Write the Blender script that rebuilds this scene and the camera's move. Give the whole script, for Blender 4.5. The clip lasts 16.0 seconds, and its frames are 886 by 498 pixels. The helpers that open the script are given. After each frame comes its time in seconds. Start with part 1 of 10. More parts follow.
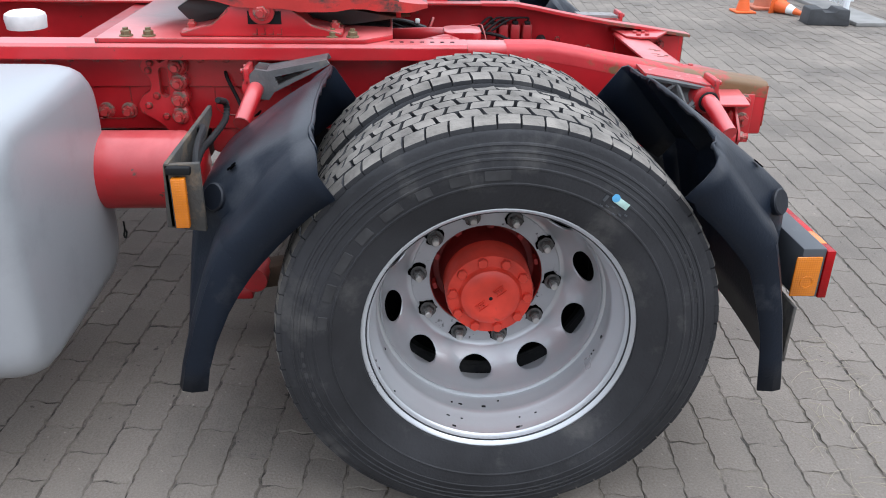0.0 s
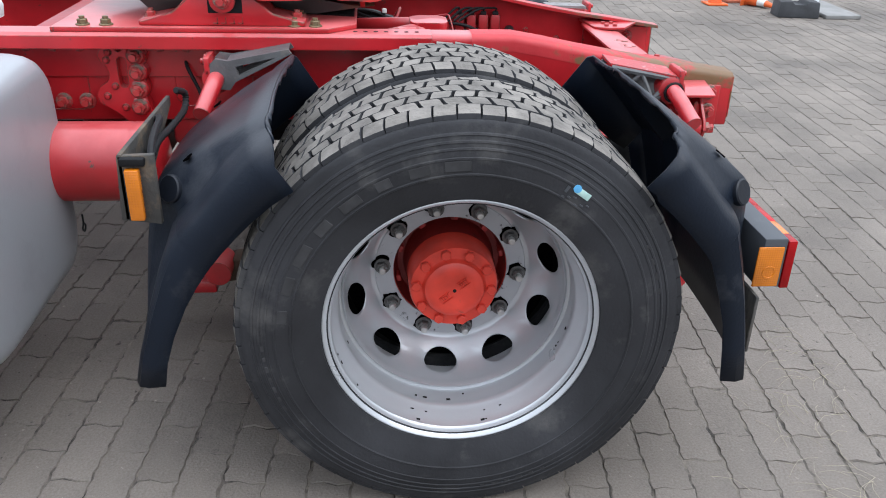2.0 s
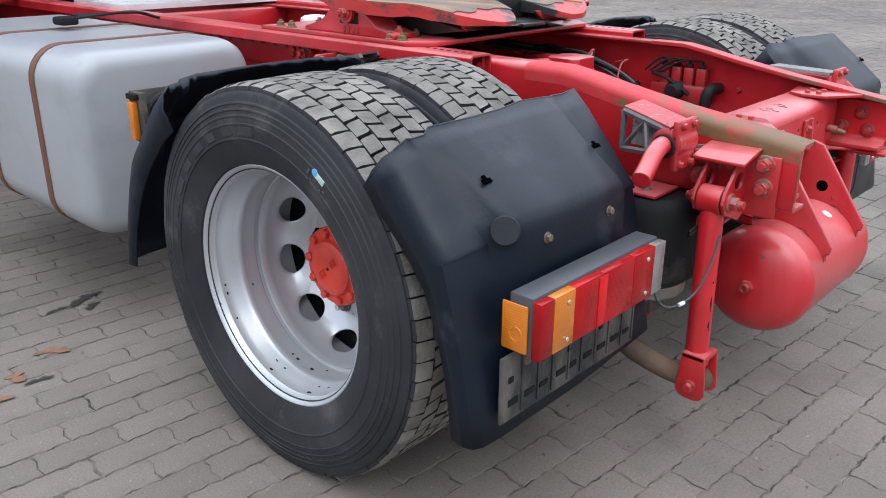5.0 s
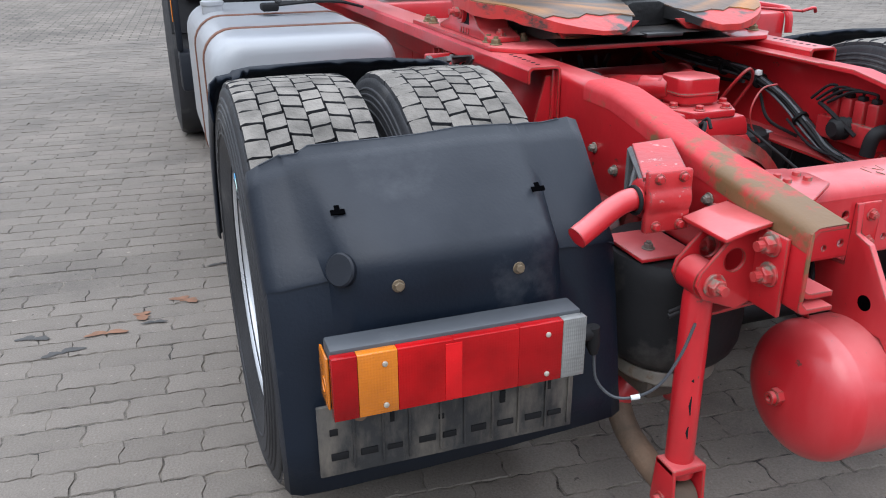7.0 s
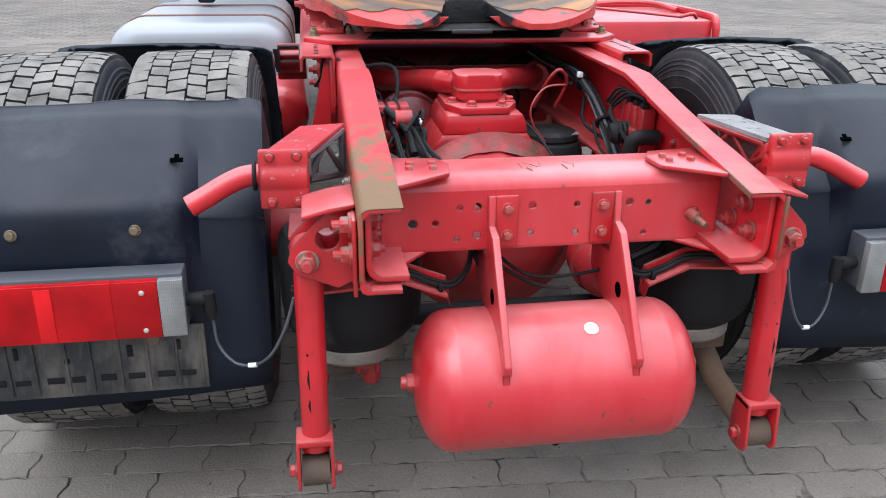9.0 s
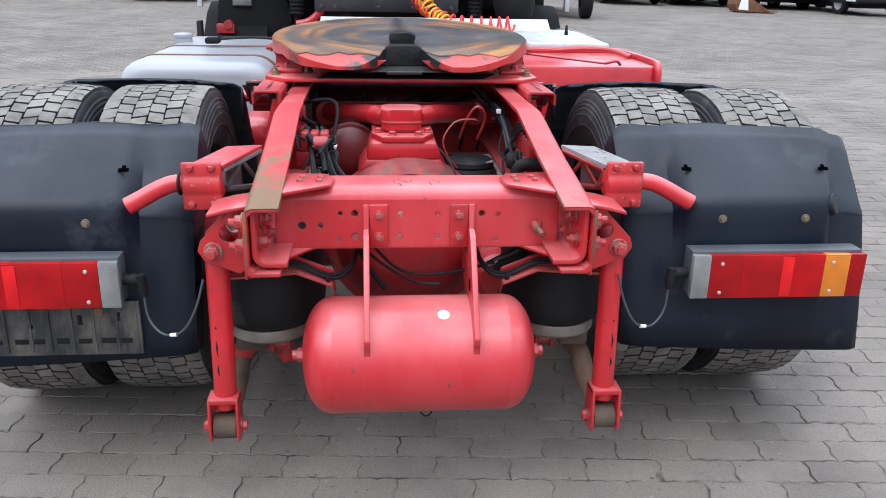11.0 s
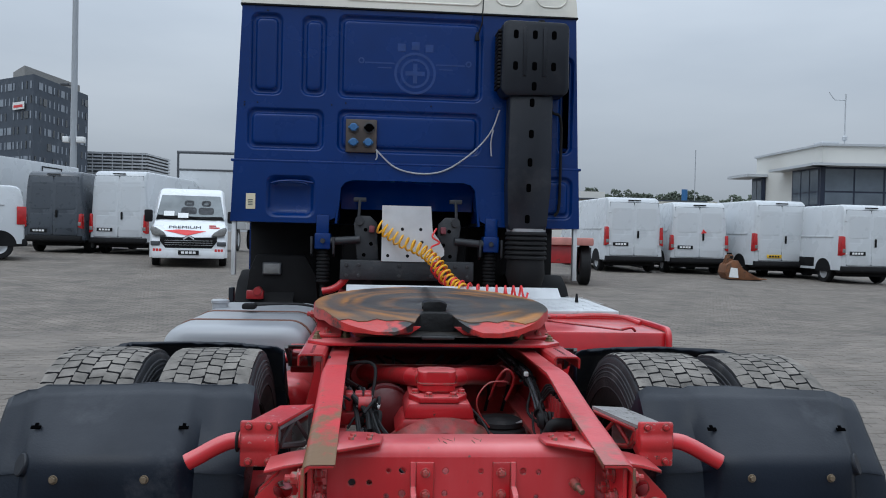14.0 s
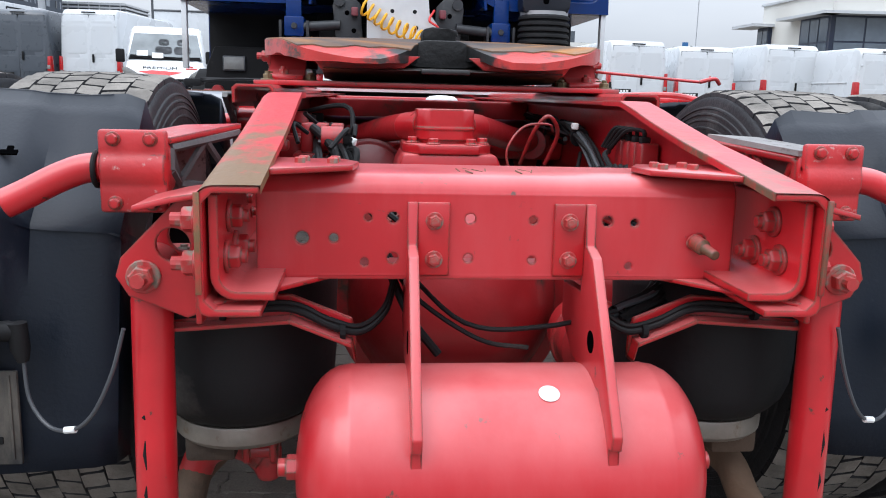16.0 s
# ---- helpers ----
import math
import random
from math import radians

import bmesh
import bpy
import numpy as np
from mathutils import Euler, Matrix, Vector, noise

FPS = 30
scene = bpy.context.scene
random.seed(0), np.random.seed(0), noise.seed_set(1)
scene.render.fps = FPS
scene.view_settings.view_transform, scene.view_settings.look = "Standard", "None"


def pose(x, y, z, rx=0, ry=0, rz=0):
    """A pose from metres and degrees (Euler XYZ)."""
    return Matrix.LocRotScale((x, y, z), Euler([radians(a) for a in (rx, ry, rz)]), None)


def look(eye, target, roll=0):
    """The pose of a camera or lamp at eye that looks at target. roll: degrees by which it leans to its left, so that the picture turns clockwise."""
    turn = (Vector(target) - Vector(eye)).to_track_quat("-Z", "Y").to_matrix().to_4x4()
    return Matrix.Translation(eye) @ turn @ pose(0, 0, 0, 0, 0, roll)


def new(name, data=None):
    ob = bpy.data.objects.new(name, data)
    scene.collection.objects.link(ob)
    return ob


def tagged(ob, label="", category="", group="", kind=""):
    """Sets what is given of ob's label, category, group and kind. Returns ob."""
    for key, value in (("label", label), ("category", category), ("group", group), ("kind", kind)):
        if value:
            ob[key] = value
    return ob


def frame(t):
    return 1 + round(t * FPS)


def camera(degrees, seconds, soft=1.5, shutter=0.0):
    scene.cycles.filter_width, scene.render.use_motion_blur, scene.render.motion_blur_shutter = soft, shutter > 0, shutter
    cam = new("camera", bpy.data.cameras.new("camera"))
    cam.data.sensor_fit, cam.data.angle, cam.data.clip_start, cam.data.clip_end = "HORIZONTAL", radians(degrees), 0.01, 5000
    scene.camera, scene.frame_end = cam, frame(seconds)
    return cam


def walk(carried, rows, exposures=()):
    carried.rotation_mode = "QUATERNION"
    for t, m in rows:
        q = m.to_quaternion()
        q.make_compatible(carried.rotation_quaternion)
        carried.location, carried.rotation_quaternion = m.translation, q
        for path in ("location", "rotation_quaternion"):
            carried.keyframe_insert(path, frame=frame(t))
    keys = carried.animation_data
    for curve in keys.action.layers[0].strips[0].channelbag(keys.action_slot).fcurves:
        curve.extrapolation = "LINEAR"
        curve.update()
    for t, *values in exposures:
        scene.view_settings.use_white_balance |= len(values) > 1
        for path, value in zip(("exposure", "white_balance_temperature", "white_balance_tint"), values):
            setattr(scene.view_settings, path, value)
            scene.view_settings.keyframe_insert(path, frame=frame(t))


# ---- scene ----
cam = camera(56.7, 16.0, soft=1.0)


PATH = [
    (0, (-2.743, 0.227, 1.432), (-0.946, 0.108, 0.562), 1.1),
    (0.5, (-2.574, 0.225, 1.422), (-0.781, 0.088, 0.548), 1.1),
    (1, (-2.572, 0.215, 1.43), (-0.78, 0.063, 0.555), 1.2),
    (1.5, (-2.635, 0.249, 1.425), (-0.85, 0.065, 0.542), 1.3),
    (2, (-2.729, 0.192, 1.423), (-0.944, 0.019, 0.538), 1.6),
    (2.5, (-2.841, -0.047, 1.406), (-1.01, 0.046, 0.606), 0.7),
    (3, (-2.884, -0.329, 1.361), (-1.041, -0.144, 0.605), 0.8),
    (3.5, (-2.782, -0.686, 1.336), (-0.955, -0.354, 0.593), 0.8),
    (4, (-2.692, -0.98, 1.303), (-0.952, -0.317, 0.572), 0.4),
    (4.5, (-2.56, -1.273, 1.293), (-0.98, -0.286, 0.564), 0.0),
    (4.7, (-2.452, -1.378, 1.278), (-0.947, -0.277, 0.556), 0.1),
    (6.8, (-1.459, -1.85, 1.317), (-0.795, -0.121, 0.562), -0.3),
    (7, (-1.388, -1.878, 1.313), (-0.773, -0.129, 0.561), -0.3),
    (7.5, (-1.178, -2.001, 1.321), (-0.783, -0.192, 0.566), -0.4),
    (8, (-0.956, -2.045, 1.304), (-0.616, -0.223, 0.552), 0.2),
    (8.5, (-0.701, -2.07, 1.301), (-0.389, -0.241, 0.555), 0.4),
    (9, (-0.464, -2.207, 1.282), (-0.165, -0.371, 0.547), 0.6),
    (9.2, (-0.376, -2.262, 1.289), (-0.092, -0.425, 0.551), 0.7),
    (11.3, (-0.113, -2.694, 1.353), (0.05, -0.793, 0.754), 1.2),
    (11.5, (-0.141, -2.735, 1.366), (0.02, -0.815, 0.831), 1.3),
    (12, (-0.163, -2.799, 1.411), (-0.009, -0.821, 1.159), 1.2),
    (12.5, (-0.188, -2.798, 1.421), (-0.039, -0.804, 1.407), 1.1),
    (13, (-0.205, -2.817, 1.419), (-0.051, -0.823, 1.462), 1.2),
    (13.5, (-0.224, -2.819, 1.411), (-0.062, -0.826, 1.46), 1.2),
    (14, (-0.239, -2.795, 1.369), (-0.071, -0.802, 1.337), 1.3),
    (14.5, (-0.223, -2.634, 1.261), (-0.047, -0.65, 1.08), 1.4),
    (15, (-0.173, -2.41, 1.158), (0.009, -0.436, 0.893), 1.5),
    (15.5, (-0.15, -2.19, 1.058), (0.039, -0.233, 0.692), 1.6),
    (16, (-0.197, -1.87, 0.943), (-0.003, 0.086, 0.575), 1.5),
]
walk(cam, [(t, look(eye, aim, roll)) for t, eye, aim, roll in PATH],
     exposures=[(0, 0.68, 6250, 10), (1, 0.84, 6250, 10), (1.5, 0.78, 6250, 10), (2.5, 0.58, 6250, 10), (3.5, 0.58, 6250, 10), (4.7, 0.58, 6250, 10), (7, 0.62, 6200, 10), (8.5, 0.70, 6200, 10), (9.2, 0.86, 6200, 10), (11.3, 0.8, 6100, 10), (11.7, 0.52, 6100, 8), (12.05, 0.32, 6100, 8), (12.6, -0.27, 6000, 6), (13.5, -0.35, 6000, 6), (14.5, 0.18, 6100, 8), (15.2, 0.60, 6200, 10), (16, 0.67, 6300, 10)])

# ---- world and sun: an overcast sky ----
world = bpy.data.worlds.new("overcast_sky")
scene.world = world
world.use_nodes = True
wn, wl = world.node_tree.nodes, world.node_tree.links
wn.clear()
w_out = wn.new("ShaderNodeOutputWorld")
w_bg = wn.new("ShaderNodeBackground")
w_sky = wn.new("ShaderNodeTexSky")
w_sky.sky_type, w_sky.sun_disc = "NISHITA", False
w_sky.sun_elevation, w_sky.sun_rotation = radians(54), radians(217)
w_hsv = wn.new("ShaderNodeHueSaturation")
w_hsv.inputs["Saturation"].default_value, w_hsv.inputs["Value"].default_value = 0.25, 0.12
w_mix = wn.new("ShaderNodeMix")
w_mix.data_type = "RGBA"
w_mix.inputs["Factor"].default_value = 0.90
w_tc = wn.new("ShaderNodeTexCoord")
w_map = wn.new("ShaderNodeMapping")
w_map.inputs["Scale"].default_value = (1.2, 1.2, 4.5)
w_noise = wn.new("ShaderNodeTexNoise")
w_noise.inputs["Scale"].default_value, w_noise.inputs["Detail"].default_value = 1.6, 5
w_ramp = wn.new("ShaderNodeValToRGB")
w_ramp.color_ramp.elements[0].position, w_ramp.color_ramp.elements[1].position = 0.3, 0.75
w_ramp.color_ramp.elements[0].color = (0.500, 0.548, 0.620, 1)
w_ramp.color_ramp.elements[1].color = (0.672, 0.712, 0.772, 1)
wl.new(w_tc.outputs["Generated"], w_map.inputs["Vector"])
wl.new(w_map.outputs["Vector"], w_noise.inputs["Vector"])
wl.new(w_noise.outputs["Fac"], w_ramp.inputs["Fac"])
wl.new(w_sky.outputs["Color"], w_hsv.inputs["Color"])
wl.new(w_hsv.outputs["Color"], w_mix.inputs["A"])
wl.new(w_ramp.outputs["Color"], w_mix.inputs["B"])
wl.new(w_mix.outputs["Result"], w_bg.inputs["Color"])
# an overcast dome is about three times as bright overhead as at the horizon
w_sep = wn.new("ShaderNodeSeparateXYZ")
w_dome = wn.new("ShaderNodeMapRange")
w_dome.inputs["From Min"].default_value, w_dome.inputs["From Max"].default_value = 0.0, 1.0
w_dome.inputs["To Min"].default_value, w_dome.inputs["To Max"].default_value = 0.53, 3.12
wl.new(w_tc.outputs["Generated"], w_sep.inputs["Vector"])
wl.new(w_sep.outputs["Z"], w_dome.inputs["Value"])
wl.new(w_dome.outputs["Result"], w_bg.inputs["Strength"])
wl.new(w_bg.outputs["Background"], w_out.inputs["Surface"])

sun_data = bpy.data.lights.new("sun", "SUN")
sun_data.energy, sun_data.angle, sun_data.color = 0.62, radians(40), (1.0, 0.97, 0.93)
sun = new("sun", sun_data)
sun.matrix_world = look((-6, -8, 14), (0, 0, 0))


# ---- materials ----
def material(name, color, rough=0.5, metal=0.0, vary=0.15, scale=6.0, bump=0.0, bump_scale=60.0,
             dirt=None, dirt_amount=0.0, dirt_scale=3.0, spec=0.5, coat=0.0, per_object=0.0, rough_vary=0.12,
             spread=0.12, stretch=(1, 1, 1), chips=None, grow=None, ribs=None, fade_sheen=None, wear=None, coat_rough=0.26):
    """A paint, plastic, rubber or metal with tone variation, dirt patches with a shape of their own, and fine relief."""
    m = bpy.data.materials.new(name)
    m.use_nodes = True
    nt = m.node_tree
    n, l = nt.nodes, nt.links
    b = n["Principled BSDF"]
    b.inputs["Metallic"].default_value = metal
    b.inputs["Specular IOR Level"].default_value = spec
    b.inputs["Coat Weight"].default_value = coat
    b.inputs["Coat Roughness"].default_value = coat_rough
    tc = n.new("ShaderNodeTexCoord")
    mp = n.new("ShaderNodeMapping")
    mp.inputs["Scale"].default_value = stretch
    l.new(tc.outputs["Object"], mp.inputs["Vector"])
    big = n.new("ShaderNodeTexNoise")
    big.inputs["Scale"].default_value, big.inputs["Detail"].default_value = scale, 6
    l.new(mp.outputs["Vector"], big.inputs["Vector"])
    tone = n.new("ShaderNodeMapRange")
    tone.inputs["From Min"].default_value, tone.inputs["From Max"].default_value = 0.25, 0.75
    tone.inputs["To Min"].default_value, tone.inputs["To Max"].default_value = 1 - vary, 1 + vary
    l.new(big.outputs["Fac"], tone.inputs["Value"])
    value = tone.outputs["Result"]
    if per_object:
        info = n.new("ShaderNodeObjectInfo")
        pr = n.new("ShaderNodeMapRange")
        pr.inputs["To Min"].default_value, pr.inputs["To Max"].default_value = 1 - per_object, 1 + per_object
        l.new(info.outputs["Random"], pr.inputs["Value"])
        mul = n.new("ShaderNodeMath")
        mul.operation = "MULTIPLY"
        l.new(value, mul.inputs[0])
        l.new(pr.outputs["Result"], mul.inputs[1])
        value = mul.outputs["Value"]
    col = n.new("ShaderNodeMix")
    col.data_type, col.blend_type = "RGBA", "MULTIPLY"
    col.inputs["Factor"].default_value = 1.0
    col.inputs["A"].default_value = (*color, 1)
    l.new(value, col.inputs["B"])
    out = col.outputs["Result"]
    fine = n.new("ShaderNodeTexNoise")
    fine.inputs["Scale"].default_value, fine.inputs["Detail"].default_value = bump_scale, 4
    l.new(tc.outputs["Object"], fine.inputs["Vector"])
    if dirt is not None:
        dn = n.new("ShaderNodeTexNoise")
        dn.inputs["Scale"].default_value, dn.inputs["Detail"].default_value, dn.inputs["Roughness"].default_value = dirt_scale, 8, 0.65
        l.new(mp.outputs["Vector"], dn.inputs["Vector"])
        dr = n.new("ShaderNodeMapRange")
        dr.inputs["From Min"].default_value = 0.5 + 0.25 * (1 - dirt_amount) - spread * 0.5
        dr.inputs["From Max"].default_value = 0.5 + 0.25 * (1 - dirt_amount) + spread * 0.5
        level = dn.outputs["Fac"]
        if grow is not None:
            # wear that spreads along an axis: (axis, from, to, less, more)
            gs = n.new("ShaderNodeSeparateXYZ")
            l.new(tc.outputs["Object"], gs.inputs["Vector"])
            gr = n.new("ShaderNodeMapRange")
            for key, v in zip(("From Min", "From Max", "To Min", "To Max"), grow[1:]):
                gr.inputs[key].default_value = v
            l.new(gs.outputs[grow[0]], gr.inputs["Value"])
            ga = n.new("ShaderNodeMath")
            l.new(level, ga.inputs[0])
            l.new(gr.outputs["Result"], ga.inputs[1])
            level = ga.outputs["Value"]
        l.new(level, dr.inputs["Value"])
        dm = n.new("ShaderNodeMix")
        dm.data_type = "RGBA"
        dm.inputs["B"].default_value = (*dirt, 1)
        l.new(dr.outputs["Result"], dm.inputs["Factor"])
        l.new(out, dm.inputs["A"])
        out = dm.outputs["Result"]
    if chips is not None:
        cn = n.new("ShaderNodeTexNoise")
        cn.inputs["Scale"].default_value, cn.inputs["Detail"].default_value, cn.inputs["Roughness"].default_value = 26, 5, 0.7
        l.new(tc.outputs["Object"], cn.inputs["Vector"])
        cr = n.new("ShaderNodeMapRange")
        cr.inputs["From Min"].default_value, cr.inputs["From Max"].default_value = 0.655, 0.69
        l.new(cn.outputs["Fac"], cr.inputs["Value"])
        cm = n.new("ShaderNodeMix")
        cm.data_type = "RGBA"
        cm.inputs["B"].default_value = (*chips, 1)
        l.new(cr.outputs["Result"], cm.inputs["Factor"])
        l.new(out, cm.inputs["A"])
        out = cm.outputs["Result"]
    if fade_sheen is not None:
        # chalked paint plus painted-in sky sheen on upward faces, in uneven patches
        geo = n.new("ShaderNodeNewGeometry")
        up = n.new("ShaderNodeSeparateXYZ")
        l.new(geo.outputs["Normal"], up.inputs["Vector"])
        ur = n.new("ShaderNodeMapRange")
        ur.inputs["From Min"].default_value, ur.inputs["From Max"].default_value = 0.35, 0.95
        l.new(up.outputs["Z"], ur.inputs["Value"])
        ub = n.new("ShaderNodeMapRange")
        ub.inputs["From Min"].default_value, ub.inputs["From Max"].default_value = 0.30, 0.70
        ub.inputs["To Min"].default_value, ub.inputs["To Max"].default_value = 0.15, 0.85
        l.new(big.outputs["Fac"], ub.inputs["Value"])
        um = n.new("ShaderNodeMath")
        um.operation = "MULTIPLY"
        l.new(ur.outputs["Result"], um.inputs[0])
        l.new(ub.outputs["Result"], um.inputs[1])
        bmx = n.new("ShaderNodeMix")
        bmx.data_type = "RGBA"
        bmx.inputs["B"].default_value = (*fade_sheen, 1)
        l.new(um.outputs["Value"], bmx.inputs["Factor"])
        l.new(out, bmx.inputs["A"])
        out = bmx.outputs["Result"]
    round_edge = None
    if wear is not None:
        # paint knocked off along edges, browned inside corners, in broken runs; edges slightly rounded
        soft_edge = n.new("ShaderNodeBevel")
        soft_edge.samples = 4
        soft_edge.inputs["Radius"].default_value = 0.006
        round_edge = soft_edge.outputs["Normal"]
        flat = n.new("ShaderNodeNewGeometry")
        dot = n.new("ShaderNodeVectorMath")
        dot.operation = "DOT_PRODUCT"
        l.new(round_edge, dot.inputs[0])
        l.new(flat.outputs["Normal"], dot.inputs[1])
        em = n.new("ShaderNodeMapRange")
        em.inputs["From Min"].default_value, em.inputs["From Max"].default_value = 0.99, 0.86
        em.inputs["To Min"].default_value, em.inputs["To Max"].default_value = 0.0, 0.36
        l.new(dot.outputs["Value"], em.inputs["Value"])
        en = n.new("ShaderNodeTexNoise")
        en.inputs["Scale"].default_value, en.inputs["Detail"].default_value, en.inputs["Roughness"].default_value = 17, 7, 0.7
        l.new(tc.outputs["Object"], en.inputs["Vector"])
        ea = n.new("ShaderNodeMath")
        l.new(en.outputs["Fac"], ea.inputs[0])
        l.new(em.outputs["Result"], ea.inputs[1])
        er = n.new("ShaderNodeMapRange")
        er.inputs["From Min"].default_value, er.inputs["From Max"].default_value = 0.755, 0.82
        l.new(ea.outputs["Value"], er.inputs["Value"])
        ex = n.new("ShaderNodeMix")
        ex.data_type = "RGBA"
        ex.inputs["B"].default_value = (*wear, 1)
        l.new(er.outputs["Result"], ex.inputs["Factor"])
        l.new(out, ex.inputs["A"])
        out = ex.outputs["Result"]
    l.new(out, b.inputs["Base Color"])
    rr = n.new("ShaderNodeMapRange")
    rr.inputs["To Min"].default_value, rr.inputs["To Max"].default_value = max(0.02, rough - rough_vary), min(1, rough + rough_vary)
    l.new(big.outputs["Fac"], rr.inputs["Value"])
    l.new(rr.outputs["Result"], b.inputs["Roughness"])
    if ribs:
        # moulded ribs of a lens, both ways
        prev = None
        for axis, pitch, amount in ribs:
            wv = n.new("ShaderNodeTexWave")
            wv.bands_direction = axis
            wv.inputs["Scale"].default_value = 0.314 / pitch
            l.new(tc.outputs["Object"], wv.inputs["Vector"])
            bp = n.new("ShaderNodeBump")
            bp.inputs["Strength"].default_value, bp.inputs["Distance"].default_value = amount, 0.002
            l.new(wv.outputs["Fac"], bp.inputs["Height"])
            if prev is not None:
                l.new(prev, bp.inputs["Normal"])
            prev = bp.outputs["Normal"]
        l.new(prev, b.inputs["Normal"])
    elif bump:
        bp = n.new("ShaderNodeBump")
        bp.inputs["Strength"].default_value, bp.inputs["Distance"].default_value = bump, 0.004
        l.new(fine.outputs["Fac"], bp.inputs["Height"])
        if round_edge is not None:
            l.new(round_edge, bp.inputs["Normal"])
        l.new(bp.outputs["Normal"], b.inputs["Normal"])
    return m


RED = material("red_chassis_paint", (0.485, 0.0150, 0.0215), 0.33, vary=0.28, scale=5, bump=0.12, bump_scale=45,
               dirt=(0.33, 0.012, 0.014), dirt_amount=0.5, dirt_scale=3.5, spread=0.4, coat=0.5, coat_rough=0.14, spec=0.4, chips=(0.09, 0.04, 0.028), fade_sheen=(0.66, 0.185, 0.185), wear=(0.11, 0.062, 0.038))
BOLT_PAINT = material("bolt_paint_worn", (0.42, 0.035, 0.035), 0.5, vary=0.3, scale=30, bump=0.3, dirt=(0.20, 0.17, 0.135), dirt_amount=0.85, dirt_scale=40, spread=0.15)
RED_RUST = material("red_paint_worn_to_rust", (0.47, 0.024, 0.030), 0.48, vary=0.2, scale=6, bump=0.3, bump_scale=50,
                    dirt=(0.165, 0.092, 0.040), dirt_amount=0.9, dirt_scale=7, spread=0.09, grow=("Y", -0.80, -0.02, 0.075, -0.16), chips=(0.10, 0.05, 0.03))
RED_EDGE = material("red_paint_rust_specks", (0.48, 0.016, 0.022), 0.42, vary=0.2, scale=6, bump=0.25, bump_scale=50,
                    dirt=(0.13, 0.085, 0.05), dirt_amount=0.65, dirt_scale=8, spread=0.10, grow=("Y", -0.85, -0.02, 0.08, -0.12), fade_sheen=(0.60, 0.13, 0.14), wear=(0.12, 0.075, 0.045))
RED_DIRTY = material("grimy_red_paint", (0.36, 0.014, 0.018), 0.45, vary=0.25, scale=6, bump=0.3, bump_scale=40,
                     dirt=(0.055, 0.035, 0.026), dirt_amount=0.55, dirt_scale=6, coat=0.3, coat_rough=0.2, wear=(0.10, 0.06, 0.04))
HUB_RED = material("bright_red_hub_paint", (0.60, 0.043, 0.024), 0.42, vary=0.30, scale=13, bump=0.15, bump_scale=60,
                   dirt=(0.16, 0.05, 0.03), dirt_amount=0.2, dirt_scale=14)
TYRE = material("tyre_rubber", (0.030, 0.0302, 0.0330), 0.56, vary=0.45, scale=5, bump=0.3, bump_scale=120,
                dirt=(0.088, 0.085, 0.083), dirt_amount=0.45, dirt_scale=6, spread=0.18, spec=0.2)
TREAD = material("dusty_tread_rubber", (0.172, 0.158, 0.142), 0.8, vary=0.45, scale=18, bump=0.8, bump_scale=120,
                 dirt=(0.265, 0.242, 0.214), dirt_amount=0.5, dirt_scale=11, spread=0.3, spec=0.2)
# tone lifted to paint in the relief that soft light leaves flat
TYRE_MARK = material("lightened_raised_rubber", (0.041, 0.0405, 0.042), 0.6, vary=0.4, scale=30, spec=0.2)
SILVER = material("silver_rim_paint", (0.50, 0.512, 0.53), 0.32, metal=0.5, vary=0.05, scale=5, bump=0.06, bump_scale=80,
                  dirt=(0.12, 0.11, 0.10), dirt_amount=0.03, dirt_scale=12, spread=0.05)
SILVER_GRIMY = material("grimy_silver_paint", (0.41, 0.415, 0.43), 0.42, metal=0.05, vary=0.12, scale=8, bump=0.12,
                        dirt=(0.05, 0.048, 0.046), dirt_amount=0.42, dirt_scale=40, spread=0.08)
BLACK = material("black_plastic", (0.011, 0.013, 0.018), 0.45, vary=0.25, scale=5, bump=0.2, bump_scale=90,
                 dirt=(0.028, 0.032, 0.040), dirt_amount=0.4, dirt_scale=4, spread=0.35, spec=0.22)
BLACK_WORN = material("scuffed_black_plastic", (0.024, 0.025, 0.027), 0.6, vary=0.4, scale=9, bump=0.6, bump_scale=60,
                      dirt=(0.128, 0.112, 0.094), dirt_amount=0.74, dirt_scale=14, spread=0.22, stretch=(1, 1, 0.35))
RUBBER = material("black_rubber", (0.012, 0.012, 0.013), 0.6, spec=0.2, vary=0.25, scale=8, bump=0.2, dirt=(0.07, 0.065, 0.06), dirt_amount=0.3)
STEEL = material("dull_steel", (0.24, 0.215, 0.185), 0.5, metal=0.5, vary=0.25, scale=25, bump=0.3,
                 dirt=(0.16, 0.09, 0.04), dirt_amount=0.45, dirt_scale=22)
RUST = material("rusty_steel", (0.16, 0.10, 0.065), 0.8, vary=0.3, scale=12, bump=0.6, dirt=(0.07, 0.05, 0.035), dirt_amount=0.5)
CAST = material("grey_cast_aluminium", (0.33, 0.33, 0.34), 0.5, metal=0.6, vary=0.2, scale=10, bump=0.3,
                dirt=(0.13, 0.125, 0.115), dirt_amount=0.5)
TANK = material("light_grey_tank_paint", (0.318, 0.327, 0.343), 0.33, vary=0.03, scale=3, bump=0.04, bump_scale=150,
                dirt=(0.245, 0.25, 0.262), dirt_amount=0.35, dirt_scale=4, spread=0.3, coat=0.2)
WHITE = material("white_paint", (0.72, 0.74, 0.76), 0.3, vary=0.03, scale=2, dirt=(0.55, 0.55, 0.54), dirt_amount=0.2, spread=0.4, coat=0.3)
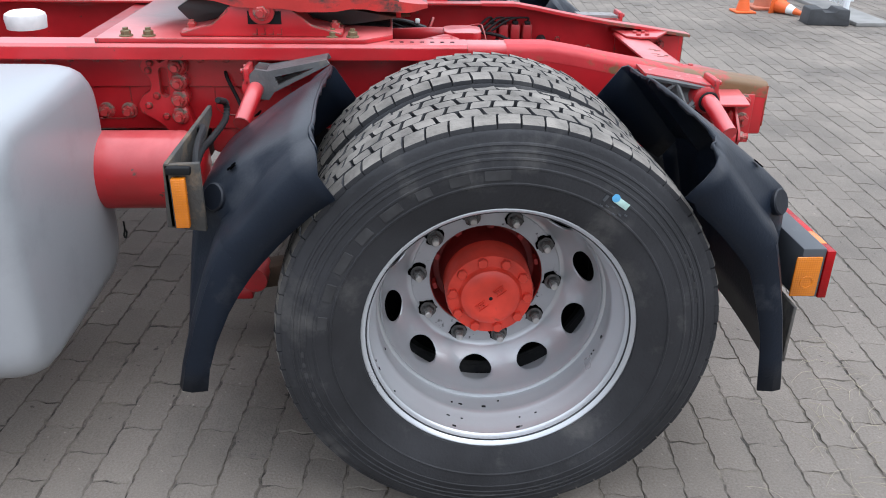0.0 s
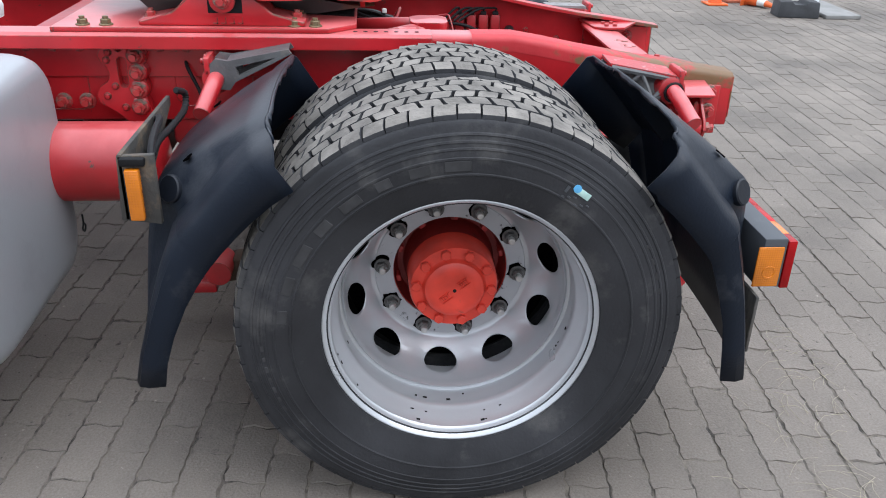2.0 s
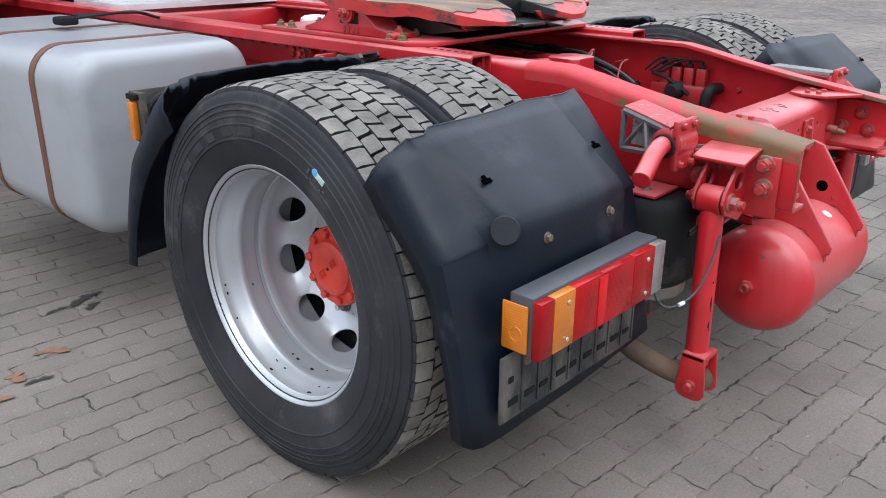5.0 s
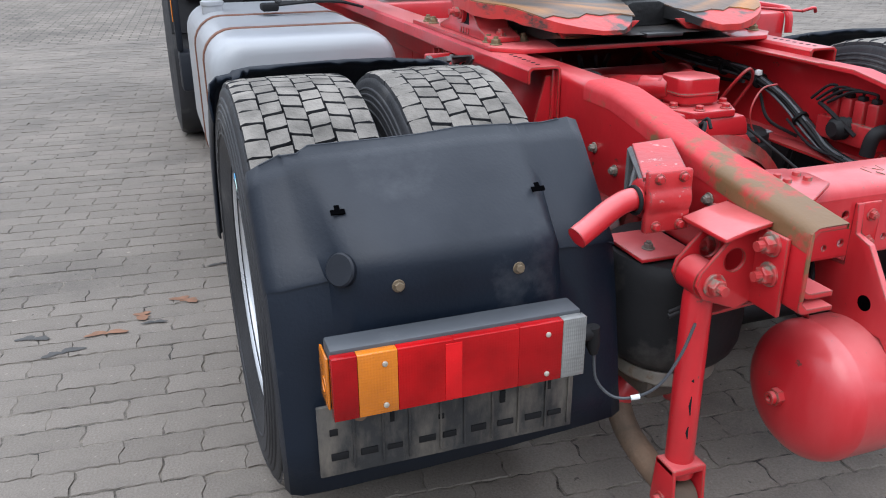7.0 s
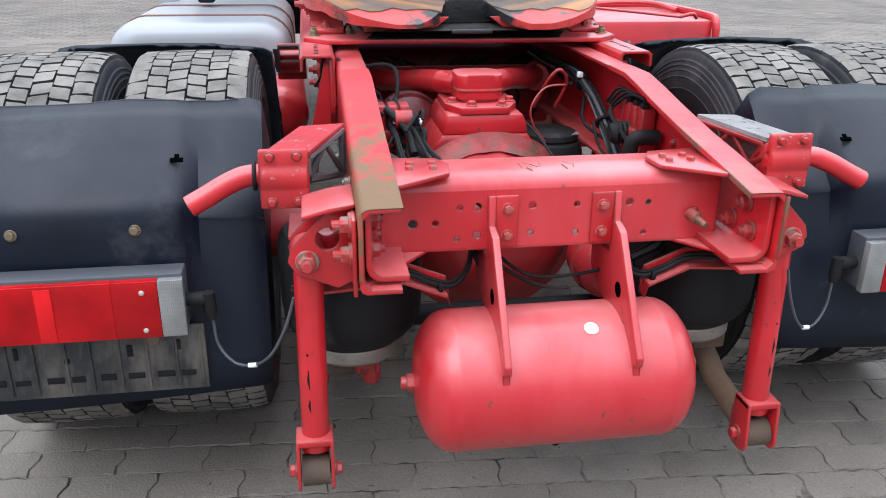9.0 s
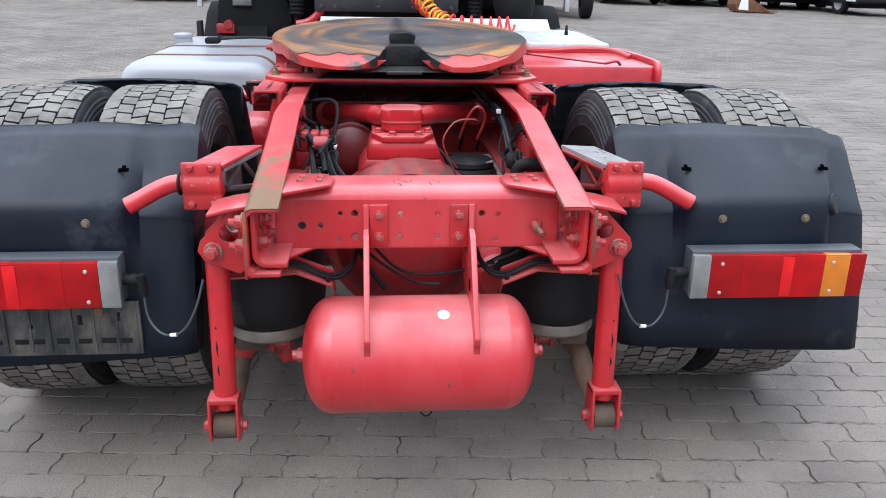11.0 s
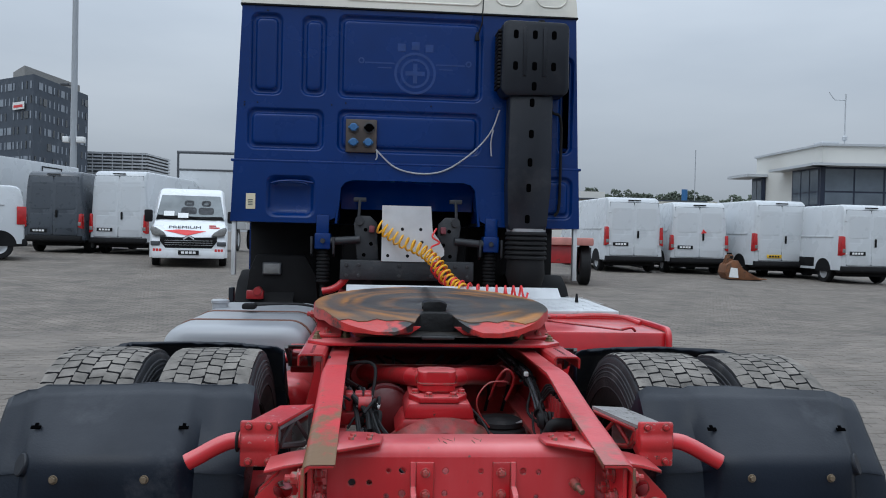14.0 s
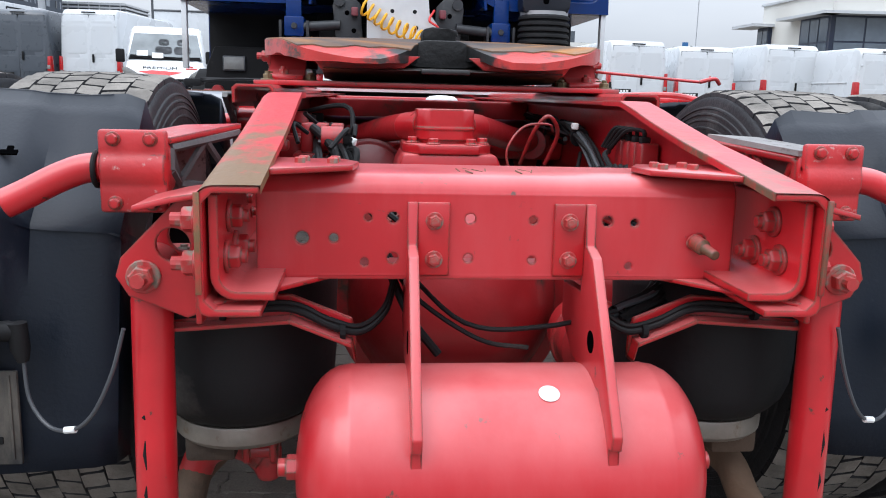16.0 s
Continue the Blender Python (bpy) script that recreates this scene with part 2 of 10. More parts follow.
CREAM = material("off_white_roof_paint", (0.74, 0.715, 0.63), 0.35, vary=0.04, scale=2, dirt=(0.55, 0.53, 0.47), dirt_amount=0.25, spread=0.4, coat=0.2)
BLUE = material("deep_blue_cab_paint", (0.0006, 0.0225, 0.128), 0.26, vary=0.18, scale=2.2, bump=0.05, bump_scale=9,
                dirt=(0.002, 0.026, 0.142), dirt_amount=0.3, spread=0.4, coat=0.16, coat_rough=0.08, spec=0.2)
LENS_RIBS = (("X", 0.005, 0.10), ("Z", 0.0055, 0.10))
AMBER = material("amber_lens", (0.58, 0.165, 0.007), 0.16, vary=0.18, scale=14, coat=0.5, ribs=(("X", 0.005, 0.14), ("Z", 0.0055, 0.14), ("Y", 0.005, 0.10)))
# red lens in three tones, brightest next to the amber, darkest at the ends
DARKLENS = material("dark_red_lens", (0.29, 0.004, 0.006), 0.14, vary=0.4, scale=9, coat=0.05, spec=0.25, ribs=LENS_RIBS)
BRIGHTLENS = material("mid_bright_red_lens", (0.40, 0.004, 0.006), 0.14, vary=0.4, scale=9, coat=0.05, spec=0.25, ribs=LENS_RIBS)
REDLENS = material("red_lens", (0.36, 0.005, 0.007), 0.14, vary=0.4, scale=9, coat=0.05, spec=0.25, ribs=LENS_RIBS)
BANDLENS = material("bright_red_lens", (0.60, 0.010, 0.013), 0.18, vary=0.2, scale=12, coat=0.05, spec=0.25, ribs=LENS_RIBS)
CLEARLENS = material("clear_ribbed_lens", (0.20, 0.20, 0.193), 0.16, vary=0.35, scale=12, coat=0.5, ribs=(("X", 0.004, 0.20), ("Z", 0.008, 0.14)))
LAMPGREY = material("grey_lamp_housing", (0.060, 0.065, 0.073), 0.45, vary=0.12, scale=8, dirt=(0.17, 0.17, 0.17), dirt_amount=0.3)
# upward faces are lightened for dust and for painted-in sky sheen
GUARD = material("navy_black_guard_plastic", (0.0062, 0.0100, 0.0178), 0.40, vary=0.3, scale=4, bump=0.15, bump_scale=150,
                 dirt=(0.042, 0.046, 0.055), dirt_amount=0.34, dirt_scale=5, spread=0.16, spec=0.24, rough_vary=0.16, fade_sheen=(0.050, 0.053, 0.060))
# flat black laid on faces for the shade inside openings
HOLE_SHADE = material("hole_shade_black", (0.0015, 0.0015, 0.0018), 0.95, spec=0.0, vary=0.1)
INTAKE = material("matt_black_intake", (0.0088, 0.0110, 0.0165), 0.42, vary=0.25, scale=4, bump=0.15, spec=0.3, dirt=(0.035, 0.036, 0.04), dirt_amount=0.2, spread=0.3)
CHASSISGREY = material("dark_grey_steel", (0.032, 0.033, 0.036), 0.55, vary=0.3, scale=7, bump=0.25, dirt=(0.075, 0.06, 0.045), dirt_amount=0.3, dirt_scale=9)
LOCKDARK = material("oily_dark_steel", (0.020, 0.022, 0.026), 0.5, vary=0.35, scale=9, bump=0.3, dirt=(0.055, 0.052, 0.050), dirt_amount=0.35, dirt_scale=14, spread=0.2)
CASTDARK = material("dark_cast_iron", (0.10, 0.10, 0.102), 0.55, vary=0.3, scale=16, bump=0.5, bump_scale=70, dirt=(0.14, 0.13, 0.12), dirt_amount=0.4, dirt_scale=20)
CASTSPECK = material("speckled_cast_aluminium", (0.22, 0.21, 0.205), 0.6, vary=0.25, scale=20, bump=0.5, bump_scale=80,
                     dirt=(0.055, 0.045, 0.038), dirt_amount=0.55, dirt_scale=38, spread=0.08)
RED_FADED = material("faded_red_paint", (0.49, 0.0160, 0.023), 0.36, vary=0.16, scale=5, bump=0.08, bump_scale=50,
                     dirt=(0.53, 0.065, 0.072), dirt_amount=0.52, dirt_scale=5, spread=0.42, stretch=(1, 1, 0.22), coat=0.45, coat_rough=0.16, spec=0.4, chips=(0.14, 0.05, 0.04), fade_sheen=(0.67, 0.20, 0.20), wear=(0.13, 0.06, 0.04))
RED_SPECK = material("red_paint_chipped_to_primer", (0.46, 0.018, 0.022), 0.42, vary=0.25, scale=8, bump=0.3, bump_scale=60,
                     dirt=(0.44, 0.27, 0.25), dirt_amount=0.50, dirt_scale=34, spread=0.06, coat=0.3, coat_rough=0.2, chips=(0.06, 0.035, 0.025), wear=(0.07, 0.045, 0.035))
CRUST = material("oily_crust_on_red", (0.30, 0.020, 0.018), 0.6, vary=0.4, scale=14, bump=1.0, bump_scale=45, dirt=(0.075, 0.052, 0.034), dirt_amount=0.80, dirt_scale=11, spread=0.22, coat=0.3)
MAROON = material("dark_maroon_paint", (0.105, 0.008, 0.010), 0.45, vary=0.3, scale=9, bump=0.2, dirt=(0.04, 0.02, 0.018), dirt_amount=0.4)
# hub red darkened to paint in the recess's shade, plus some grime
HUB_SHADE = material("grimy_shaded_hub_recess", (0.20, 0.012, 0.010), 0.5, vary=0.25, scale=12, bump=0.3, dirt=(0.06, 0.02, 0.016), dirt_amount=0.4, dirt_scale=14)
RUST_BROWN = material("dark_brown_rust", (0.085, 0.056, 0.038), 0.8, vary=0.3, scale=12, bump=0.6, dirt=(0.045, 0.034, 0.026), dirt_amount=0.5)
GREASE = material("greasy_plate", (0.045, 0.042, 0.040), 0.42, vary=0.35, scale=6, bump=0.35, bump_scale=40,
                  dirt=(0.30, 0.14, 0.035), dirt_amount=0.42, dirt_scale=3.2, spread=0.2)


def arc_grease():
    """Black grease on a turned plate, broken rusty arcs about the king pin."""
    g = material("greasy_plate_with_arcs", (0.058, 0.054, 0.050), 0.40, vary=0.4, scale=7, bump=0.35, bump_scale=40)
    n, l = g.node_tree.nodes, g.node_tree.links
    b = n["Principled BSDF"]
    src = b.inputs["Base Color"].links[0].from_socket
    tc = n.new("ShaderNodeTexCoord")
    mp = n.new("ShaderNodeMapping")
    mp.inputs["Location"].default_value = (0, -0.56, 0)
    mp.inputs["Scale"].default_value = (1, 1, 0)
    l.new(tc.outputs["Object"], mp.inputs["Vector"])
    ln = n.new("ShaderNodeVectorMath")
    ln.operation = "LENGTH"
    l.new(mp.outputs["Vector"], ln.inputs[0])
    noise = n.new("ShaderNodeTexNoise")
    noise.inputs["Scale"].default_value, noise.inputs["Detail"].default_value = 5.0, 6
    l.new(tc.outputs["Object"], noise.inputs["Vector"])
    warp = n.new("ShaderNodeMath")
    warp.operation = "MULTIPLY_ADD"
    warp.inputs[1].default_value = 0.10
    l.new(noise.outputs["Fac"], warp.inputs[0])
    l.new(ln.outputs["Value"], warp.inputs[2])
    ramp = n.new("ShaderNodeValToRGB")
    e = ramp.color_ramp.elements
    e[0].position, e[0].color = 0.0, (0, 0, 0, 1)
    e[1].position, e[1].color = 1.0, (0, 0, 0, 1)
    for p, v in ((0.20, 0), (0.24, 0.25), (0.265, 0.05), (0.33, 0.0), (0.36, 0.6), (0.385, 0.10), (0.405, 0.75), (0.43, 0.25), (0.465, 0.1), (0.50, 0.85), (0.54, 0.5)):
        x = e.new(p)
        x.color = (v, v, v, 1)
    l.new(warp.outputs["Value"], ramp.inputs["Fac"])
    patch = n.new("ShaderNodeTexNoise")
    patch.inputs["Scale"].default_value, patch.inputs["Detail"].default_value = 2.6, 5
    l.new(tc.outputs["Object"], patch.inputs["Vector"])
    pr = n.new("ShaderNodeMapRange")
    pr.inputs["From Min"].default_value, pr.inputs["From Max"].default_value = 0.39, 0.55
    l.new(patch.outputs["Fac"], pr.inputs["Value"])
    mul = n.new("ShaderNodeMath")
    mul.operation = "MULTIPLY"
    l.new(ramp.outputs["Color"], mul.inputs[0])
    l.new(pr.outputs["Result"], mul.inputs[1])
    mix = n.new("ShaderNodeMix")
    mix.data_type = "RGBA"
    mix.inputs["B"].default_value = (0.46, 0.185, 0.03, 1)
    l.new(mul.outputs["Value"], mix.inputs["Factor"])
    l.new(src, mix.inputs["A"])
    l.new(mix.outputs["Result"], b.inputs["Base Color"])
    return g


ARC_GREASE = arc_grease()


def coupling_paint():
    """Red paint on the plate's rim, worn dark in patches; black grease spreads from the mouth."""
    g = material("coupling_paint_worn", (0.48, 0.026, 0.022), 0.42, vary=0.25, scale=9, bump=0.5, bump_scale=30,
                 dirt=(0.050, 0.034, 0.028), dirt_amount=0.72, dirt_scale=9, spread=0.10, stretch=(1, 0.6, 1.4), coat=0.3)
    n, l = g.node_tree.nodes, g.node_tree.links
    b = n["Principled BSDF"]
    src = b.inputs["Base Color"].links[0].from_socket
    tc = n.new("ShaderNodeTexCoord")
    sep = n.new("ShaderNodeSeparateXYZ")
    l.new(tc.outputs["Object"], sep.inputs["Vector"])
    ax = n.new("ShaderNodeMath")
    ax.operation = "ABSOLUTE"
    l.new(sep.outputs["X"], ax.inputs[0])
    noise = n.new("ShaderNodeTexNoise")
    noise.inputs["Scale"].default_value, noise.inputs["Detail"].default_value = 14.0, 7
    l.new(tc.outputs["Object"], noise.inputs["Vector"])
    wob = n.new("ShaderNodeMath")
    wob.operation = "MULTIPLY_ADD"
    wob.inputs[1].default_value = -0.22
    l.new(noise.outputs["Fac"], wob.inputs[0])
    l.new(ax.outputs["Value"], wob.inputs[2])
    mr = n.new("ShaderNodeMapRange")
    mr.inputs["From Min"].default_value, mr.inputs["From Max"].default_value = 0.02, 0.05
    mr.inputs["To Min"].default_value, mr.inputs["To Max"].default_value = 1.0, 0.0
    l.new(wob.outputs["Value"], mr.inputs["Value"])
    mix = n.new("ShaderNodeMix")
    mix.data_type = "RGBA"
    mix.inputs["B"].default_value = (0.010, 0.010, 0.0105, 1)
    l.new(mr.outputs["Result"], mix.inputs["Factor"])
    l.new(src, mix.inputs["A"])
    l.new(mix.outputs["Result"], b.inputs["Base Color"])
    return g


COUPLING_PAINT = coupling_paint()
COUPLINGRED = material("dull_red_coupling", (0.16, 0.035, 0.045), 0.5, vary=0.3, scale=20)
MUDDY = material("mud_splashed_plate", (0.045, 0.042, 0.038), 0.75, vary=0.3, scale=12, bump=0.6, bump_scale=90, dirt=(0.150, 0.106, 0.066), dirt_amount=0.55, dirt_scale=14, spread=0.2)
BLACKGREASE = material("wet_black_grease", (0.010, 0.010, 0.0105), 0.50, vary=0.3, scale=20, bump=0.8, bump_scale=50, spec=0.2)
WORN_RED = material("red_paint_worn_bare", (0.48, 0.022, 0.022), 0.45, vary=0.2, scale=8, bump=0.4, bump_scale=40,
                    dirt=(0.055, 0.042, 0.036), dirt_amount=0.86, dirt_scale=7, spread=0.14, stretch=(1, 0.6, 1))
ALU = material("bare_aluminium_sheet", (0.60, 0.61, 0.62), 0.38, metal=0.35, vary=0.14, scale=7, bump=0.5, bump_scale=9,
               dirt=(0.30, 0.28, 0.26), dirt_amount=0.2, dirt_scale=7)
DARK = material("dark_underbody", (0.011, 0.011, 0.012), 0.7, spec=0.15, vary=0.3, scale=6, bump=0.3, dirt=(0.06, 0.055, 0.05), dirt_amount=0.3)
STRAP = material("brown_rubber_strap", (0.14, 0.055, 0.03), 0.6, vary=0.2, scale=10)
BLUEPLUG = material("blue_plastic_cap", (0.03, 0.125, 0.30), 0.4)
YELLOW = material("yellow_hose", (0.80, 0.42, 0.02), 0.35, vary=0.1)
REDHOSE = material("red_hose", (0.62, 0.03, 0.03), 0.35, vary=0.1)
ORANGE = material("orange_cone_plastic", (0.75, 0.13, 0.025), 0.5, vary=0.12, dirt=(0.35, 0.12, 0.06), dirt_amount=0.3)
CONCRETE = material("grey_concrete", (0.24, 0.235, 0.225), 0.85, vary=0.2, scale=5, bump=0.6, dirt=(0.12, 0.115, 0.11), dirt_amount=0.4)
DARKFOOT = material("dark_recycled_rubber", (0.05, 0.052, 0.056), 0.8, vary=0.3, scale=9, bump=0.6)
PAPER = material("white_sticker", (0.75, 0.76, 0.75), 0.5, vary=0.1, scale=30)
GLASS = material("dark_window_glass", (0.02, 0.024, 0.028), 0.06, vary=0.1, coat=0.6)
VANGREY = material("dark_grey_van_paint", (0.050, 0.060, 0.074), 0.3, vary=0.05, coat=0.4)
PLATEY = material("yellow_plate", (0.72, 0.45, 0.03), 0.5)
BRICKWALL = material("dark_grey_facade", (0.052, 0.066, 0.088), 0.7, vary=0.15, scale=0.4, bump=0.3, bump_scale=3, dirt=(0.09, 0.104, 0.125), dirt_amount=0.5, dirt_scale=0.6)
RENDER = material("white_facade", (0.62, 0.61, 0.57), 0.7, vary=0.05, scale=0.4)
LOUVRE = material("pale_louvre_metal", (0.46, 0.48, 0.50), 0.5, vary=0.1, scale=0.5)
VANWHITE = material("clean_white_van_paint", (0.535, 0.558, 0.578), 0.28, vary=0.015, scale=1.2, dirt=(0.54, 0.55, 0.555), dirt_amount=0.15, dirt_scale=1.0, spread=0.5, coat=0.35)
SCREEN = material("windscreen_glass", (0.15, 0.17, 0.176), 0.06, vary=0.35, scale=2.0, coat=0.6)
FADED_PINK = material("faded_pink_paint", (0.48, 0.20, 0.17), 0.6, vary=0.2, scale=4)
BUCKETRUST = material("brown_bucket_rust", (0.16, 0.066, 0.028), 0.8, vary=0.35, scale=5, bump=0.6, dirt=(0.05, 0.032, 0.022), dirt_amount=0.6, dirt_scale=4)
VANLAMP = material("bright_red_van_lamp", (0.42, 0.010, 0.012), 0.2, vary=0.3, scale=8, coat=0.15)
MASTGREY = material("grey_mast_steel", (0.34, 0.36, 0.385), 0.5, vary=0.08, scale=1.0)
# core coloured dark to paint in the shade between the louvres
DECKCORE = material("shaded_parking_deck", (0.13, 0.14, 0.15), 0.7, vary=0.2, scale=0.3)
SHEDCREAM = material("cream_sheet_wall", (0.50, 0.48, 0.42), 0.6, vary=0.06, scale=0.5)
LEAF = material("far_tree_leaves", (0.095, 0.115, 0.085), 0.8, vary=0.4, scale=2.5, per_object=0.15)
STRAW = material("dry_straw", (0.34, 0.30, 0.22), 0.8, vary=0.2)


tn, tl = TREAD.node_tree.nodes, TREAD.node_tree.links
t_geo = tn.new("ShaderNodeNewGeometry")
t_map = tn.new("ShaderNodeMapRange")
t_map.inputs["To Min"].default_value, t_map.inputs["To Max"].default_value = 0.84, 1.14
tl.new(t_geo.outputs["Random Per Island"], t_map.inputs["Value"])
t_mul = tn.new("ShaderNodeMix")
t_mul.data_type, t_mul.blend_type = "RGBA", "MULTIPLY"
t_mul.inputs["Factor"].default_value = 1.0
t_bsdf = tn["Principled BSDF"]
tl.new(t_bsdf.inputs["Base Color"].links[0].from_socket, t_mul.inputs["A"])
tl.new(t_map.outputs["Result"], t_mul.inputs["B"])
tl.new(t_mul.outputs["Result"], t_bsdf.inputs["Base Color"])


def paving_material(name, pattern):
    """Grey-brown concrete pavers; with a joint pattern for the stretch too far off for single stones."""
    m = material(name, (0.190, 0.166, 0.143), 0.80, vary=0.24, scale=0.9, bump=0.6, bump_scale=150,
                 dirt=(0.120, 0.106, 0.094), dirt_amount=0.55, dirt_scale=1.2, spread=0.24, spec=0.25)
    nt = m.node_tree
    n, l = nt.nodes, nt.links
    b = n["Principled BSDF"]
    src = b.inputs["Base Color"].links[0].from_socket
    mul = n.new("ShaderNodeMix")
    mul.data_type, mul.blend_type = "RGBA", "MULTIPLY"
    mul.inputs["Factor"].default_value = 1.0
    l.new(src, mul.inputs["A"])
    if pattern:
        tc = n.new("ShaderNodeTexCoord")
        mp = n.new("ShaderNodeMapping")
        mp.inputs["Rotation"].default_value = (0, 0, radians(4.4))
        l.new(tc.outputs["Object"], mp.inputs["Vector"])
        br = n.new("ShaderNodeTexBrick")
        br.inputs["Scale"].default_value = 1.0
        br.inputs["Brick Width"].default_value, br.inputs["Row Height"].default_value = 0.213, 0.1065
        br.inputs["Mortar Size"].default_value, br.inputs["Mortar Smooth"].default_value = 0.010, 0.4
        br.inputs["Color1"].default_value = (0.76, 0.755, 0.75, 1)
        br.inputs["Color2"].default_value = (1.10, 1.095, 1.085, 1)
        br.inputs["Mortar"].default_value = (0.34, 0.33, 0.32, 1)
        l.new(mp.outputs["Vector"], br.inputs["Vector"])
        l.new(br.outputs["Color"], mul.inputs["B"])
    else:
        geo = n.new("ShaderNodeNewGeometry")
        info = n.new("ShaderNodeObjectInfo")
        add = n.new("ShaderNodeMath")
        add.operation = "ADD"
        l.new(geo.outputs["Random Per Island"], add.inputs[0])
        l.new(info.outputs["Random"], add.inputs[1])
        fr = n.new("ShaderNodeMath")
        fr.operation = "FRACT"
        l.new(add.outputs["Value"], fr.inputs[0])
        rg = n.new("ShaderNodeMapRange")
        rg.inputs["To Min"].default_value, rg.inputs["To Max"].default_value = 0.91, 1.075
        l.new(fr.outputs["Value"], rg.inputs["Value"])
        l.new(rg.outputs["Result"], mul.inputs["B"])
    # scattered pale flecks and dark crumbs
    spk = n.new("ShaderNodeTexNoise")
    spk.inputs["Scale"].default_value, spk.inputs["Detail"].default_value = 34, 3
    spk_tc = n.new("ShaderNodeTexCoord")
    l.new(spk_tc.outputs["Object"], spk.inputs["Vector"])
    ramp = n.new("ShaderNodeValToRGB")
    for pos, v in ((0.27, 0.45), (0.31, 1.0), (0.70, 1.0), (0.745, 1.55)):
        el = ramp.color_ramp.elements.new(pos)
        el.color = (v, v, v, 1)
    ramp.color_ramp.elements[0].color = (0.45, 0.45, 0.45, 1)
    ramp.color_ramp.elements[-1].color = (1.55, 1.55, 1.55, 1)
    l.new(spk.outputs["Fac"], ramp.inputs["Fac"])
    mul3 = n.new("ShaderNodeMix")
    mul3.data_type, mul3.blend_type = "RGBA", "MULTIPLY"
    mul3.inputs["Factor"].default_value = 1.0
    l.new(mul.outputs["Result"], mul3.inputs["A"])
    l.new(ramp.outputs["Color"], mul3.inputs["B"])
    mul = mul3
    # pale and dark grit in the concrete
    tc2 = n.new("ShaderNodeTexCoord")
    grit = n.new("ShaderNodeTexNoise")
    grit.inputs["Scale"].default_value, grit.inputs["Detail"].default_value, grit.inputs["Roughness"].default_value = 150, 6, 0.75
    l.new(tc2.outputs["Object"], grit.inputs["Vector"])
    gr = n.new("ShaderNodeMapRange")
    gr.inputs["From Min"].default_value, gr.inputs["From Max"].default_value = 0.30, 0.72
    gr.inputs["To Min"].default_value, gr.inputs["To Max"].default_value = 0.76, 1.25
    l.new(grit.outputs["Fac"], gr.inputs["Value"])
    mul2 = n.new("ShaderNodeMix")
    mul2.data_type, mul2.blend_type = "RGBA", "MULTIPLY"
    mul2.inputs["Factor"].default_value = 1.0
    l.new(mul.outputs["Result"], mul2.inputs["A"])
    l.new(gr.outputs["Result"], mul2.inputs["B"])
    l.new(mul2.outputs["Result"], b.inputs["Base Color"])
    return m


PAVER = paving_material("concrete_paver", False)
PAVING_FAR = paving_material("paving_far", True)
JOINT = material("joint_sand", (0.185, 0.160, 0.132), 0.95, vary=0.35, scale=9, bump=0.9, bump_scale=160, dirt=(0.034, 0.030, 0.026), dirt_amount=0.92, dirt_scale=12, spread=0.2)


# ---- builders ----
def finish(bm, smooth=35):
    bmesh.ops.recalc_face_normals(bm, faces=bm.faces)
    if smooth:
        for f in bm.faces:
            f.smooth = True
        for e in bm.edges:
            if len(e.link_faces) == 2 and e.calc_face_angle(0) > radians(smooth):
                e.smooth = False


def part(name, bm, mat, parent=None, label="", smooth=35):
    """Links a bmesh as one mesh object under a thing or a part."""
    finish(bm, smooth)
    me = bpy.data.meshes.new(name)
    bm.to_mesh(me)
    bm.free()
    me.materials.append(mat)
    ob = new(name, me)
    ob.parent = parent
    return tagged(ob, label)


def again(ob, name, parent, m):
    """Another part on the same mesh."""
    o = new(name, ob.data)
    o.parent, o.matrix_basis = parent, m
    return o


def thing(name, label, category, m=None, group="", kind=""):
    ob = new(name)
    if m is not None:
        ob.matrix_basis = m
    return tagged(ob, label, category, group, kind)


def box(bm, x0, x1, y0, y1, z0, z1, bevel=0.0, seg=2):
    vs = [bm.verts.new((x, y, z)) for x in (x0, x1) for y in (y0, y1) for z in (z0, z1)]
    fs = [bm.faces.new([vs[i] for i in q]) for q in ((0, 1, 3, 2), (4, 6, 7, 5), (0, 4, 5, 1), (2, 3, 7, 6), (0, 2, 6, 4), (1, 5, 7, 3))]
    if bevel:
        es = {e for f in fs for e in f.edges}
        bmesh.ops.bevel(bm, geom=list(es), offset=bevel, segments=seg, profile=0.5, affect="EDGES")
    return bm


def prism(bm, pts, axis, a, b, bevel=0.0):
    """A polygon, given in the two other axes (in order), drawn out along an axis from a to b."""
    def at(p, v):
        return {"x": (v, p[0], p[1]), "y": (p[0], v, p[1]), "z": (p[0], p[1], v)}[axis]
    v0, v1 = [bm.verts.new(at(p, a)) for p in pts], [bm.verts.new(at(p, b)) for p in pts]
    fs = [bm.faces.new(v0), bm.faces.new(v1[::-1])]
    n = len(pts)
    for i in range(n):
        fs.append(bm.faces.new((v0[i], v0[(i + 1) % n], v1[(i + 1) % n], v1[i])))
    if bevel:
        es = {e for f in fs for e in f.edges}
        bmesh.ops.bevel(bm, geom=list(es), offset=bevel, segments=2, profile=0.5, affect="EDGES")
    return bm


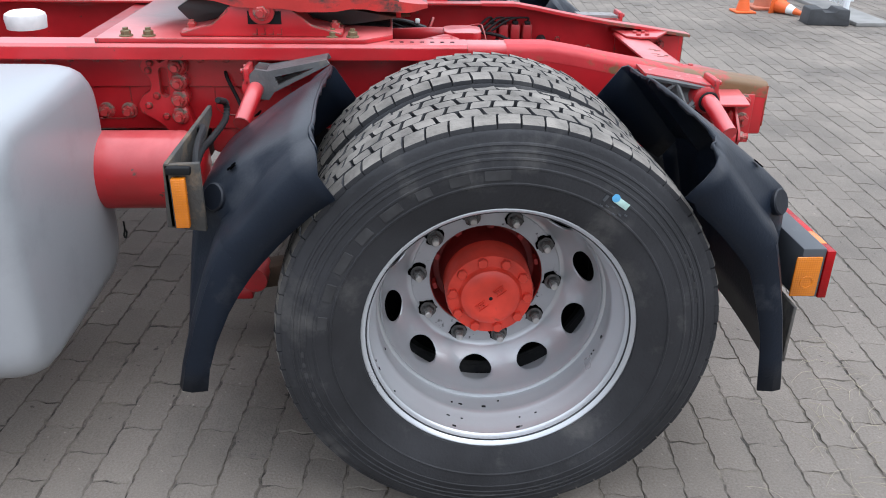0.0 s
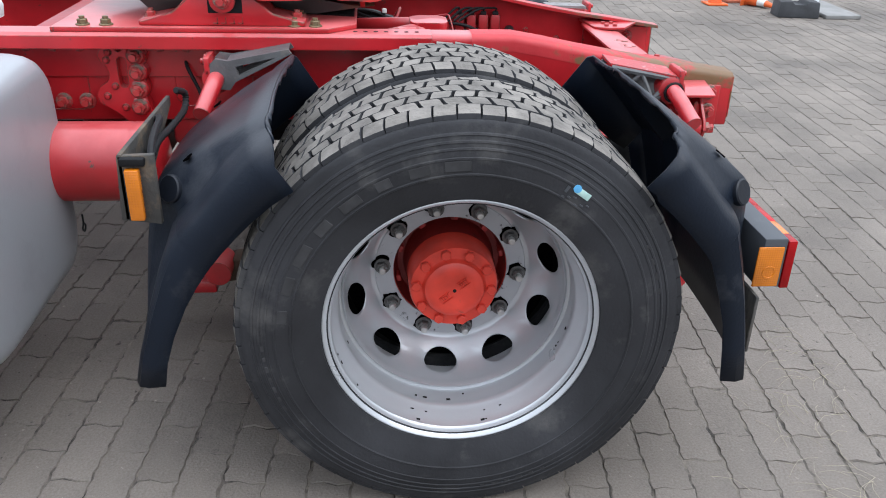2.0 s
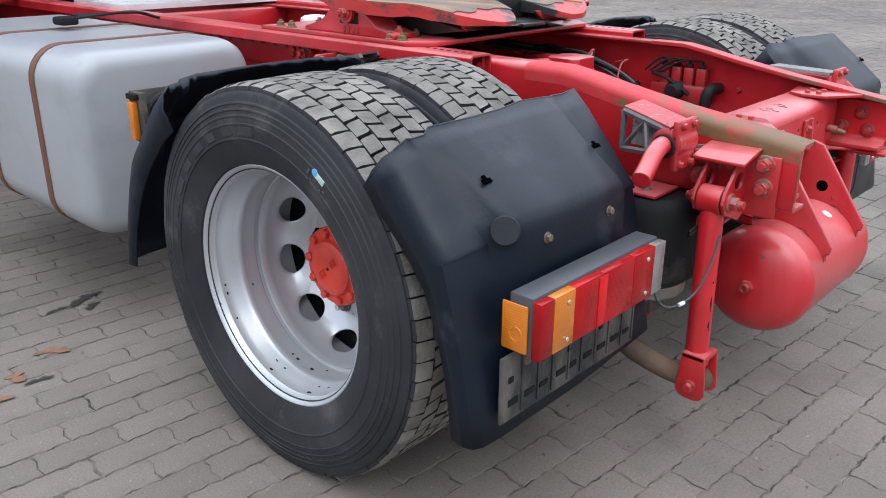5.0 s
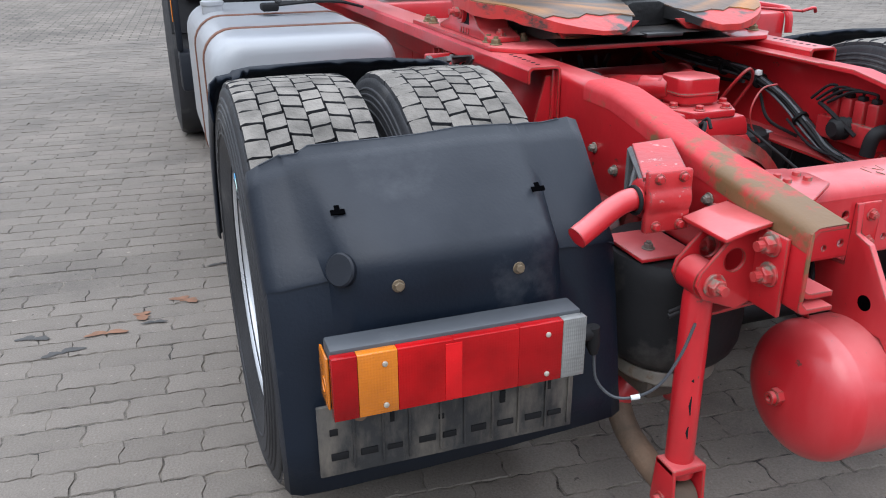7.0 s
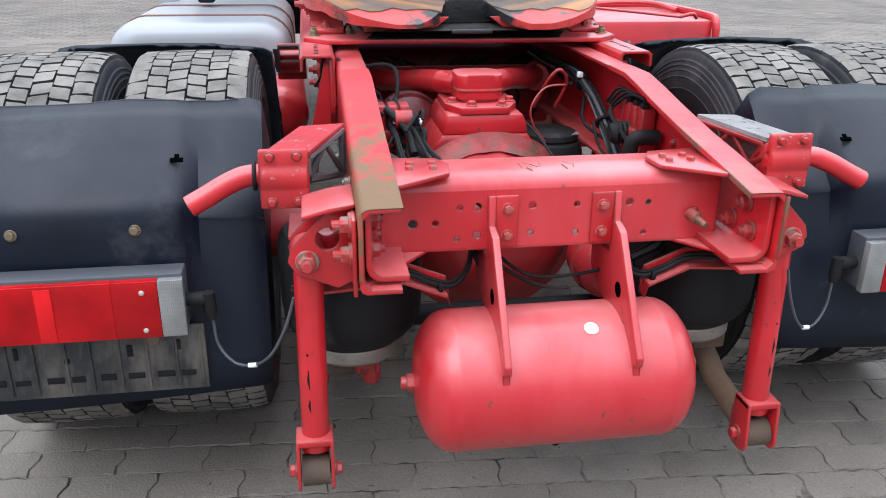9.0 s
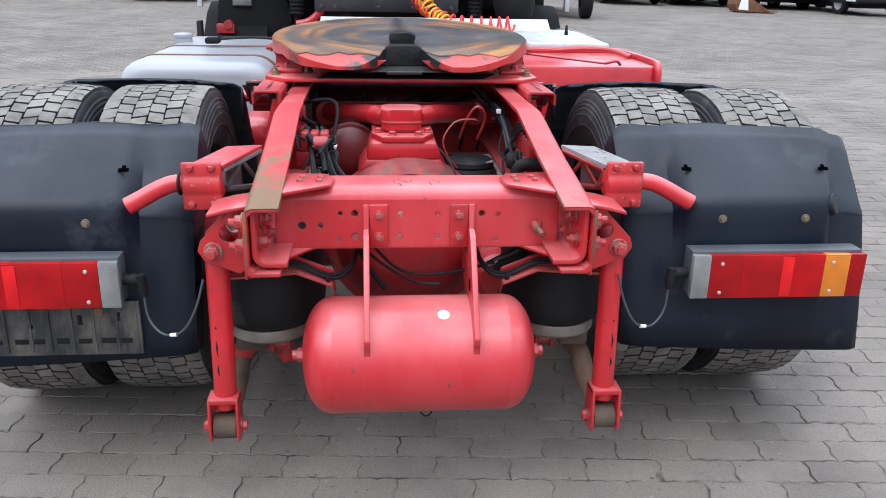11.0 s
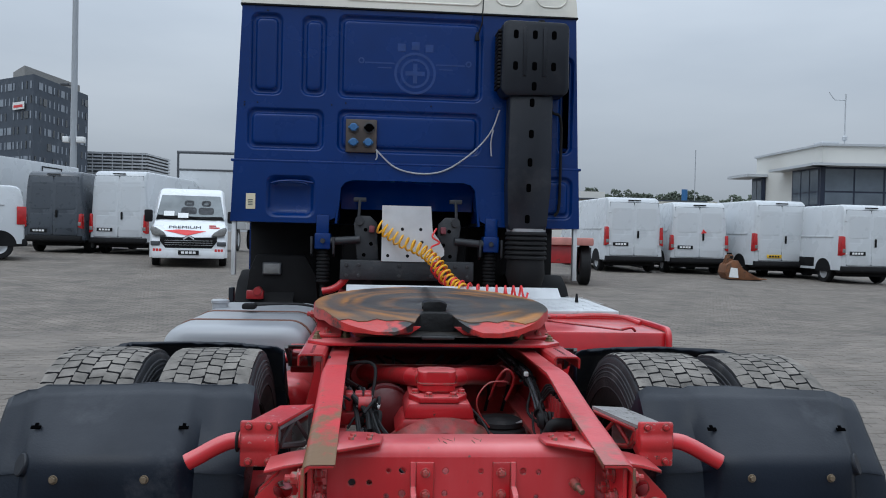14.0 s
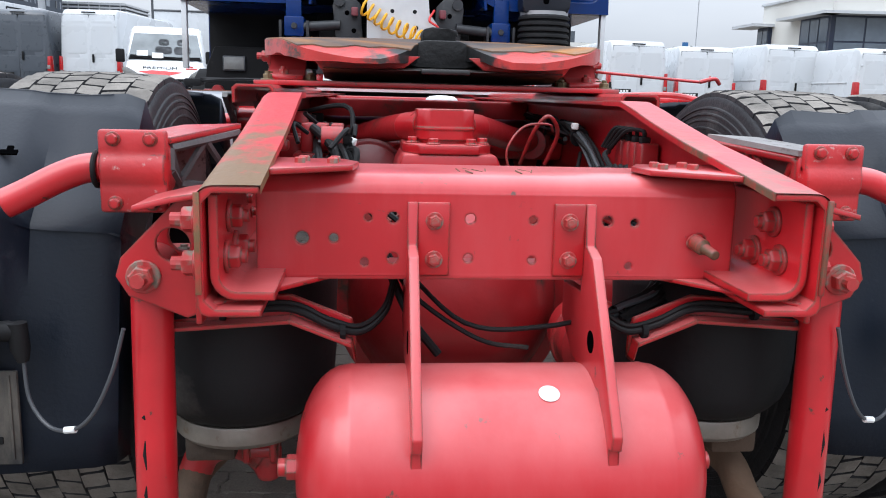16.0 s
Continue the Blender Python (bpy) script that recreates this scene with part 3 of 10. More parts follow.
def holed(bm, pts, holes, axis, a, b):
    """A plate with openings right through it: outline and openings in the two other axes, drawn out from a to b."""
    def at(p, v):
        return {"x": (v, p[0], p[1]), "y": (p[0], v, p[1]), "z": (p[0], p[1], v)}[axis]
    tmp = bmesh.new()
    loops = []
    for ring in [pts] + list(holes):
        vs = [tmp.verts.new(at(p, a)) for p in ring]
        loops.append(vs)
        for i in range(len(vs)):
            tmp.edges.new((vs[i], vs[(i + 1) % len(vs)]))
    bmesh.ops.triangle_fill(tmp, use_beauty=True, use_dissolve=False, edges=tmp.edges[:])
    tmp.verts.index_update()
    back = [bm.verts.new(v.co) for v in tmp.verts]
    shift = Vector(at((0, 0), b)) - Vector(at((0, 0), a))
    front = [bm.verts.new(v.co + shift) for v in tmp.verts]
    for f in tmp.faces:
        k = [v.index for v in f.verts]
        bm.faces.new([back[i] for i in k])
        bm.faces.new([front[i] for i in k[::-1]])
    for vs in loops:
        n = len(vs)
        for i in range(n):
            p, q = vs[i].index, vs[(i + 1) % n].index
            bm.faces.new((back[p], back[q], front[q], front[p]))
    tmp.free()
    return bm


def ring_pts(c, r, n=16, squash=1.0):
    return [(c[0] + r * math.cos(2 * math.pi * k / n), c[1] + r * squash * math.sin(2 * math.pi * k / n)) for k in range(n)]


def rounded(x0, x1, z0, z1, r, k=5):
    pts = []
    for cx_, cz_, a0 in ((x1 - r, z1 - r, 0), (x0 + r, z1 - r, 90), (x0 + r, z0 + r, 180), (x1 - r, z0 + r, 270)):
        for i in range(k + 1):
            a = radians(a0 + 90 * i / k)
            pts.append((cx_ + r * math.cos(a), cz_ + r * math.sin(a)))
    return pts


def tube(bm, pts, r, seg=12, caps=True):
    """A round bar along points; r is one radius or one for each point."""
    pts = [Vector(p) for p in pts]
    rings = []
    u = None
    for i, p in enumerate(pts):
        d = (pts[min(i + 1, len(pts) - 1)] - pts[max(i - 1, 0)]).normalized()
        if u is None:
            u = d.orthogonal().normalized()
        u = (u - d * u.dot(d)).normalized()
        w = d.cross(u)
        ri = r[i] if isinstance(r, (list, tuple)) else r
        rings.append([bm.verts.new(p + (u * math.cos(2 * math.pi * k / seg) + w * math.sin(2 * math.pi * k / seg)) * ri) for k in range(seg)])
    for a, b in zip(rings, rings[1:]):
        for k in range(seg):
            bm.faces.new((a[k], a[(k + 1) % seg], b[(k + 1) % seg], b[k]))
    if caps:
        bm.faces.new(rings[0][::-1])
        bm.faces.new(rings[-1])
    return bm


def smooth_path(pts, steps=6):
    """A Catmull-Rom line through points."""
    P = [Vector(p) for p in pts]
    P = [P[0] * 2 - P[1]] + P + [P[-1] * 2 - P[-2]]
    out = []
    for i in range(1, len(P) - 2):
        for k in range(steps):
            t = k / steps
            a, b, c, d = P[i - 1:i + 3]
            out.append(0.5 * ((2 * b) + (c - a) * t + (2 * a - 5 * b + 4 * c - d) * t * t + (3 * b - a - 3 * c + d) * t ** 3))
    return out + [P[-2]]


def lathe(bm, profile, axis="x", centre=(0, 0, 0), seg=48, closed=False, caps=True):
    """Turns a profile of (along, radius) about an axis through the centre."""
    c = Vector(centre)
    rings = []
    for a, r in profile:
        ring = []
        for k in range(seg):
            s, t = r * math.cos(2 * math.pi * k / seg), r * math.sin(2 * math.pi * k / seg)
            v = {"x": (a, s, t), "y": (s, a, t), "z": (s, t, a)}[axis]
            ring.append(bm.verts.new(c + Vector(v)))
        rings.append(ring)
    pairs = list(zip(rings, rings[1:])) + ([(rings[-1], rings[0])] if closed else [])
    for a, b in pairs:
        for k in range(seg):
            bm.faces.new((a[k], a[(k + 1) % seg], b[(k + 1) % seg], b[k]))
    if not closed and caps:
        for ring, (a, r) in ((rings[0], profile[0]), (rings[-1], profile[-1])):
            if r > 1e-4:
                bm.faces.new(ring)
    return bm


def bolt_mesh(name, mat, size=0.012, washer=True, stud=0.0):
    """A hexagon head on a washer, pointing along +z from z = 0."""
    bm = bmesh.new()
    z = 0.0
    if washer:
        lathe(bm, [(0, size * 1.35), (size * 0.22, size * 1.35), (size * 0.3, size * 1.25)], "z", seg=16)
        z = size * 0.3
    lathe(bm, [(z, size * 1.0), (z + size * 0.75, size * 1.0), (z + size * 0.9, size * 0.85)], "z", seg=6)
    if stud:
        lathe(bm, [(z + size * 0.8, size * 0.55), (z + size * 0.9 + stud, size * 0.55)], "z", seg=10)
    finish(bm)
    me = bpy.data.meshes.new(name)
    bm.to_mesh(me)
    bm.free()
    me.materials.append(mat)
    return me


def put_bolt(me, parent, p, d, name="bolt"):
    o = new(name, me)
    o.parent = parent
    q = Vector((0, 0, 1)).rotation_difference(Vector(d))
    o.matrix_basis = Matrix.Translation(p) @ q.to_matrix().to_4x4() @ pose(0, 0, 0, 0, 0, (p[0] * 977 + p[1] * 331) % 60)
    return o


BOLT_RED = bolt_mesh("bolt_red", RED, 0.0135)
BOLT_STEEL = bolt_mesh("bolt_steel", STEEL, 0.010, stud=0.004)
BOLT_BIG = bolt_mesh("bolt_big", BOLT_PAINT, 0.017, stud=0.014)
BOLT_BIG_RED = bolt_mesh("bolt_big_red", RED_DIRTY, 0.016, stud=0.008)
BOLT_PLATE = bolt_mesh("bolt_plate", BOLT_PAINT, 0.0135, stud=0.007)
BOLT_MOUNT = bolt_mesh("bolt_mount", material("yellowed_zinc", (0.20, 0.155, 0.085), 0.5, metal=0.4, vary=0.3, scale=40, dirt=(0.08, 0.06, 0.04), dirt_amount=0.5, dirt_scale=50), 0.0135, stud=0.007)
BOLT_CROSS = bolt_mesh("bolt_cross", BOLT_PAINT, 0.0095, stud=0.003)
BOLT_FLANGE = bolt_mesh("bolt_flange", RED, 0.0115)
BOLT_FLAT = bolt_mesh("bolt_flat", BOLT_PAINT, 0.0085, washer=False)
BOLT_HUB = bolt_mesh("bolt_hub", HUB_RED, 0.0125, washer=False)
NUT = bolt_mesh("wheel_nut", material("grimy_nut_steel", (0.115, 0.110, 0.106), 0.5, metal=0.3, vary=0.4, scale=40, bump=0.3, dirt=(0.22, 0.21, 0.20), dirt_amount=0.3, dirt_scale=60), 0.0150)
STUD = material("bright_stud_steel", (0.50, 0.49, 0.47), 0.42, metal=0.6, vary=0.3, scale=60, bump=0.2)
HUB_DULL = material("dull_red_hub", (0.30, 0.018, 0.015), 0.5, vary=0.3, scale=14, bump=0.3, dirt=(0.06, 0.02, 0.016), dirt_amount=0.5, dirt_scale=20)
BLUE_LABEL = material("blue_label", (0.10, 0.36, 0.62), 0.45, vary=0.2, scale=60)
PALE_LABEL = material("pale_green_label", (0.42, 0.60, 0.55), 0.45, vary=0.2, scale=60)
RIVET_BROWN = bolt_mesh("rivet_brown", material("brown_zinc", (0.17, 0.13, 0.085), 0.5, metal=0.4, vary=0.3, scale=40), 0.0085)
RIVET_CAB = bolt_mesh("rivet_cab", DARK, 0.006, washer=False)
SCREW = material("bright_screw", (0.62, 0.58, 0.50), 0.3, metal=0.7)
BOLT_BEAM = bolt_mesh("bolt_beam", CHASSISGREY, 0.011)
RIVET_SMALL = bolt_mesh("rivet_small", RED, 0.008)
SIDES = (-1, 1)


# ---- ground ----
def ground_z(x, y):
    """The yard is level under the lorry and rises gently ahead of it."""
    k = min(1.0, max(0.0, (y - 6.0) / 16.0))
    k = k * k * (3 - 2 * k)
    far = max(0.0, min(1.0, (70.0 - y) / 40.0))
    return k * (0.0155 * min(y, 30.0) * 1.0 - 0.0125 * max(-30.0, min(30.0, x))) * (0.25 + 0.75 * far)


bm = bmesh.new()
xs = [-1500, -400, -120, -60, -40, -30, -24, -18, -14, -10, -6, -3, 0, 3, 6, 10, 14, 18, 24, 30, 40, 60, 120, 400, 1500]
ys = [-900, -120, -40, -16, -8, -4, 0, 4, 6, 8, 10, 12, 14, 16, 18, 20, 22, 26, 30, 40, 50, 60, 70, 120, 400, 2000]
grid = [[bm.verts.new((x, y, ground_z(x, y) - 0.012)) for y in ys] for x in xs]
for i in range(len(xs) - 1):
    for j in range(len(ys) - 1):
        bm.faces.new((grid[i][j], grid[i + 1][j], grid[i + 1][j + 1], grid[i][j + 1]))
ground = part("ground", bm, PAVING_FAR, None, smooth=60)
tagged(ground, "grey-brown concrete block paving of a lorry yard", "paving", kind="structure")

PAVE_X, PAVE_Y = (-6.0, 12.0), (-6.0, 9.0)


# ---- the lorry ----
truck = thing("tractor_unit", "red-framed lorry tractor with blue cab parked on block paving", "lorry")
TYRE_R, AXLE_Z = 0.49, 0.485


# frame rails: channels open to the inside, their tops falling towards the tail
def rail_shape(y):
    fall = ((-0.22, 0.939), (-0.31, 0.924), (-0.39, 0.908), (-0.56, 0.878), (-0.73, 0.855), (-0.887, 0.831))
    top = fall[0][1]
    for (ya, za), (yb, zb) in zip(fall, fall[1:]):
        if y < ya:
            top = za + (zb - za) * min(1.0, (ya - y) / (ya - yb))
    low = 0.690 if y > 0.2 else 0.690 - 0.018 * min(1, (0.2 - y) / 1.0)
    return top, low


rails = []
for s in SIDES:
    bm = bmesh.new()
    t, w = 0.008, 0.075
    stations = [4.6, 2.5, 1.2, 0.2, -0.1, -0.22, -0.27, -0.31, -0.35, -0.40, -0.48, -0.58, -0.70, -0.80, -0.887]
    rings = []
    for y in stations:
        top, low = rail_shape(y)
        xo = 0.395
        c = 0.012
        sec = [(xo - w, top), (xo - 0.020, top), (xo - 0.0125, top - 0.0015), (xo - 0.006, top - 0.006), (xo - 0.0015, top - 0.0125), (xo, top - 0.020), (xo, low + c), (xo - c * 0.3, low + c * 0.3), (xo - c, low), (xo - w, low),
               (xo - w, low + t), (xo - t - c, low + t), (xo - t, low + t + c), (xo - t, top - t - c), (xo - t - c, top - t), (xo - w, top - t)]
        rings.append([bm.verts.new((s * x, y, z)) for x, z in sec])
    for a, b in zip(rings, rings[1:]):
        for k in range(len(a)):
            bm.faces.new((a[k], a[(k + 1) % len(a)], b[(k + 1) % len(a)], b[k]))
    bm.faces.new(rings[0])
    bm.faces.new(rings[-1][::-1])
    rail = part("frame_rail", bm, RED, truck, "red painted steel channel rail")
    rails.append(rail)
    # rust-worn end of the top flange
    bm = bmesh.new()
    rows = []
    for y in (-0.1, -0.22, -0.27, -0.31, -0.35, -0.40, -0.48, -0.58, -0.70, -0.80, -0.889):
        top, low = rail_shape(y)
        rows.append([bm.verts.new((s * x, y, z)) for x, z in ((0.3957, top - 0.045), (0.3960, top - 0.020), (0.3945, top - 0.0118), (0.3900, top - 0.0050), (0.3830, top - 0.0004), (0.375, top + 0.0015), (0.345, top + 0.002), (0.318, top + 0.002), (0.318, top - 0.009))])
    for a, b in zip(rows, rows[1:]):
        for k in range(len(a) - 1):
            bm.faces.new((a[k], a[k + 1], b[k + 1], b[k]))
    part("worn_flange", bm, RED_RUST if s < 0 else RED_EDGE, rail, "flange worn down to brown rust" if s < 0 else "flange with specks of rust")
    # corroded lip of the rail's cut end
    bm = bmesh.new()
    x0, x1 = sorted((s * 0.389, s * 0.3965))
    box(bm, x0, x1, -0.8905, -0.8865, 0.70, 0.824, 0.001)
    part("rail_lip", bm, RED_RUST if s < 0 else RED_EDGE, rail, "cut end worn to brown rust")
    # angle with a row of holes along the rail, carrying the fifth wheel plate
    bm = bmesh.new()
    prism(bm, [(s * 0.397, 0.820), (s * 0.397, 0.949), (s * 0.405, 0.957), (s * 0.480, 0.957), (s * 0.490, 0.949), (s * 0.490, 0.915), (s * 0.483, 0.915), (s * 0.483, 0.944), (s * 0.476, 0.950), (s * 0.409, 0.950), (s * 0.404, 0.945), (s * 0.404, 0.820)], "y", 0.02, 4.4)
    angle = part("mounting_angle", bm, RED, truck, "red steel angle with a row of holes")
    # holes as dark discs, painted for the shade inside
    for i in range(7):
        hole_bm = bmesh.new()
        lathe(hole_bm, [(0.9568, 0.0065), (0.9577, 0.0065)], "z", (s * 0.445, 0.06 + i * 0.028, 0), 8)
        part("bolt_hole", hole_bm, DARK, angle)
    # web inside the angle's end
    bm = bmesh.new()
    prism(bm, [(0.04, 0.945), (0.04, 0.80), (0.12, 0.70), (0.40, 0.70), (0.40, 0.945)], "x", s * 0.398, s * 0.412, 0.002)
    part("web_plate", bm, RED, truck)
    bm = bmesh.new()
    prism(bm, [(s * 0.412, 0.928), (s * 0.428, 0.928), (s * 0.472, 0.735), (s * 0.412, 0.735)], "y", 0.045, 0.053)
    part("web_plate", bm, RED, truck)
    # bolts in rows along the rail
    for i in range(12):
        put_bolt(BOLT_PLATE, rail, (s * 0.396, 0.977 + (i - 4) * 0.071, 0.902), (s, 0, 0))
    for y in (0.981, 1.045):
        put_bolt(BOLT_BIG, rail, (s * 0.396, y, 0.750), (s, 0, 0))
    for y0, y1, z0, z1 in ((0.972, 1.30, 0.725, 0.882), (0.52, 0.735, 0.735, 0.895)):
        bm = bmesh.new()
        pts = [(y1 - 0.02, z0), (y1, z0 + 0.02), (y1, z1 - 0.02), (y1 - 0.02, z1), (y0 + 0.02, z1), (y0, z1 - 0.02), (y0, z0 + 0.02), (y0 + 0.02, z0)]
        tube(bm, [(s * 0.3950, y, z) for y, z in pts + pts[:1]], 0.0022, 6)
        part("pressed_edge", bm, RED, rail)
    for y, z in ((-0.17, 0.79), (-0.27, 0.76), (-0.62, 0.80), (-0.70, 0.76)):
        put_bolt(BOLT_STEEL, rail, (s * 0.396, y, z), (s, 0, 0))
    for y, z in ((-0.52, 0.77), (-0.46, 0.74), (-0.40, 0.80), (-0.30, 0.72), (-0.2, 0.78), (-0.1, 0.73)):
        put_bolt(RIVET_SMALL, rail, (s * 0.386, y, z), (-s, 0, 0))

# cast suspension bracket on the rails, ahead of the axle
for s in SIDES:
    bm = bmesh.new()
    slot = [(0.866 + 0.012 * math.cos(q), 0.838 + (0.030 if math.sin(q) > 0 else -0.030) + 0.012 * math.sin(q)) for q in [2 * math.pi * (k + 0.5) / 16 for k in range(16)]]
    holed(bm, [(0.921, 0.899), (0.908, 0.911), (0.890, 0.911), (0.872, 0.893), (0.856, 0.902), (0.835, 0.910), (0.811, 0.905), (0.798, 0.888), (0.800, 0.868), (0.808, 0.862), (0.798, 0.848), (0.799, 0.832), (0.808, 0.818), (0.800, 0.800),
               (0.801, 0.782), (0.810, 0.768), (0.803, 0.750), (0.798, 0.725), (0.785, 0.700), (0.785, 0.672), (0.800, 0.650), (0.830, 0.642), (0.850, 0.655), (0.862, 0.690), (0.882, 0.714), (0.914, 0.737), (0.939, 0.752), (0.944, 0.775), (0.932, 0.798), (0.909, 0.812), (0.902, 0.830), (0.906, 0.850), (0.922, 0.868), (0.928, 0.884)], [slot], "x", s * 0.398, s * 0.428)
    br = part("suspension_bracket", bm, RED, truck, "red cast bracket with bolts")
    for y, z in ((0.825, 0.886), (0.824, 0.840), (0.827, 0.791), (0.829, 0.744)):
        boss = bmesh.new()
        lathe(boss, [(s * 0.420, 0.027), (s * 0.432, 0.026), (s * 0.435, 0.022)], "x", (0, y, z), 18)
        part("boss", boss, RED, br)
    for y, z in ((0.825, 0.886), (0.824, 0.840), (0.827, 0.791), (0.829, 0.744)):
        put_bolt(BOLT_BIG, br, (s * 0.434, y, z), (s, 0, 0))
    for y, z in ((0.898, 0.893), (0.905, 0.872), (0.890, 0.800), (0.915, 0.772), (0.870, 0.740)):
        put_bolt(RIVET_SMALL, br, (s * 0.428, y, z), (s, 0, 0), "rivet")
    bm = bmesh.new()
    tube(bm, [(s * 0.415, 0.822, 0.672), (s * 0.44, 0.822, 0.672)], 0.022, 20)
    part("arm_eye", bm, RED, br)

for s in SIDES:
    bm = bmesh.new()
    lathe(bm, [(s * 0.3945, 0.022), (s * 0.397, 0.022), (s * 0.399, 0.018)], "x", (0, 0.705, 0.872), 18)
    part("grommet", bm, RUBBER, truck)
    bm = bmesh.new()
    tube(bm, smooth_path([(s * 0.398, 0.70, 0.865), (s * 0.42, 0.69, 0.845), (s * 0.43, 0.665, 0.79), (s * 0.45, 0.65, 0.76)]), 0.005, 6)
    part("cable", bm, RUBBER, truck)
    # red link eye low down ahead of the wheel
    bm = bmesh.new()
    box(bm, min(s * 0.44, s * 0.53), max(s * 0.44, s * 0.53), 0.655, 0.76, 0.195, 0.235, 0.008)
    tube(bm, [(s * 0.43, 0.645, 0.265), (s * 0.54, 0.645, 0.265)], 0.038, 18)
    part("link_eye", bm, RED, truck, "red link eye below the axle")

# air cylinder lying under the left rail ahead of the wheel
for s in SIDES:
    bm = bmesh.new()
    lathe(bm, [(0.735, 0.02), (0.74, 0.07), (0.76, 0.094), (0.795, 0.106), (0.812, 0.1065), (0.815, 0.1055), (0.822, 0.1055), (0.825, 0.1065), (1.9, 0.1065), (1.95, 0.08)], "y", (s * 0.58, 0, 0.636), 36)
    part("air_tank", bm, RED, truck, "red cylindrical air tank")
    bm = bmesh.new()
    tube(bm, smooth_path([(s * 0.60, 0.98, 0.49), (s * 0.60, 0.98, 0.465), (s * 0.612, 0.98, 0.452), (s * 0.60, 0.98, 0.44), (s * 0.588, 0.98, 0.452), (s * 0.60, 0.98, 0.465)], 4), 0.0025, 6)
    part("drain_ring", bm, DARK, truck)


# ---- wheels ----
def rim_profile(q):
    """Wheel disc: radius and depth from the lip, for q from the outer edge (0) to the hub hole (1)."""
    pts = [(0.0, 0.2630, 0.151), (0.04, 0.2575, 0.147), (0.07, 0.2560, 0.160), (0.12, 0.2560, 0.180), (0.25, 0.2515, 0.200), (0.45, 0.2400, 0.225), (0.65, 0.2220, 0.250), (0.80, 0.2050, 0.268), (0.88, 0.1950, 0.277), (0.93, 0.1860, 0.280), (1.0, 0.142, 0.280)]
    for (a, r0, d0), (b, r1, d1) in zip(pts, pts[1:]):
        if q <= b:
            k = (q - a) / (b - a)
            return r0 + (r1 - r0) * k, d0 + (d1 - d0) * k
    return pts[-1][1:]


def disc_mesh(bm, holes=10):
    """The disc with its round vent holes cut through; local axis +x points out of the wheel."""
    n_a = 32
    span = 2 * math.pi / holes

    def at(th, q, depth=0.0):
        r, d = rim_profile(q)
        th -= radians(5.5)
        return Vector((-(d + depth), r * math.cos(th), r * math.sin(th)))
    for h in range(holes):
        c_th, c_q = (h + 0.5) * span, 0.44
        outer, mid, inner, back = [], [], [], []
        for k in range(n_a):
            a = 2 * math.pi * k / n_a
            ca, sa = math.cos(a), math.sin(a)
            m = max(abs(ca), abs(sa))
            dth, dq = ca / m * span * 0.5, sa / m
            q_sq = 0.85 if dq > 0 else 0.12
            q_edge = c_q + (q_sq - c_q) * abs(dq)
            outer.append(bm.verts.new(at(c_th + dth, q_edge)))
            mid.append(bm.verts.new(at(c_th + ca * 0.190, c_q + sa * 0.288)))
            inner.append(bm.verts.new(at(c_th + ca * 0.176, c_q + sa * 0.266, 0.003)))
            back.append(bm.verts.new(at(c_th + ca * 0.175, c_q + sa * 0.264, 0.012)))
        for a, b in ((outer, mid), (mid, inner), (inner, back)):
            for k in range(n_a):
                bm.faces.new((a[k], a[(k + 1) % n_a], b[(k + 1) % n_a], b[k]))
    angles = []
    for h in range(holes):
        for k in range(n_a):
            a = 2 * math.pi * k / n_a
            if math.sin(a) >= abs(math.cos(a)) - 1e-9:
                angles.append((h + 0.5) * span + math.cos(a) / math.sin(a) * span * 0.5)
    angles = sorted(set(round(a, 6) for a in angles))[:-1]
    for q0, q1, steps in ((0.0, 0.12, 4), (0.85, 1.0, 8)):
        rows = [[bm.verts.new(at(th, q0 + (q1 - q0) * i / steps)) for th in angles] for i in range(steps + 1)]
        seg = len(angles)
        for a, b in zip(rows, rows[1:]):
            for k in range(seg):
                bm.faces.new((a[k], a[(k + 1) % seg], b[(k + 1) % seg], b[k]))
    bmesh.ops.remove_doubles(bm, verts=bm.verts, dist=0.0008)


def tyre_mesh():
    """Sidewalls and groove floor of a worn drive tyre; local x runs along the axle, +x outwards, centred."""
    bm = bmesh.new()
    half = [(0.120, 0.288), (0.128, 0.300), (0.131, 0.3035), (0.1335, 0.3035), (0.140, 0.318), (0.150, 0.345), (0.1545, 0.362), (0.1575, 0.3635), (0.1575, 0.3665), (0.1562, 0.368),
            (0.1580, 0.396), (0.1592, 0.397), (0.1590, 0.4005), (0.1572, 0.402), (0.1555, 0.414), (0.1570, 0.4155), (0.1562, 0.419), (0.1540, 0.4205), (0.1525, 0.428), (0.1545, 0.4295), (0.1535, 0.433), (0.1508, 0.4345),
            (0.1490, 0.442), (0.1510, 0.4435), (0.1495, 0.447), (0.1462, 0.4485), (0.1440, 0.458), (0.1425, 0.4665), (0.1395, 0.470), (0.1225, 0.4712)]
    prof = half + [(0.06, 0.4712), (0, 0.4718), (-0.06, 0.4712)] + [(-a, r) for a, r in half[::-1]]
    lathe(bm, prof, "x", seg=96, caps=False)
    return bm


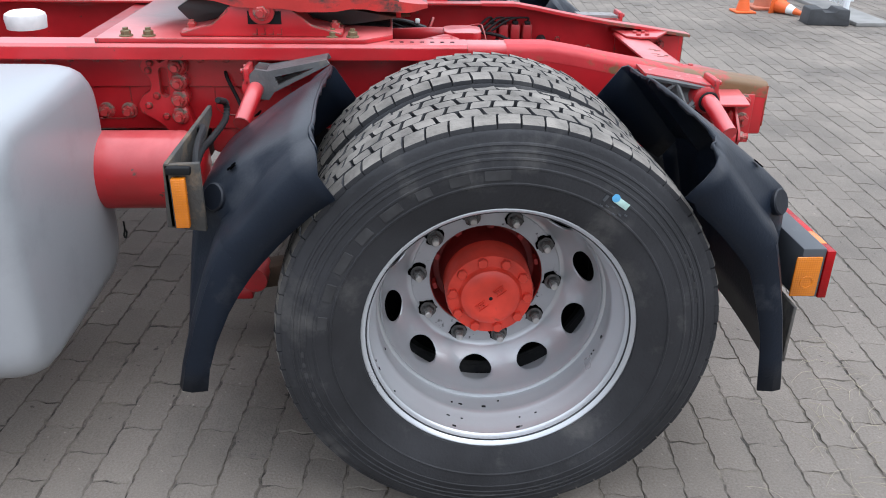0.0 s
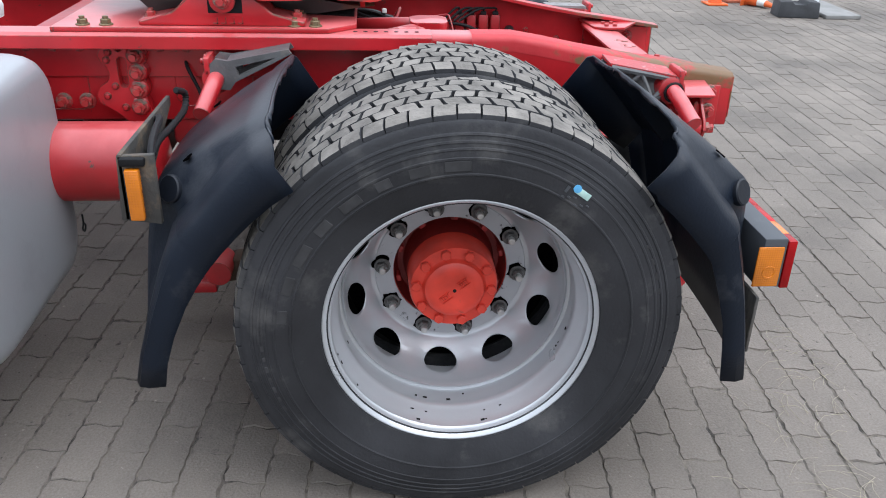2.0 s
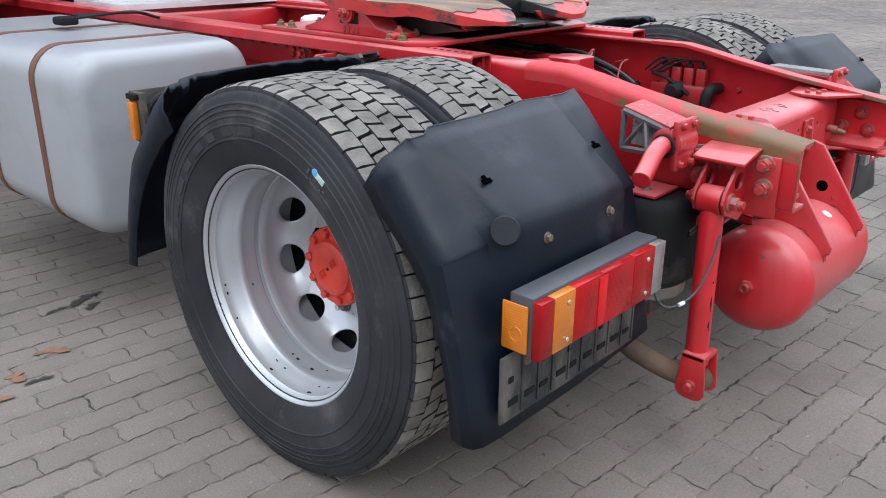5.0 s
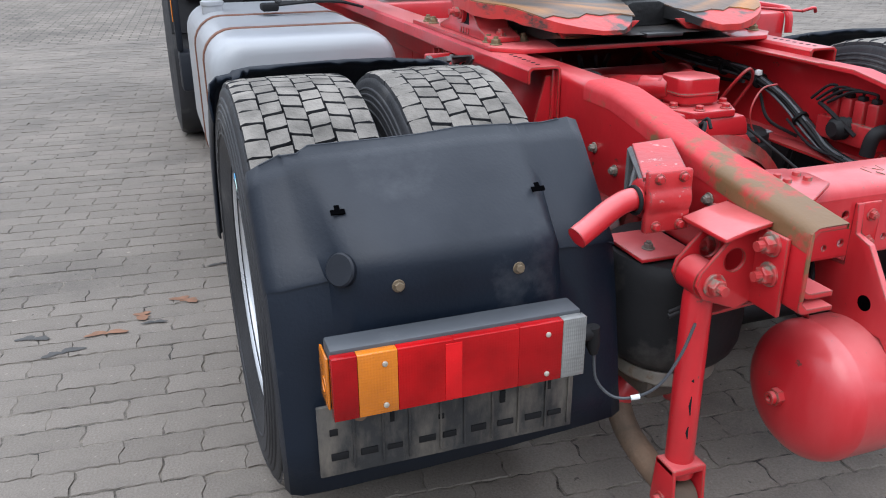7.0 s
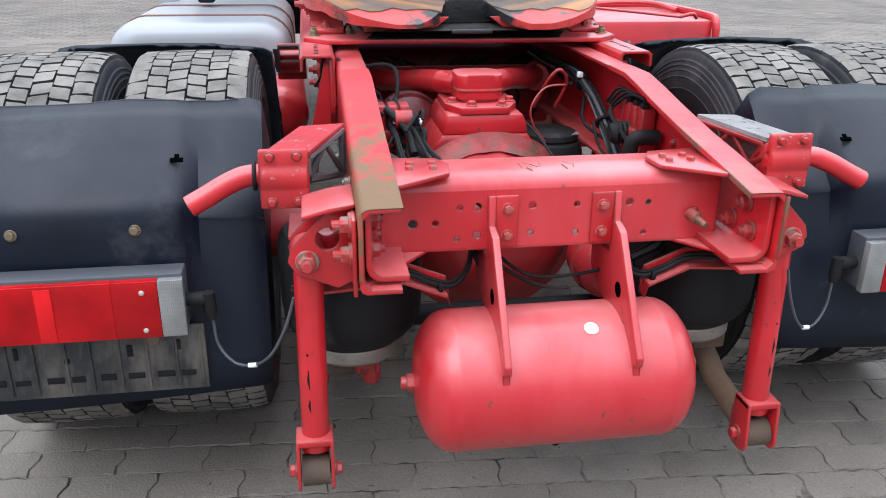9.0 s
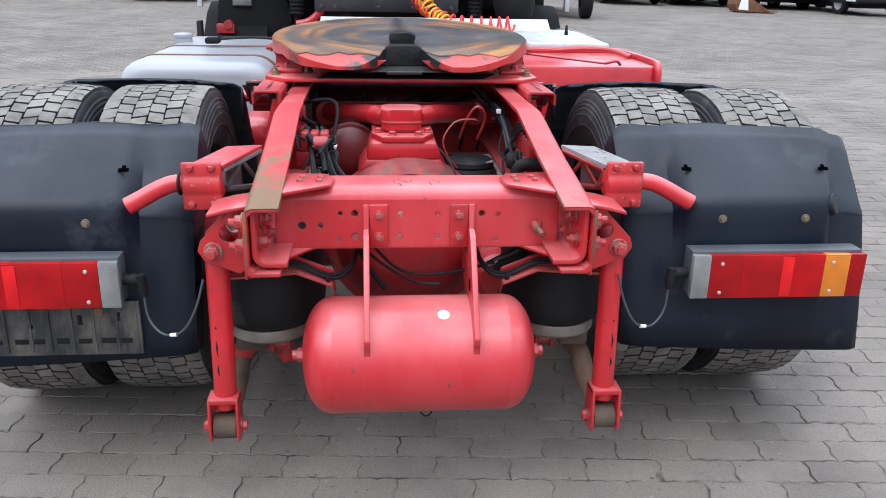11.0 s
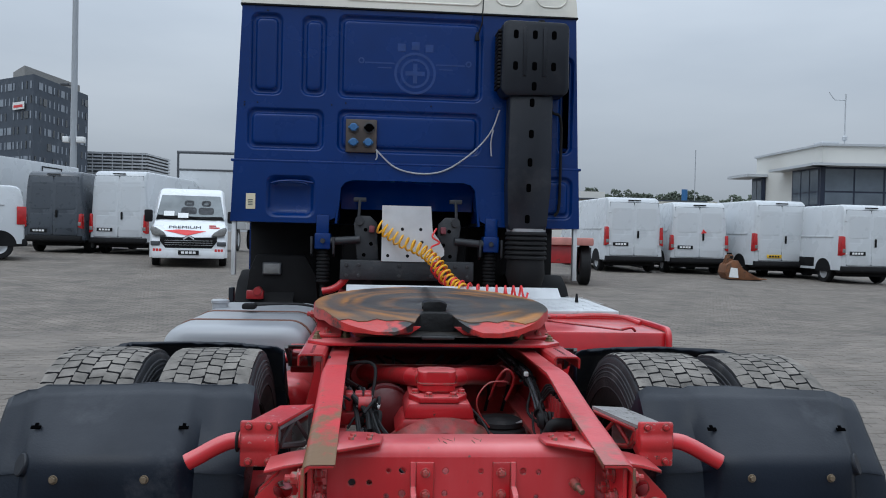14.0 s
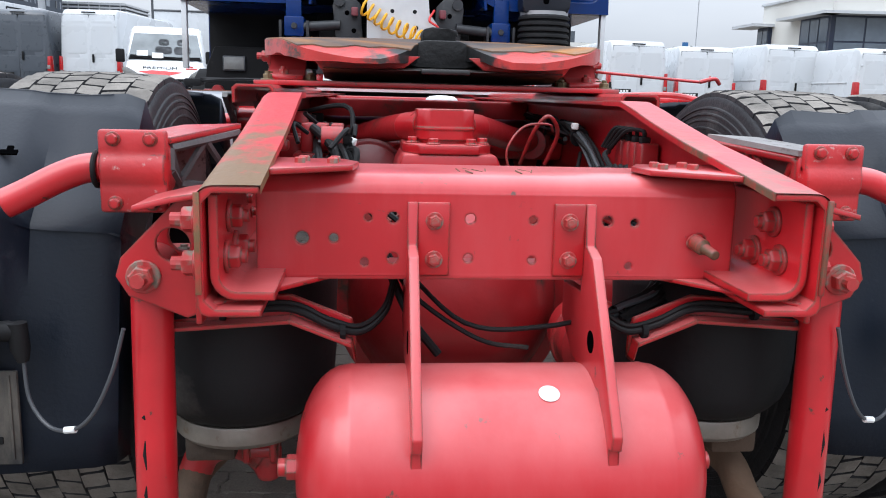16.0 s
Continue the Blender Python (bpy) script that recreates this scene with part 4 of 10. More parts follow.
def tread_mesh():
    """Rows of staggered blocks with slanted edges, dark grooves between them."""
    bm = bmesh.new()
    count = 64
    rows = [(-0.1375, -0.0912), (-0.0896, -0.0458), (-0.0442, -0.0008), (0.0008, 0.0442), (0.0458, 0.0896), (0.0912, 0.1375)]
    rnd = random.Random(5)
    pitch = 2 * math.pi / count

    def at(x, ang, r):
        crown = TYRE_R - 0.0035 * (x / 0.137) ** 2 - 0.55 * max(0.0, abs(x) - 0.126)
        rr = crown - r
        return (x, rr * math.sin(ang), rr * math.cos(ang))
    for i, (x0, x1) in enumerate(rows):
        skew = (0.002, -0.0035, 0.004, -0.004, 0.0035, -0.002)[i] / TYRE_R
        stag = (0.0, 0.5, 0.08, 0.55, 0.05, 0.5)[i]
        shoulder = i in (0, 5)
        for j in range(count):
            a0 = (j + stag) * pitch
            gap = (0.0031 if not shoulder else 0.0015) / TYRE_R
            a1 = a0 + pitch - gap * 2
            wear = rnd.uniform(0, 0.0022)
            # neighbouring blocks step in and out, so that the long grooves run in a zigzag
            jx = 0.0010 * (1 if (j + i) % 2 else -1) + rnd.uniform(-0.0005, 0.0005)
            xa, xb = (x0 + (jx if i else 0), x1 + (jx if i < 5 else 0))
            if shoulder:
                # chipped outer edge
                chip = rnd.uniform(0.0, 0.0025)
                xa, xb = (xa + chip, xb) if i == 0 else (xa, xb - chip)
            mid = (a0 + a1) / 2
            cx_, ch = 0.010, 0.0030 / TYRE_R
            # two opposite corners are cut back, so that dark pockets open between the blocks
            if skew > 0:
                foot = [(xa, a0 - skew), (xb - cx_, a0 + skew * 0.6), (xb, a0 + skew + ch), (xb, mid), (xb, a1 + skew), (xa + cx_, a1 - skew * 0.6), (xa, a1 - skew - ch), (xa, mid)]
            else:
                foot = [(xa, a0 - skew + ch), (xa + cx_, a0 - skew * 0.6), (xb, a0 + skew), (xb, mid), (xb, a1 + skew - ch), (xb - cx_, a1 + skew * 0.6), (xa, a1 - skew), (xa, mid)]
            if i == 0:
                foot = [(xa, a0 - skew), (xb - cx_, a0 + skew * 0.6), (xb, a0 + skew + ch), (xb, mid), (xb, a1 + skew), (xa + cx_, a1 - skew * 0.6), (xa, a1 - skew), (xa, mid)]
            if i == 5:
                foot = [(xa, a0 - skew + ch), (xa + cx_, a0 - skew * 0.6), (xb, a0 + skew), (xb, mid), (xb, a1 + skew), (xb - cx_, a1 + skew * 0.6), (xa, a1 - skew), (xa, mid)]
            cx, ca = (xa + xb) / 2, mid
            ring = []
            for depth, shrink in ((0.019, 1.02), (wear + 0.0014, 1.0), (wear, 0.965)):
                ring.append([bm.verts.new(at(cx + (x - cx) * shrink, ca + (a - ca) * shrink, depth)) for x, a in foot])
            for lo, hi in zip(ring, ring[1:]):
                for k in range(8):
                    bm.faces.new((lo[k], lo[(k + 1) % 8], hi[(k + 1) % 8], hi[k]))
            top = ring[-1]
            bm.faces.new((top[0], top[1], top[5], top[6], top[7]))
            bm.faces.new((top[1], top[2], top[3], top[4], top[5]))
    return bm


def wheel(name, x, s, front=False, label=""):
    """A road wheel: s is the side it faces; the rim lip lies 0.13 m outside the tyre's middle."""
    m = pose(x, 0, AXLE_Z) if s > 0 else pose(x, 0, AXLE_Z, 0, 0, 180)
    lip = 0.130
    bm = bmesh.new()
    prof = [(lip - 0.012, 0.306), (lip - 0.002, 0.304), (lip, 0.299), (lip - 0.004, 0.293), (lip - 0.014, 0.2885), (lip - 0.022, 0.2865), (lip - 0.025, 0.2835), (lip - 0.048, 0.2815),
            (lip - 0.052, 0.2790), (lip - 0.075, 0.2765), (lip - 0.082, 0.2715), (lip - 0.094, 0.2680), (lip - 0.098, 0.2690), (lip - 0.118, 0.2680), (lip - 0.136, 0.2675), (lip - 0.139, 0.2705), (lip - 0.150, 0.2705), (lip - 0.153, 0.2625)]
    lathe(bm, prof + [(lip - 0.153, 0.274), (lip - 0.26, 0.275), (lip - 0.26, 0.295), (lip - 0.05, 0.295)], "x", seg=96, closed=True)
    # inner rims and discs are coloured dark for the shade behind the vents
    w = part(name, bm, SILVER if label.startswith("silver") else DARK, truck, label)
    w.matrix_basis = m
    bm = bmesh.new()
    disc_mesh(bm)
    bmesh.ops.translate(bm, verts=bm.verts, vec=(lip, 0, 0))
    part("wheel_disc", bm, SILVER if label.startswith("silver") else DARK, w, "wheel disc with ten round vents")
    part("tyre", tyre_mesh(), TYRE, w, "worn black drive tyre with dusty blocks")
    tread = part("tread", tread_mesh(), TREAD, w, "dusty worn tread blocks")
    # the flanks of the blocks stay black
    tread.data.materials.append(TYRE)
    for poly in tread.data.polygons:
        c = Vector((0, poly.center.y, poly.center.z)).normalized()
        if poly.normal.dot(c) < 0.6:
            poly.material_index = 1
    return w, lip


outer_l, LIP = wheel("wheel", -1.095, -1, label="silver steel wheel with a worn drive tyre")
hub_x = LIP - 0.280
# dirty mounting ring with its nuts, and the red hub with its bolted cap
bm = bmesh.new()
lathe(bm, [(hub_x, 0.1395), (hub_x + 0.003, 0.1405), (hub_x + 0.003, 0.184), (hub_x, 0.186)], "x", seg=64, closed=True)
part("mounting_ring", bm, SILVER_GRIMY, outer_l, "grimy ring round the wheel nuts")
rnd = random.Random(77)
for k in range(10):
    a = 2 * math.pi * (k + 0.875) / 10
    p = (hub_x + 0.002, 0.1675 * math.cos(a), 0.1675 * math.sin(a))
    # grime round the nut, shifted up to paint in the shadow above it
    bm = bmesh.new()
    grime_shade = [bm.verts.new((hub_x + 0.0042, p[1] + r * math.cos(b) - 0.002, p[2] + r * math.sin(b) + 0.004)) for b, r in [(2 * math.pi * j / 18, rnd.uniform(0.019, 0.027)) for j in range(18)]]
    bm.faces.new(grime_shade)
    bmesh.ops.solidify(bm, geom=bm.faces[:], thickness=0.0012)
    part("nut_seat", bm, DARK, outer_l)
    put_bolt(NUT, outer_l, (p[0] + 0.003, p[1], p[2]), (1, 0, 0), "wheel_nut")
    bm = bmesh.new()
    lathe(bm, [(hub_x + 0.012, 0.0085), (hub_x + 0.037, 0.0085), (hub_x + 0.039, 0.0065)], "x", (0, p[1], p[2]), 12)
    part("wheel_stud", bm, STUD, outer_l)
bm = bmesh.new()
lathe(bm, [(hub_x - 0.09, 0.142), (hub_x - 0.003, 0.1415), (hub_x - 0.004, 0.1390), (hub_x - 0.060, 0.134), (hub_x - 0.060, 0.1085), (hub_x + 0.086, 0.1055), (hub_x + 0.094, 0.1020),
           (hub_x + 0.096, 0.076), (hub_x + 0.099, 0.073), (hub_x + 0.108, 0.070), (hub_x + 0.1135, 0.062), (hub_x + 0.1150, 0.044), (hub_x + 0.1140, 0.041), (hub_x + 0.1140, 0.001)], "x", seg=56)
hub = part("hub", bm, HUB_RED, outer_l, "bright red hub with a ring of bolts")
for k in range(10):
    a = 2 * math.pi * (k + 0.88) / 10
    put_bolt(BOLT_HUB, hub, (hub_x + 0.095, 0.0892 * math.cos(a), 0.0892 * math.sin(a)), (1, 0, 0))
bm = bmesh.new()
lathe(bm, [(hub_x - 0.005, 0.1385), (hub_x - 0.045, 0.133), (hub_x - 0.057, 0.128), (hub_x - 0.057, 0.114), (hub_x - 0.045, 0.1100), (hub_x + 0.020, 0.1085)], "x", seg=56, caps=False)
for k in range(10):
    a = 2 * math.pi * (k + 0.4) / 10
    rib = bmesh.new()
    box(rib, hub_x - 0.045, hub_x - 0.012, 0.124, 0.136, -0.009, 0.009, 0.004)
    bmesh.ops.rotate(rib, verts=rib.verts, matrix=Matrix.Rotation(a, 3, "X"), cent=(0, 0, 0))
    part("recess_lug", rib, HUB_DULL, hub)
part("hub_recess", bm, HUB_SHADE, hub, "grimy recess round the hub cap, its shade painted in")
# dark disc paints the shade in the cap's centre hole
bm = bmesh.new()
lathe(bm, [(hub_x + 0.1135, 0.0045), (hub_x + 0.1148, 0.0045)], "x", seg=12)
part("centre_hole", bm, DARK, hub)
for dy, dz in ((0.020, 0.020), (-0.020, -0.018)):
    bm = bmesh.new()
    for i in range(4):
        box(bm, hub_x + 0.1135, hub_x + 0.1180, dy + i * 0.006 - 0.012, dy + i * 0.006 - 0.009, dz - 0.005, dz + 0.005)
    box(bm, hub_x + 0.1135, hub_x + 0.1180, dy - 0.014, dy + 0.014, dz - 0.009, dz - 0.0075)
    box(bm, hub_x + 0.1135, hub_x + 0.1180, dy - 0.014, dy + 0.014, dz + 0.0075, dz + 0.009)
    bmesh.ops.rotate(bm, verts=bm.verts, matrix=Matrix.Rotation(radians(38), 3, "X"), cent=(0, dy, dz))
    part("embossed_mark", bm, HUB_RED, hub)
# paint chips low on the rim's bed
rnd = random.Random(31)
for k in range(18):
    a = radians(rnd.uniform(195, 345))
    d, r = rnd.choice(((0.036, 0.2826), (0.064, 0.2776), (0.108, 0.2685), (0.127, 0.2678)))
    bm = bmesh.new()
    w, h = rnd.uniform(0.001, 0.0032), rnd.uniform(0.0015, 0.005)
    box(bm, LIP - d - w, LIP - d + w, r - 0.0016, r + 0.001, -h, h, 0.0004)
    bmesh.ops.rotate(bm, verts=bm.verts, matrix=Matrix.Rotation(a, 3, "X"), cent=(0, 0, 0))
    part("paint_chip", bm, DARK, outer_l)
# brake drum painted black for the shade behind the vents
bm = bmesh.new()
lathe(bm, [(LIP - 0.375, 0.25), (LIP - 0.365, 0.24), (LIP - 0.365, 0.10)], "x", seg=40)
part("brake_drum", bm, HOLE_SHADE, outer_l)
# black sheet added behind the vents, standing in for shade
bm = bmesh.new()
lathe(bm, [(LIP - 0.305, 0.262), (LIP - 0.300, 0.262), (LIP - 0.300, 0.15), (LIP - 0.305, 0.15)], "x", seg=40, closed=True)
part("vent_shade_sheet", bm, HOLE_SHADE, outer_l)
# raised marks and a label on the outer sidewall
for turn, count_, step, r_mid, hh, wd in ((172, 8, -11.2, 0.383, 0.0105, 0.026), (28, 4, -5.0, 0.428, 0.004, 0.009), (-62, 6, -4.0, 0.426, 0.004, 0.008), (205, 7, -3.6, 0.426, 0.004, 0.008)):
    for k in range(count_):
        a = radians(turn + k * step)
        bm = bmesh.new()
        face = 0.1572 if r_mid < 0.40 else 0.1528
        wv = wd * (0.62 + 0.38 * ((k * 7) % 5) / 4)
        box(bm, face - 0.004, face + 0.0012, -wv, wv, r_mid - hh, r_mid + hh, 0.0008, 1)
        bmesh.ops.rotate(bm, verts=bm.verts, matrix=Matrix.Rotation(a - radians(90), 3, "X"), cent=(0, 0, 0))
        part("sidewall_mark", bm, TYRE_MARK, outer_l)
bm = bmesh.new()
box(bm, 0.1585, 0.1597, -0.017, 0.017, 0.388, 0.402, 0.0003)
bmesh.ops.rotate(bm, verts=bm.verts, matrix=Matrix.Rotation(radians(-35), 3, "X"), cent=(0, 0, 0))
tyre_label = part("tyre_label", bm, PALE_LABEL, outer_l, "small pale green tyre label with a blue end")
bm = bmesh.new()
lathe(bm, [(0.1583, 0.0085), (0.1600, 0.0085), (0.1603, 0.007)], "x", (0, -0.016, 0.397), 14)
bmesh.ops.rotate(bm, verts=bm.verts, matrix=Matrix.Rotation(radians(-35), 3, "X"), cent=(0, 0, 0))
part("label_end", bm, BLUE_LABEL, tyre_label, "round blue label end")
bm = bmesh.new()
for i in range(6):
    box(bm, 0.1578, 0.1598, -0.034 + i * 0.011, -0.027 + i * 0.011, 0.366 + (i % 3) * 0.006, 0.369 + (i % 3) * 0.006)
box(bm, 0.1578, 0.1598, -0.036, -0.030, 0.378, 0.392)
bmesh.ops.rotate(bm, verts=bm.verts, matrix=Matrix.Rotation(radians(-35), 3, "X"), cent=(0, 0, 0))
part("label_bars", bm, LAMPGREY, outer_l)

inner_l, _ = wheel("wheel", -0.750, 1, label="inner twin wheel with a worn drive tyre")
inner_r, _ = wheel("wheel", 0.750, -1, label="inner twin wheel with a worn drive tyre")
outer_r, _ = wheel("wheel", 1.095, 1, label="silver steel wheel with a worn drive tyre")


# ---- mudguards ----
def mudguard(s, rear):
    """Half a mudguard: a top panel falling to an upright face, with a skirt along its outer side."""
    f = -1 if rear else 1
    line = [(0.428, 0.926, 0.150, 0.008), (0.455, 0.907, 0.162, 0.017), (0.49, 0.882, 0.172, 0.028), (0.54, 0.846, 0.170, 0.042), (0.585, 0.812, 0.162, 0.056), (0.622, 0.784, 0.150, 0.063),
            (0.634, 0.772, 0.144, 0.064), (0.642, 0.752, 0.136, 0.062), (0.649, 0.715, 0.120, 0.056), (0.657, 0.64, 0.098, 0.040), (0.666, 0.54, 0.084, 0.022), (0.675, 0.44, 0.072, 0.008), (0.682, 0.345, 0.060, 0.0)]
    line[0] = (0.402, 0.943, 0.150, 0.006)
    if not rear:
        line[0] = (0.378, 0.946, 0.140, 0.004)
        line[1] = (0.430, 0.920, 0.150, 0.012)
    edge = [(0.340, 0.817), (0.362, 0.803), (0.385, 0.787), (0.420, 0.757), (0.455, 0.722), (0.488, 0.686), (0.503, 0.668), (0.520, 0.646), (0.538, 0.612), (0.560, 0.565), (0.586, 0.495), (0.602, 0.43), (0.612, 0.345)]
    # length along the guard's outline, so that the torn edge can sit lower towards the outside
    run = [0.0]
    for a, b in zip(line, line[1:]):
        run.append(run[-1] + math.hypot(b[0] - a[0], b[1] - a[1]))

    def along(q):
        k = 0
        while k < len(run) - 2 and q > run[k + 1]:
            k += 1
        t = (q - run[k]) / (run[k + 1] - run[k])
        return [u + (v - u) * t for u, v in zip(line[k], line[k + 1])], k
    bm = bmesh.new()
    rows = []
    rnd = random.Random(3 + 7 * rear + s)
    count = len(line)
    for i in range(count):
        row = []
        for c in range(18):
            out = max(0.0, min(1.0, (17 - c) / 11.0))
            q = run[i]
            if i < 4:
                top = (0.034 * out if rear else 0.006 + 0.010 * out) + rnd.uniform(-0.004, 0.008) * (i == 0)
                q = top + (run[4] - top) * i / 4
            (y, z, skirt, hump), k = along(max(0.0, q))
            a, b = line[max(0, k - 1)], line[min(count - 1, k + 2)]
            d = Vector((0, b[0] - a[0], b[1] - a[1])).normalized()
            nrm = Vector((0, -d.z, d.y))
            if nrm.dot(Vector((0, -y, AXLE_Z - z))) < 0:
                nrm = -nrm
            wx = 1.150 - 0.042 * min(1, i / 6)
            curl = 1.0 - 0.55 * max(0.0, min(1.0, (i - 6) / 5))
            x, off = [(1.248, skirt), (1.253, hump + 0.062 * curl), (1.247, hump + 0.034 * curl), (1.228, hump + 0.016 * curl), (1.19, hump + 0.006 * curl), (wx + 0.035, hump), (wx + 0.010, hump * 0.35), (wx - 0.012, 0.0),
                      (1.00, -0.004), (0.92, -0.005), (0.84, -0.004), (0.746, 0.0), (0.724, hump * 0.35), (0.702, hump), (0.66, hump + 0.002), (0.60, hump + 0.006), (0.574, hump + 0.02), (0.566, hump + 0.06 + 0.09 * max(0.0, 1 - i / 8))][c]
            rise = 0.028 * (1.25 - x) / 0.68 if i == count - 1 else 0.0
            here = Vector((s * x, f * (y + nrm.y * off), z + nrm.z * off + rise))
            low = max(0.0, min(1.0, (i - 7) / 4))
            here.y += low * 0.020
            if not rear and i == count - 1:
                here.z += 0.028
            row.append(here)
        # the skirt's lower edge runs up to a loose tip
        tip = Vector((s * 1.248, f * (edge[i][0] + (0.016 if rear and i < 2 else 0.0)) + low * 0.020, edge[i][1] + (0.028 if not rear and i == count - 1 else 0)))
        roll = row[3].copy()
        for c, mix in ((0, 1.0), (1, 0.48), (2, 0.16)):
            row[c].y, row[c].z = roll.y + (tip.y - roll.y) * mix, roll.z + (tip.z - roll.z) * mix
        if i == 0 and not rear:
            row[1].y, row[1].z = 0.372, 0.868
        if i == 0:
            top_row = [v.copy() for v in row]
        row = [bm.verts.new(v) for v in row]
        rows.append(row)
    for a, b in zip(rows, rows[1:]):
        for k in range(len(a) - 1):
            bm.faces.new((a[k], a[k + 1], b[k + 1], b[k]))
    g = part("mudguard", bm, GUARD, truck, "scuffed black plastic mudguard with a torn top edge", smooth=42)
    md = g.modifiers.new("thickness", "SOLIDIFY")
    md.thickness, md.offset = 0.005, 0
    # broken strip of the inner flange still hanging from the torn edge
    bm = bmesh.new()
    strip = []
    for c in range(3, 15):
        p, q = Vector(top_row[c]), Vector(top_row[c + 1])
        for k in range(3):
            w = p.lerp(q, k / 3)
            reach = rnd.uniform(0.003, 0.009) if rear or c > 7 else rnd.uniform(0.004, 0.014) + (0.010 if c == 5 else 0.0)
            strip.append([bm.verts.new(w + Vector((0, 0, 0.002))), bm.verts.new(w + Vector((0, -f * reach * 0.35, -reach * 0.9))), bm.verts.new(w + Vector((rnd.uniform(-0.003, 0.003), -f * reach * 0.2, -reach * 1.7)))])
    for p, q in zip(strip, strip[1:]):
        for k in (0, 1):
            bm.faces.new((p[k], p[k + 1], q[k + 1], q[k]))
    lip = part("torn_flange", bm, GUARD, g, "jagged strip of torn plastic", smooth=10)
    lip.modifiers.new("thickness", "SOLIDIFY").thickness = 0.004
    # rivets, caps and keyed slots
    cap = bmesh.new()
    lathe(cap, [(-0.01, 0.030), (0.003, 0.030), (0.006, 0.027), (0.006, 0.001)], "z", seg=24)
    c = part("round_cap", cap, INTAKE, g, "round black cap")
    q = Vector((0, 0, 1)).rotation_difference(Vector((s * 0.75, f * 0.62, 0.35)))
    c.matrix_basis = Matrix.Translation((s * 1.128, f * 0.615, 0.757) if rear else (s * 1.128, 0.600, 0.776)) @ q.to_matrix().to_4x4()
    for x in (1.037, 0.812):
        put_bolt(RIVET_BROWN, g, (s * x, f * 0.6485, 0.728), (0, f * 0.99, 0.1), "rivet")
    for x in (1.116, 0.735):
        # slot drawn flat, its inner shade painted black
        sl = bmesh.new()
        prism(sl, [(-0.017, -0.006), (0.017, -0.006), (0.017, 0.007), (0.006, 0.007), (0.006, 0.019), (-0.006, 0.019), (-0.006, 0.007), (-0.017, 0.007)], "z", -0.002, 0.0022)
        o = part("keyed_slot", sl, HOLE_SHADE, g)
        q = Vector((0, 0, 1)).rotation_difference(Vector((0, f * 0.60, 0.80)))
        o.matrix_basis = Matrix.Translation((s * x, f * 0.5585, 0.8405)) @ q.to_matrix().to_4x4() @ Matrix.Scale(0.75, 4)
    return g


guards = {(s, r): mudguard(s, r) for s in SIDES for r in (False, True)}
for r in (False, True):
    guards[(1, r)].matrix_basis = pose(-0.012, 0, 0)


